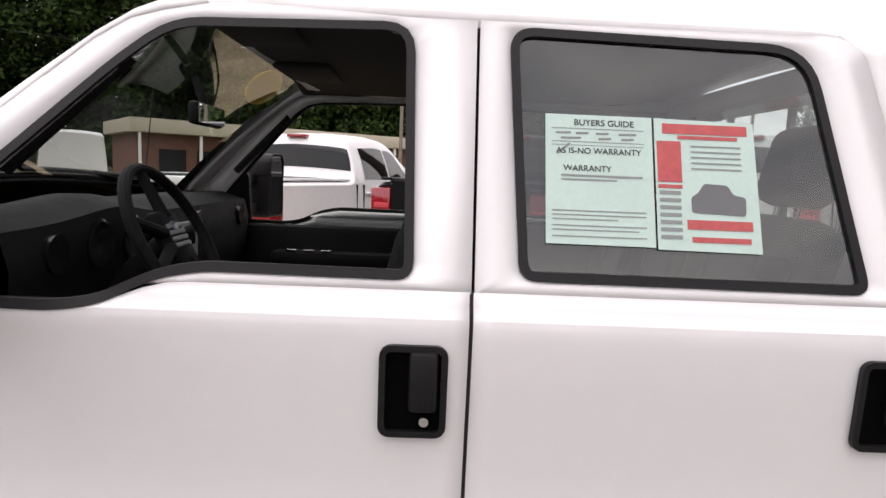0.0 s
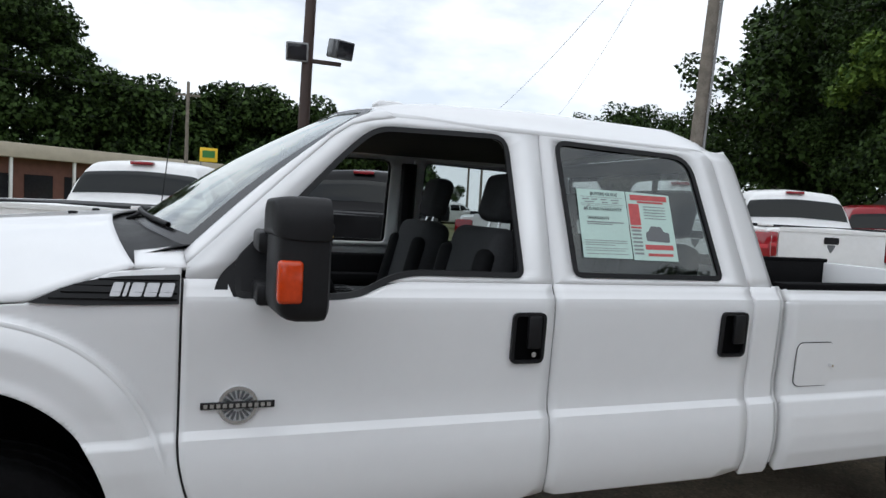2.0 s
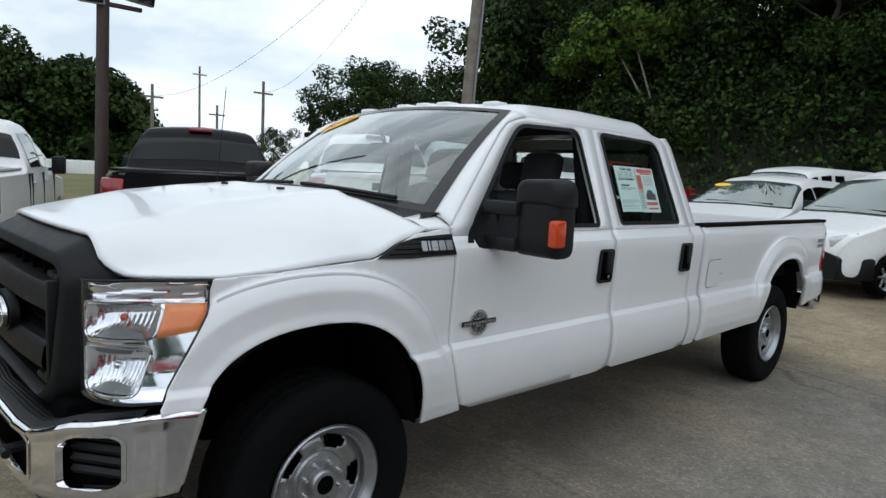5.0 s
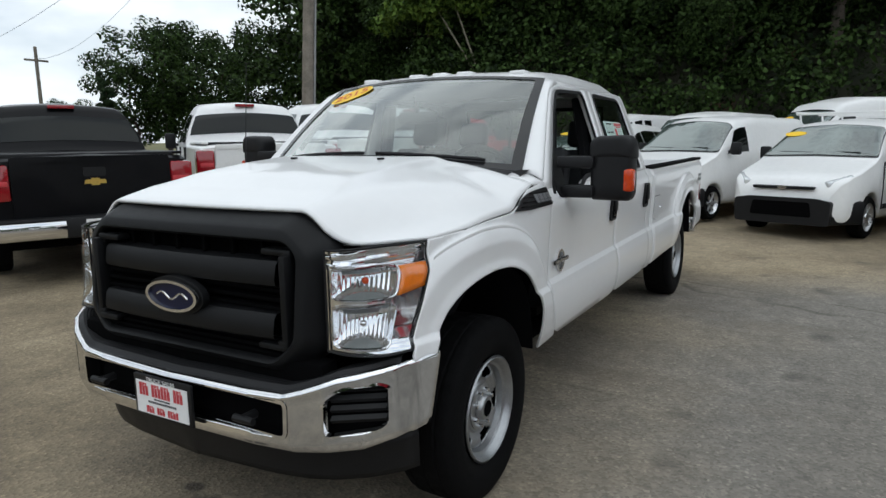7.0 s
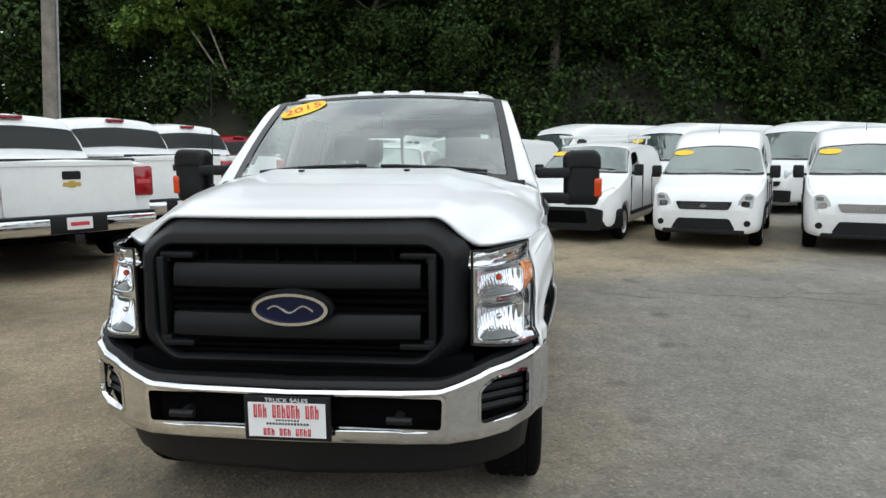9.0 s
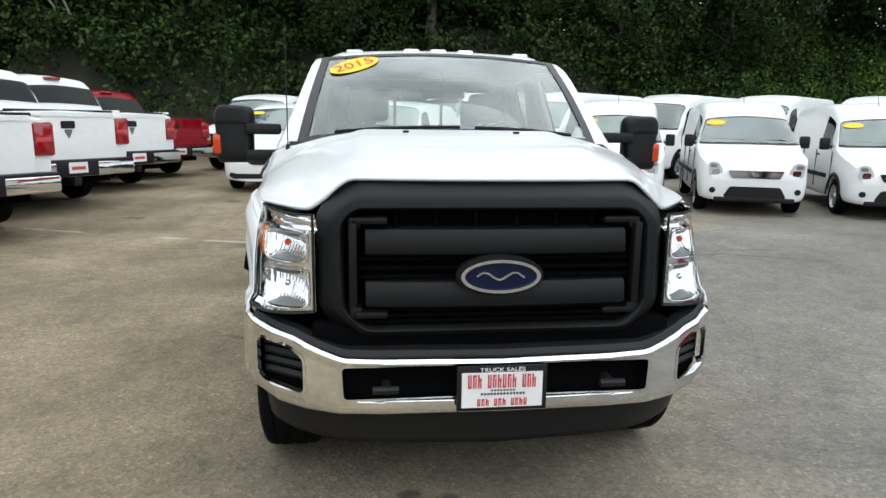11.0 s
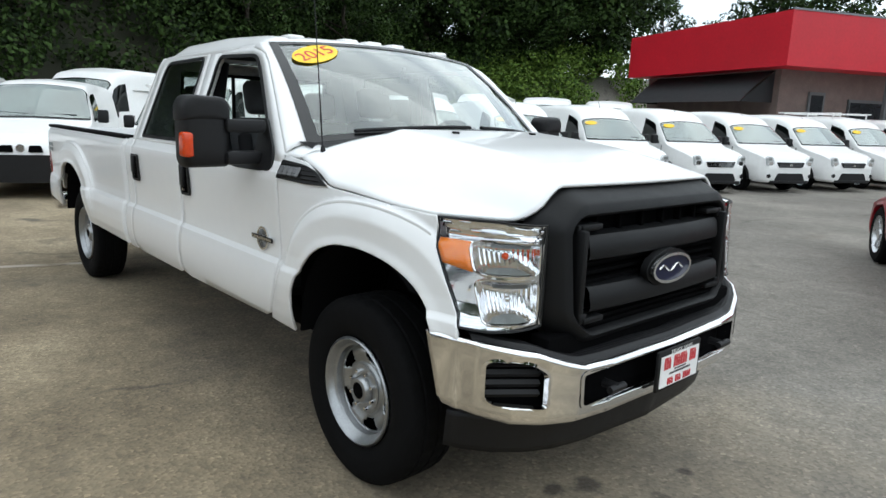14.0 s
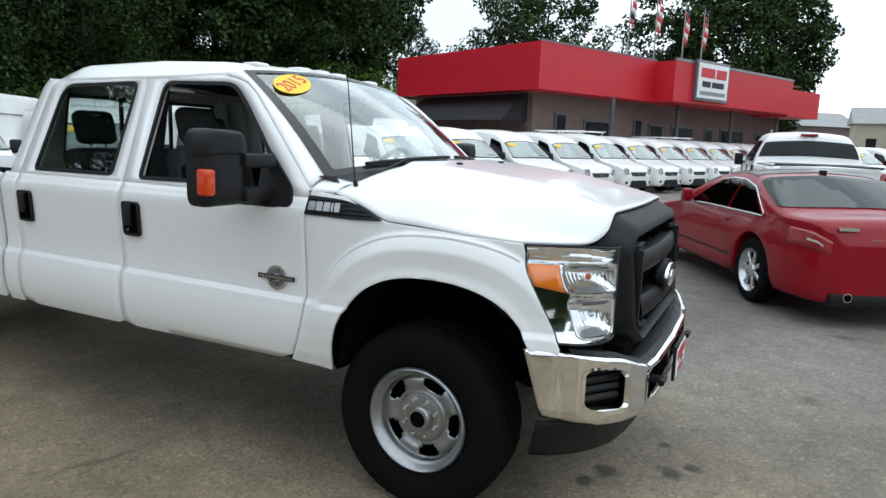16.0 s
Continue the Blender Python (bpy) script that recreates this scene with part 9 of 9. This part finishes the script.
for a, d, kind, sc in ((-46.5, 45, 5, 0.95), (-48.5, 47, 5, 1.1), (-50.5, 46, 5, 1.0), (-52.5, 47, 5, 0.9), (-41, 46, 1, 0.95), (-44, 50, 0, 1.05), (-46, 44, 3, 1.1), (-48.5, 52, 2, 1.0), (-51, 46, 1, 1.0), (-53.5, 52, 0, 1.0), (-55.5, 47, 3, 1.15), (-57, 54, 1, 0.95), (-60, 70, 3, 0.9), (-68, 74, 1, 1.0), (-71, 76, 0, 1.06), (-74, 74, 1, 1.02),
                       (-80, 70, 1, 1.02), (-82, 66, 0, 1.12), (-85.5, 66, 2, 1.08), (-88, 68, 0, 1.1), (-89.8, 74, 2, 1.12), (-106, 95, 3, 0.7), (-109, 100, 1, 0.5)):
    spots.append((kind, *seen_from(-1.2, 3.1, a, d), sc))
used = set()
for kind, x, y, sc in spots:
    m = Matrix.Translation((x, y, ground_z(x, y) - 0.2)) @ Matrix.Rotation(float(rng.uniform(0, 6.28)), 4, "Z") @ Matrix.Scale(sc, 4)
    if kind not in used:
        used.add(kind)
        kinds[kind].matrix_world = m
        if sc < 1.3:
            kinds[kind].scale = (sc, sc, sc)
    else:
        ob = copy_thing(kinds[kind], m)
        ob.matrix_world = m

# undergrowth and vines on the bank
rng = np.random.default_rng(21)
cs, rs = [], []
for k in range(1150):
    x, y = along(edge_line, rng.uniform(0, 1))
    x += rng.uniform(-3.2, 6.5)
    if y > 14:
        x += 2.0
    if any(abs(y - c) < w for c, w in CLAY) and 2.4 < ground_z(x, y) < 4.6:
        continue
    cs.append((x, y, ground_z(x, y) + rng.uniform(0.0, 2.2)))
    rs.append(rng.uniform(0.5, 1.3))
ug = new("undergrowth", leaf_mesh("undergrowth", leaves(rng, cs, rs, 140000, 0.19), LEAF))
tagged(ug, "dark green undergrowth covering the bank below the trees", "bushes", kind="stuff")
cs, rs = [], []
for k in range(420):
    a, d = radians(rng.uniform(-57, -32)), rng.uniform(30, 47)
    x, y = -2.5 + d * math.cos(a), 1.5 + d * math.sin(a)
    if x < 20.5:
        continue
    cs.append((x, y, ground_z(x, y) + rng.uniform(0.0, 1.5)))
    rs.append(rng.uniform(0.5, 1.2))
vn = new("vines", leaf_mesh("vines", leaves(rng, cs, rs, 60000, 0.19), LEAF_LIGHT))
tagged(vn, "bright green vines and brush over the slope", "bushes", kind="stuff")
# the deep of the wood
cs, rs = [], []
for k in range(520):
    x, y = along(edge_line, rng.uniform(0.05, 1.0))
    x += rng.uniform(11.0, 20.0)
    cs.append((x, y - 0.4 * (x - 30), ground_z(x, y) + rng.uniform(0.0, 13.0)))
    rs.append(rng.uniform(1.3, 2.4))
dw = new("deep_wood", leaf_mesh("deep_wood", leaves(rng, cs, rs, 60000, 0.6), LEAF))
tagged(dw, "dark green depth of the wood behind the edge trees", "woods", kind="stuff")
# far woods across the road
cs, rs = [], []
for k in range(1700):
    a, d = radians(rng.uniform(70.5, 128)), rng.uniform(94, 120)
    top = interp(math.degrees(a), [70.5, 72, 74, 77, 79, 81, 88, 91, 94, 97, 99.4, 101.5, 104, 107, 112, 128], [5, 11, 14, 14.2, 13.5, 16, 17, 15.6, 15.8, 17, 22, 28.5, 28, 24.5, 28.5, 29])
    cs.append((d * math.cos(a), d * math.sin(a), rng.uniform(0.5, top)))
    rs.append(rng.uniform(1.6, 3.2))
fw = new("far_woods", leaf_mesh("far_woods", leaves(rng, cs, rs, 380000, 0.72), LEAF))
tagged(fw, "far dark green woods across the road", "woods", kind="stuff")
# trees added on the unseen side to darken low reflections in paint and glass
cs, rs = [], []
for k in range(420):
    a, d = radians(rng.uniform(128, 252)), rng.uniform(60, 90)
    cs.append((d * math.cos(a), d * math.sin(a), rng.uniform(0.5, 9.0)))
    rs.append(rng.uniform(1.6, 3.0))
tl = new("unseen_tree_ring", leaf_mesh("unseen_tree_ring", leaves(rng, cs, rs, 16000, 1.5), LEAF))
tagged(tl, "unseen green tree ring added to darken reflections near the horizon", "woods", kind="stuff")

# a leaning sapling with two thin pale trunks at the wood's edge
SAPLING_BARK = material("pale_sapling_bark", (0.22, 0.20, 0.15), 0.9, spread=0.3, scale=6)
sx0, sy0 = 22.6, 10.2
sap = thing("leaning_sapling", "leaning sapling with thin pale trunks and light green leaves", "tree", Matrix.Translation((sx0, sy0, ground_z(sx0, sy0) - 0.1)))
for tip in ((-0.4, 2.0, 3.3), (-0.3, 1.2, 3.5)):
    bm = bmesh.new()
    rod(bm, (0.0, 0.0, 0.0), tip, 0.055, 0.03, 8)
    part("trunk", bm, SAPLING_BARK, sap, "thin pale leaning trunk")
rng = np.random.default_rng(33)
cs = [(-0.4 + rng.normal() * 0.9, 1.9 + rng.normal() * 1.4, 3.5 + rng.normal() * 0.5) for k in range(34)]
crown = new("crown", leaf_mesh("crown", leaves(rng, cs, [rng.uniform(0.35, 0.8) for k in range(34)], 7000, 0.2), LEAF_LIGHT))
crown.parent = sap
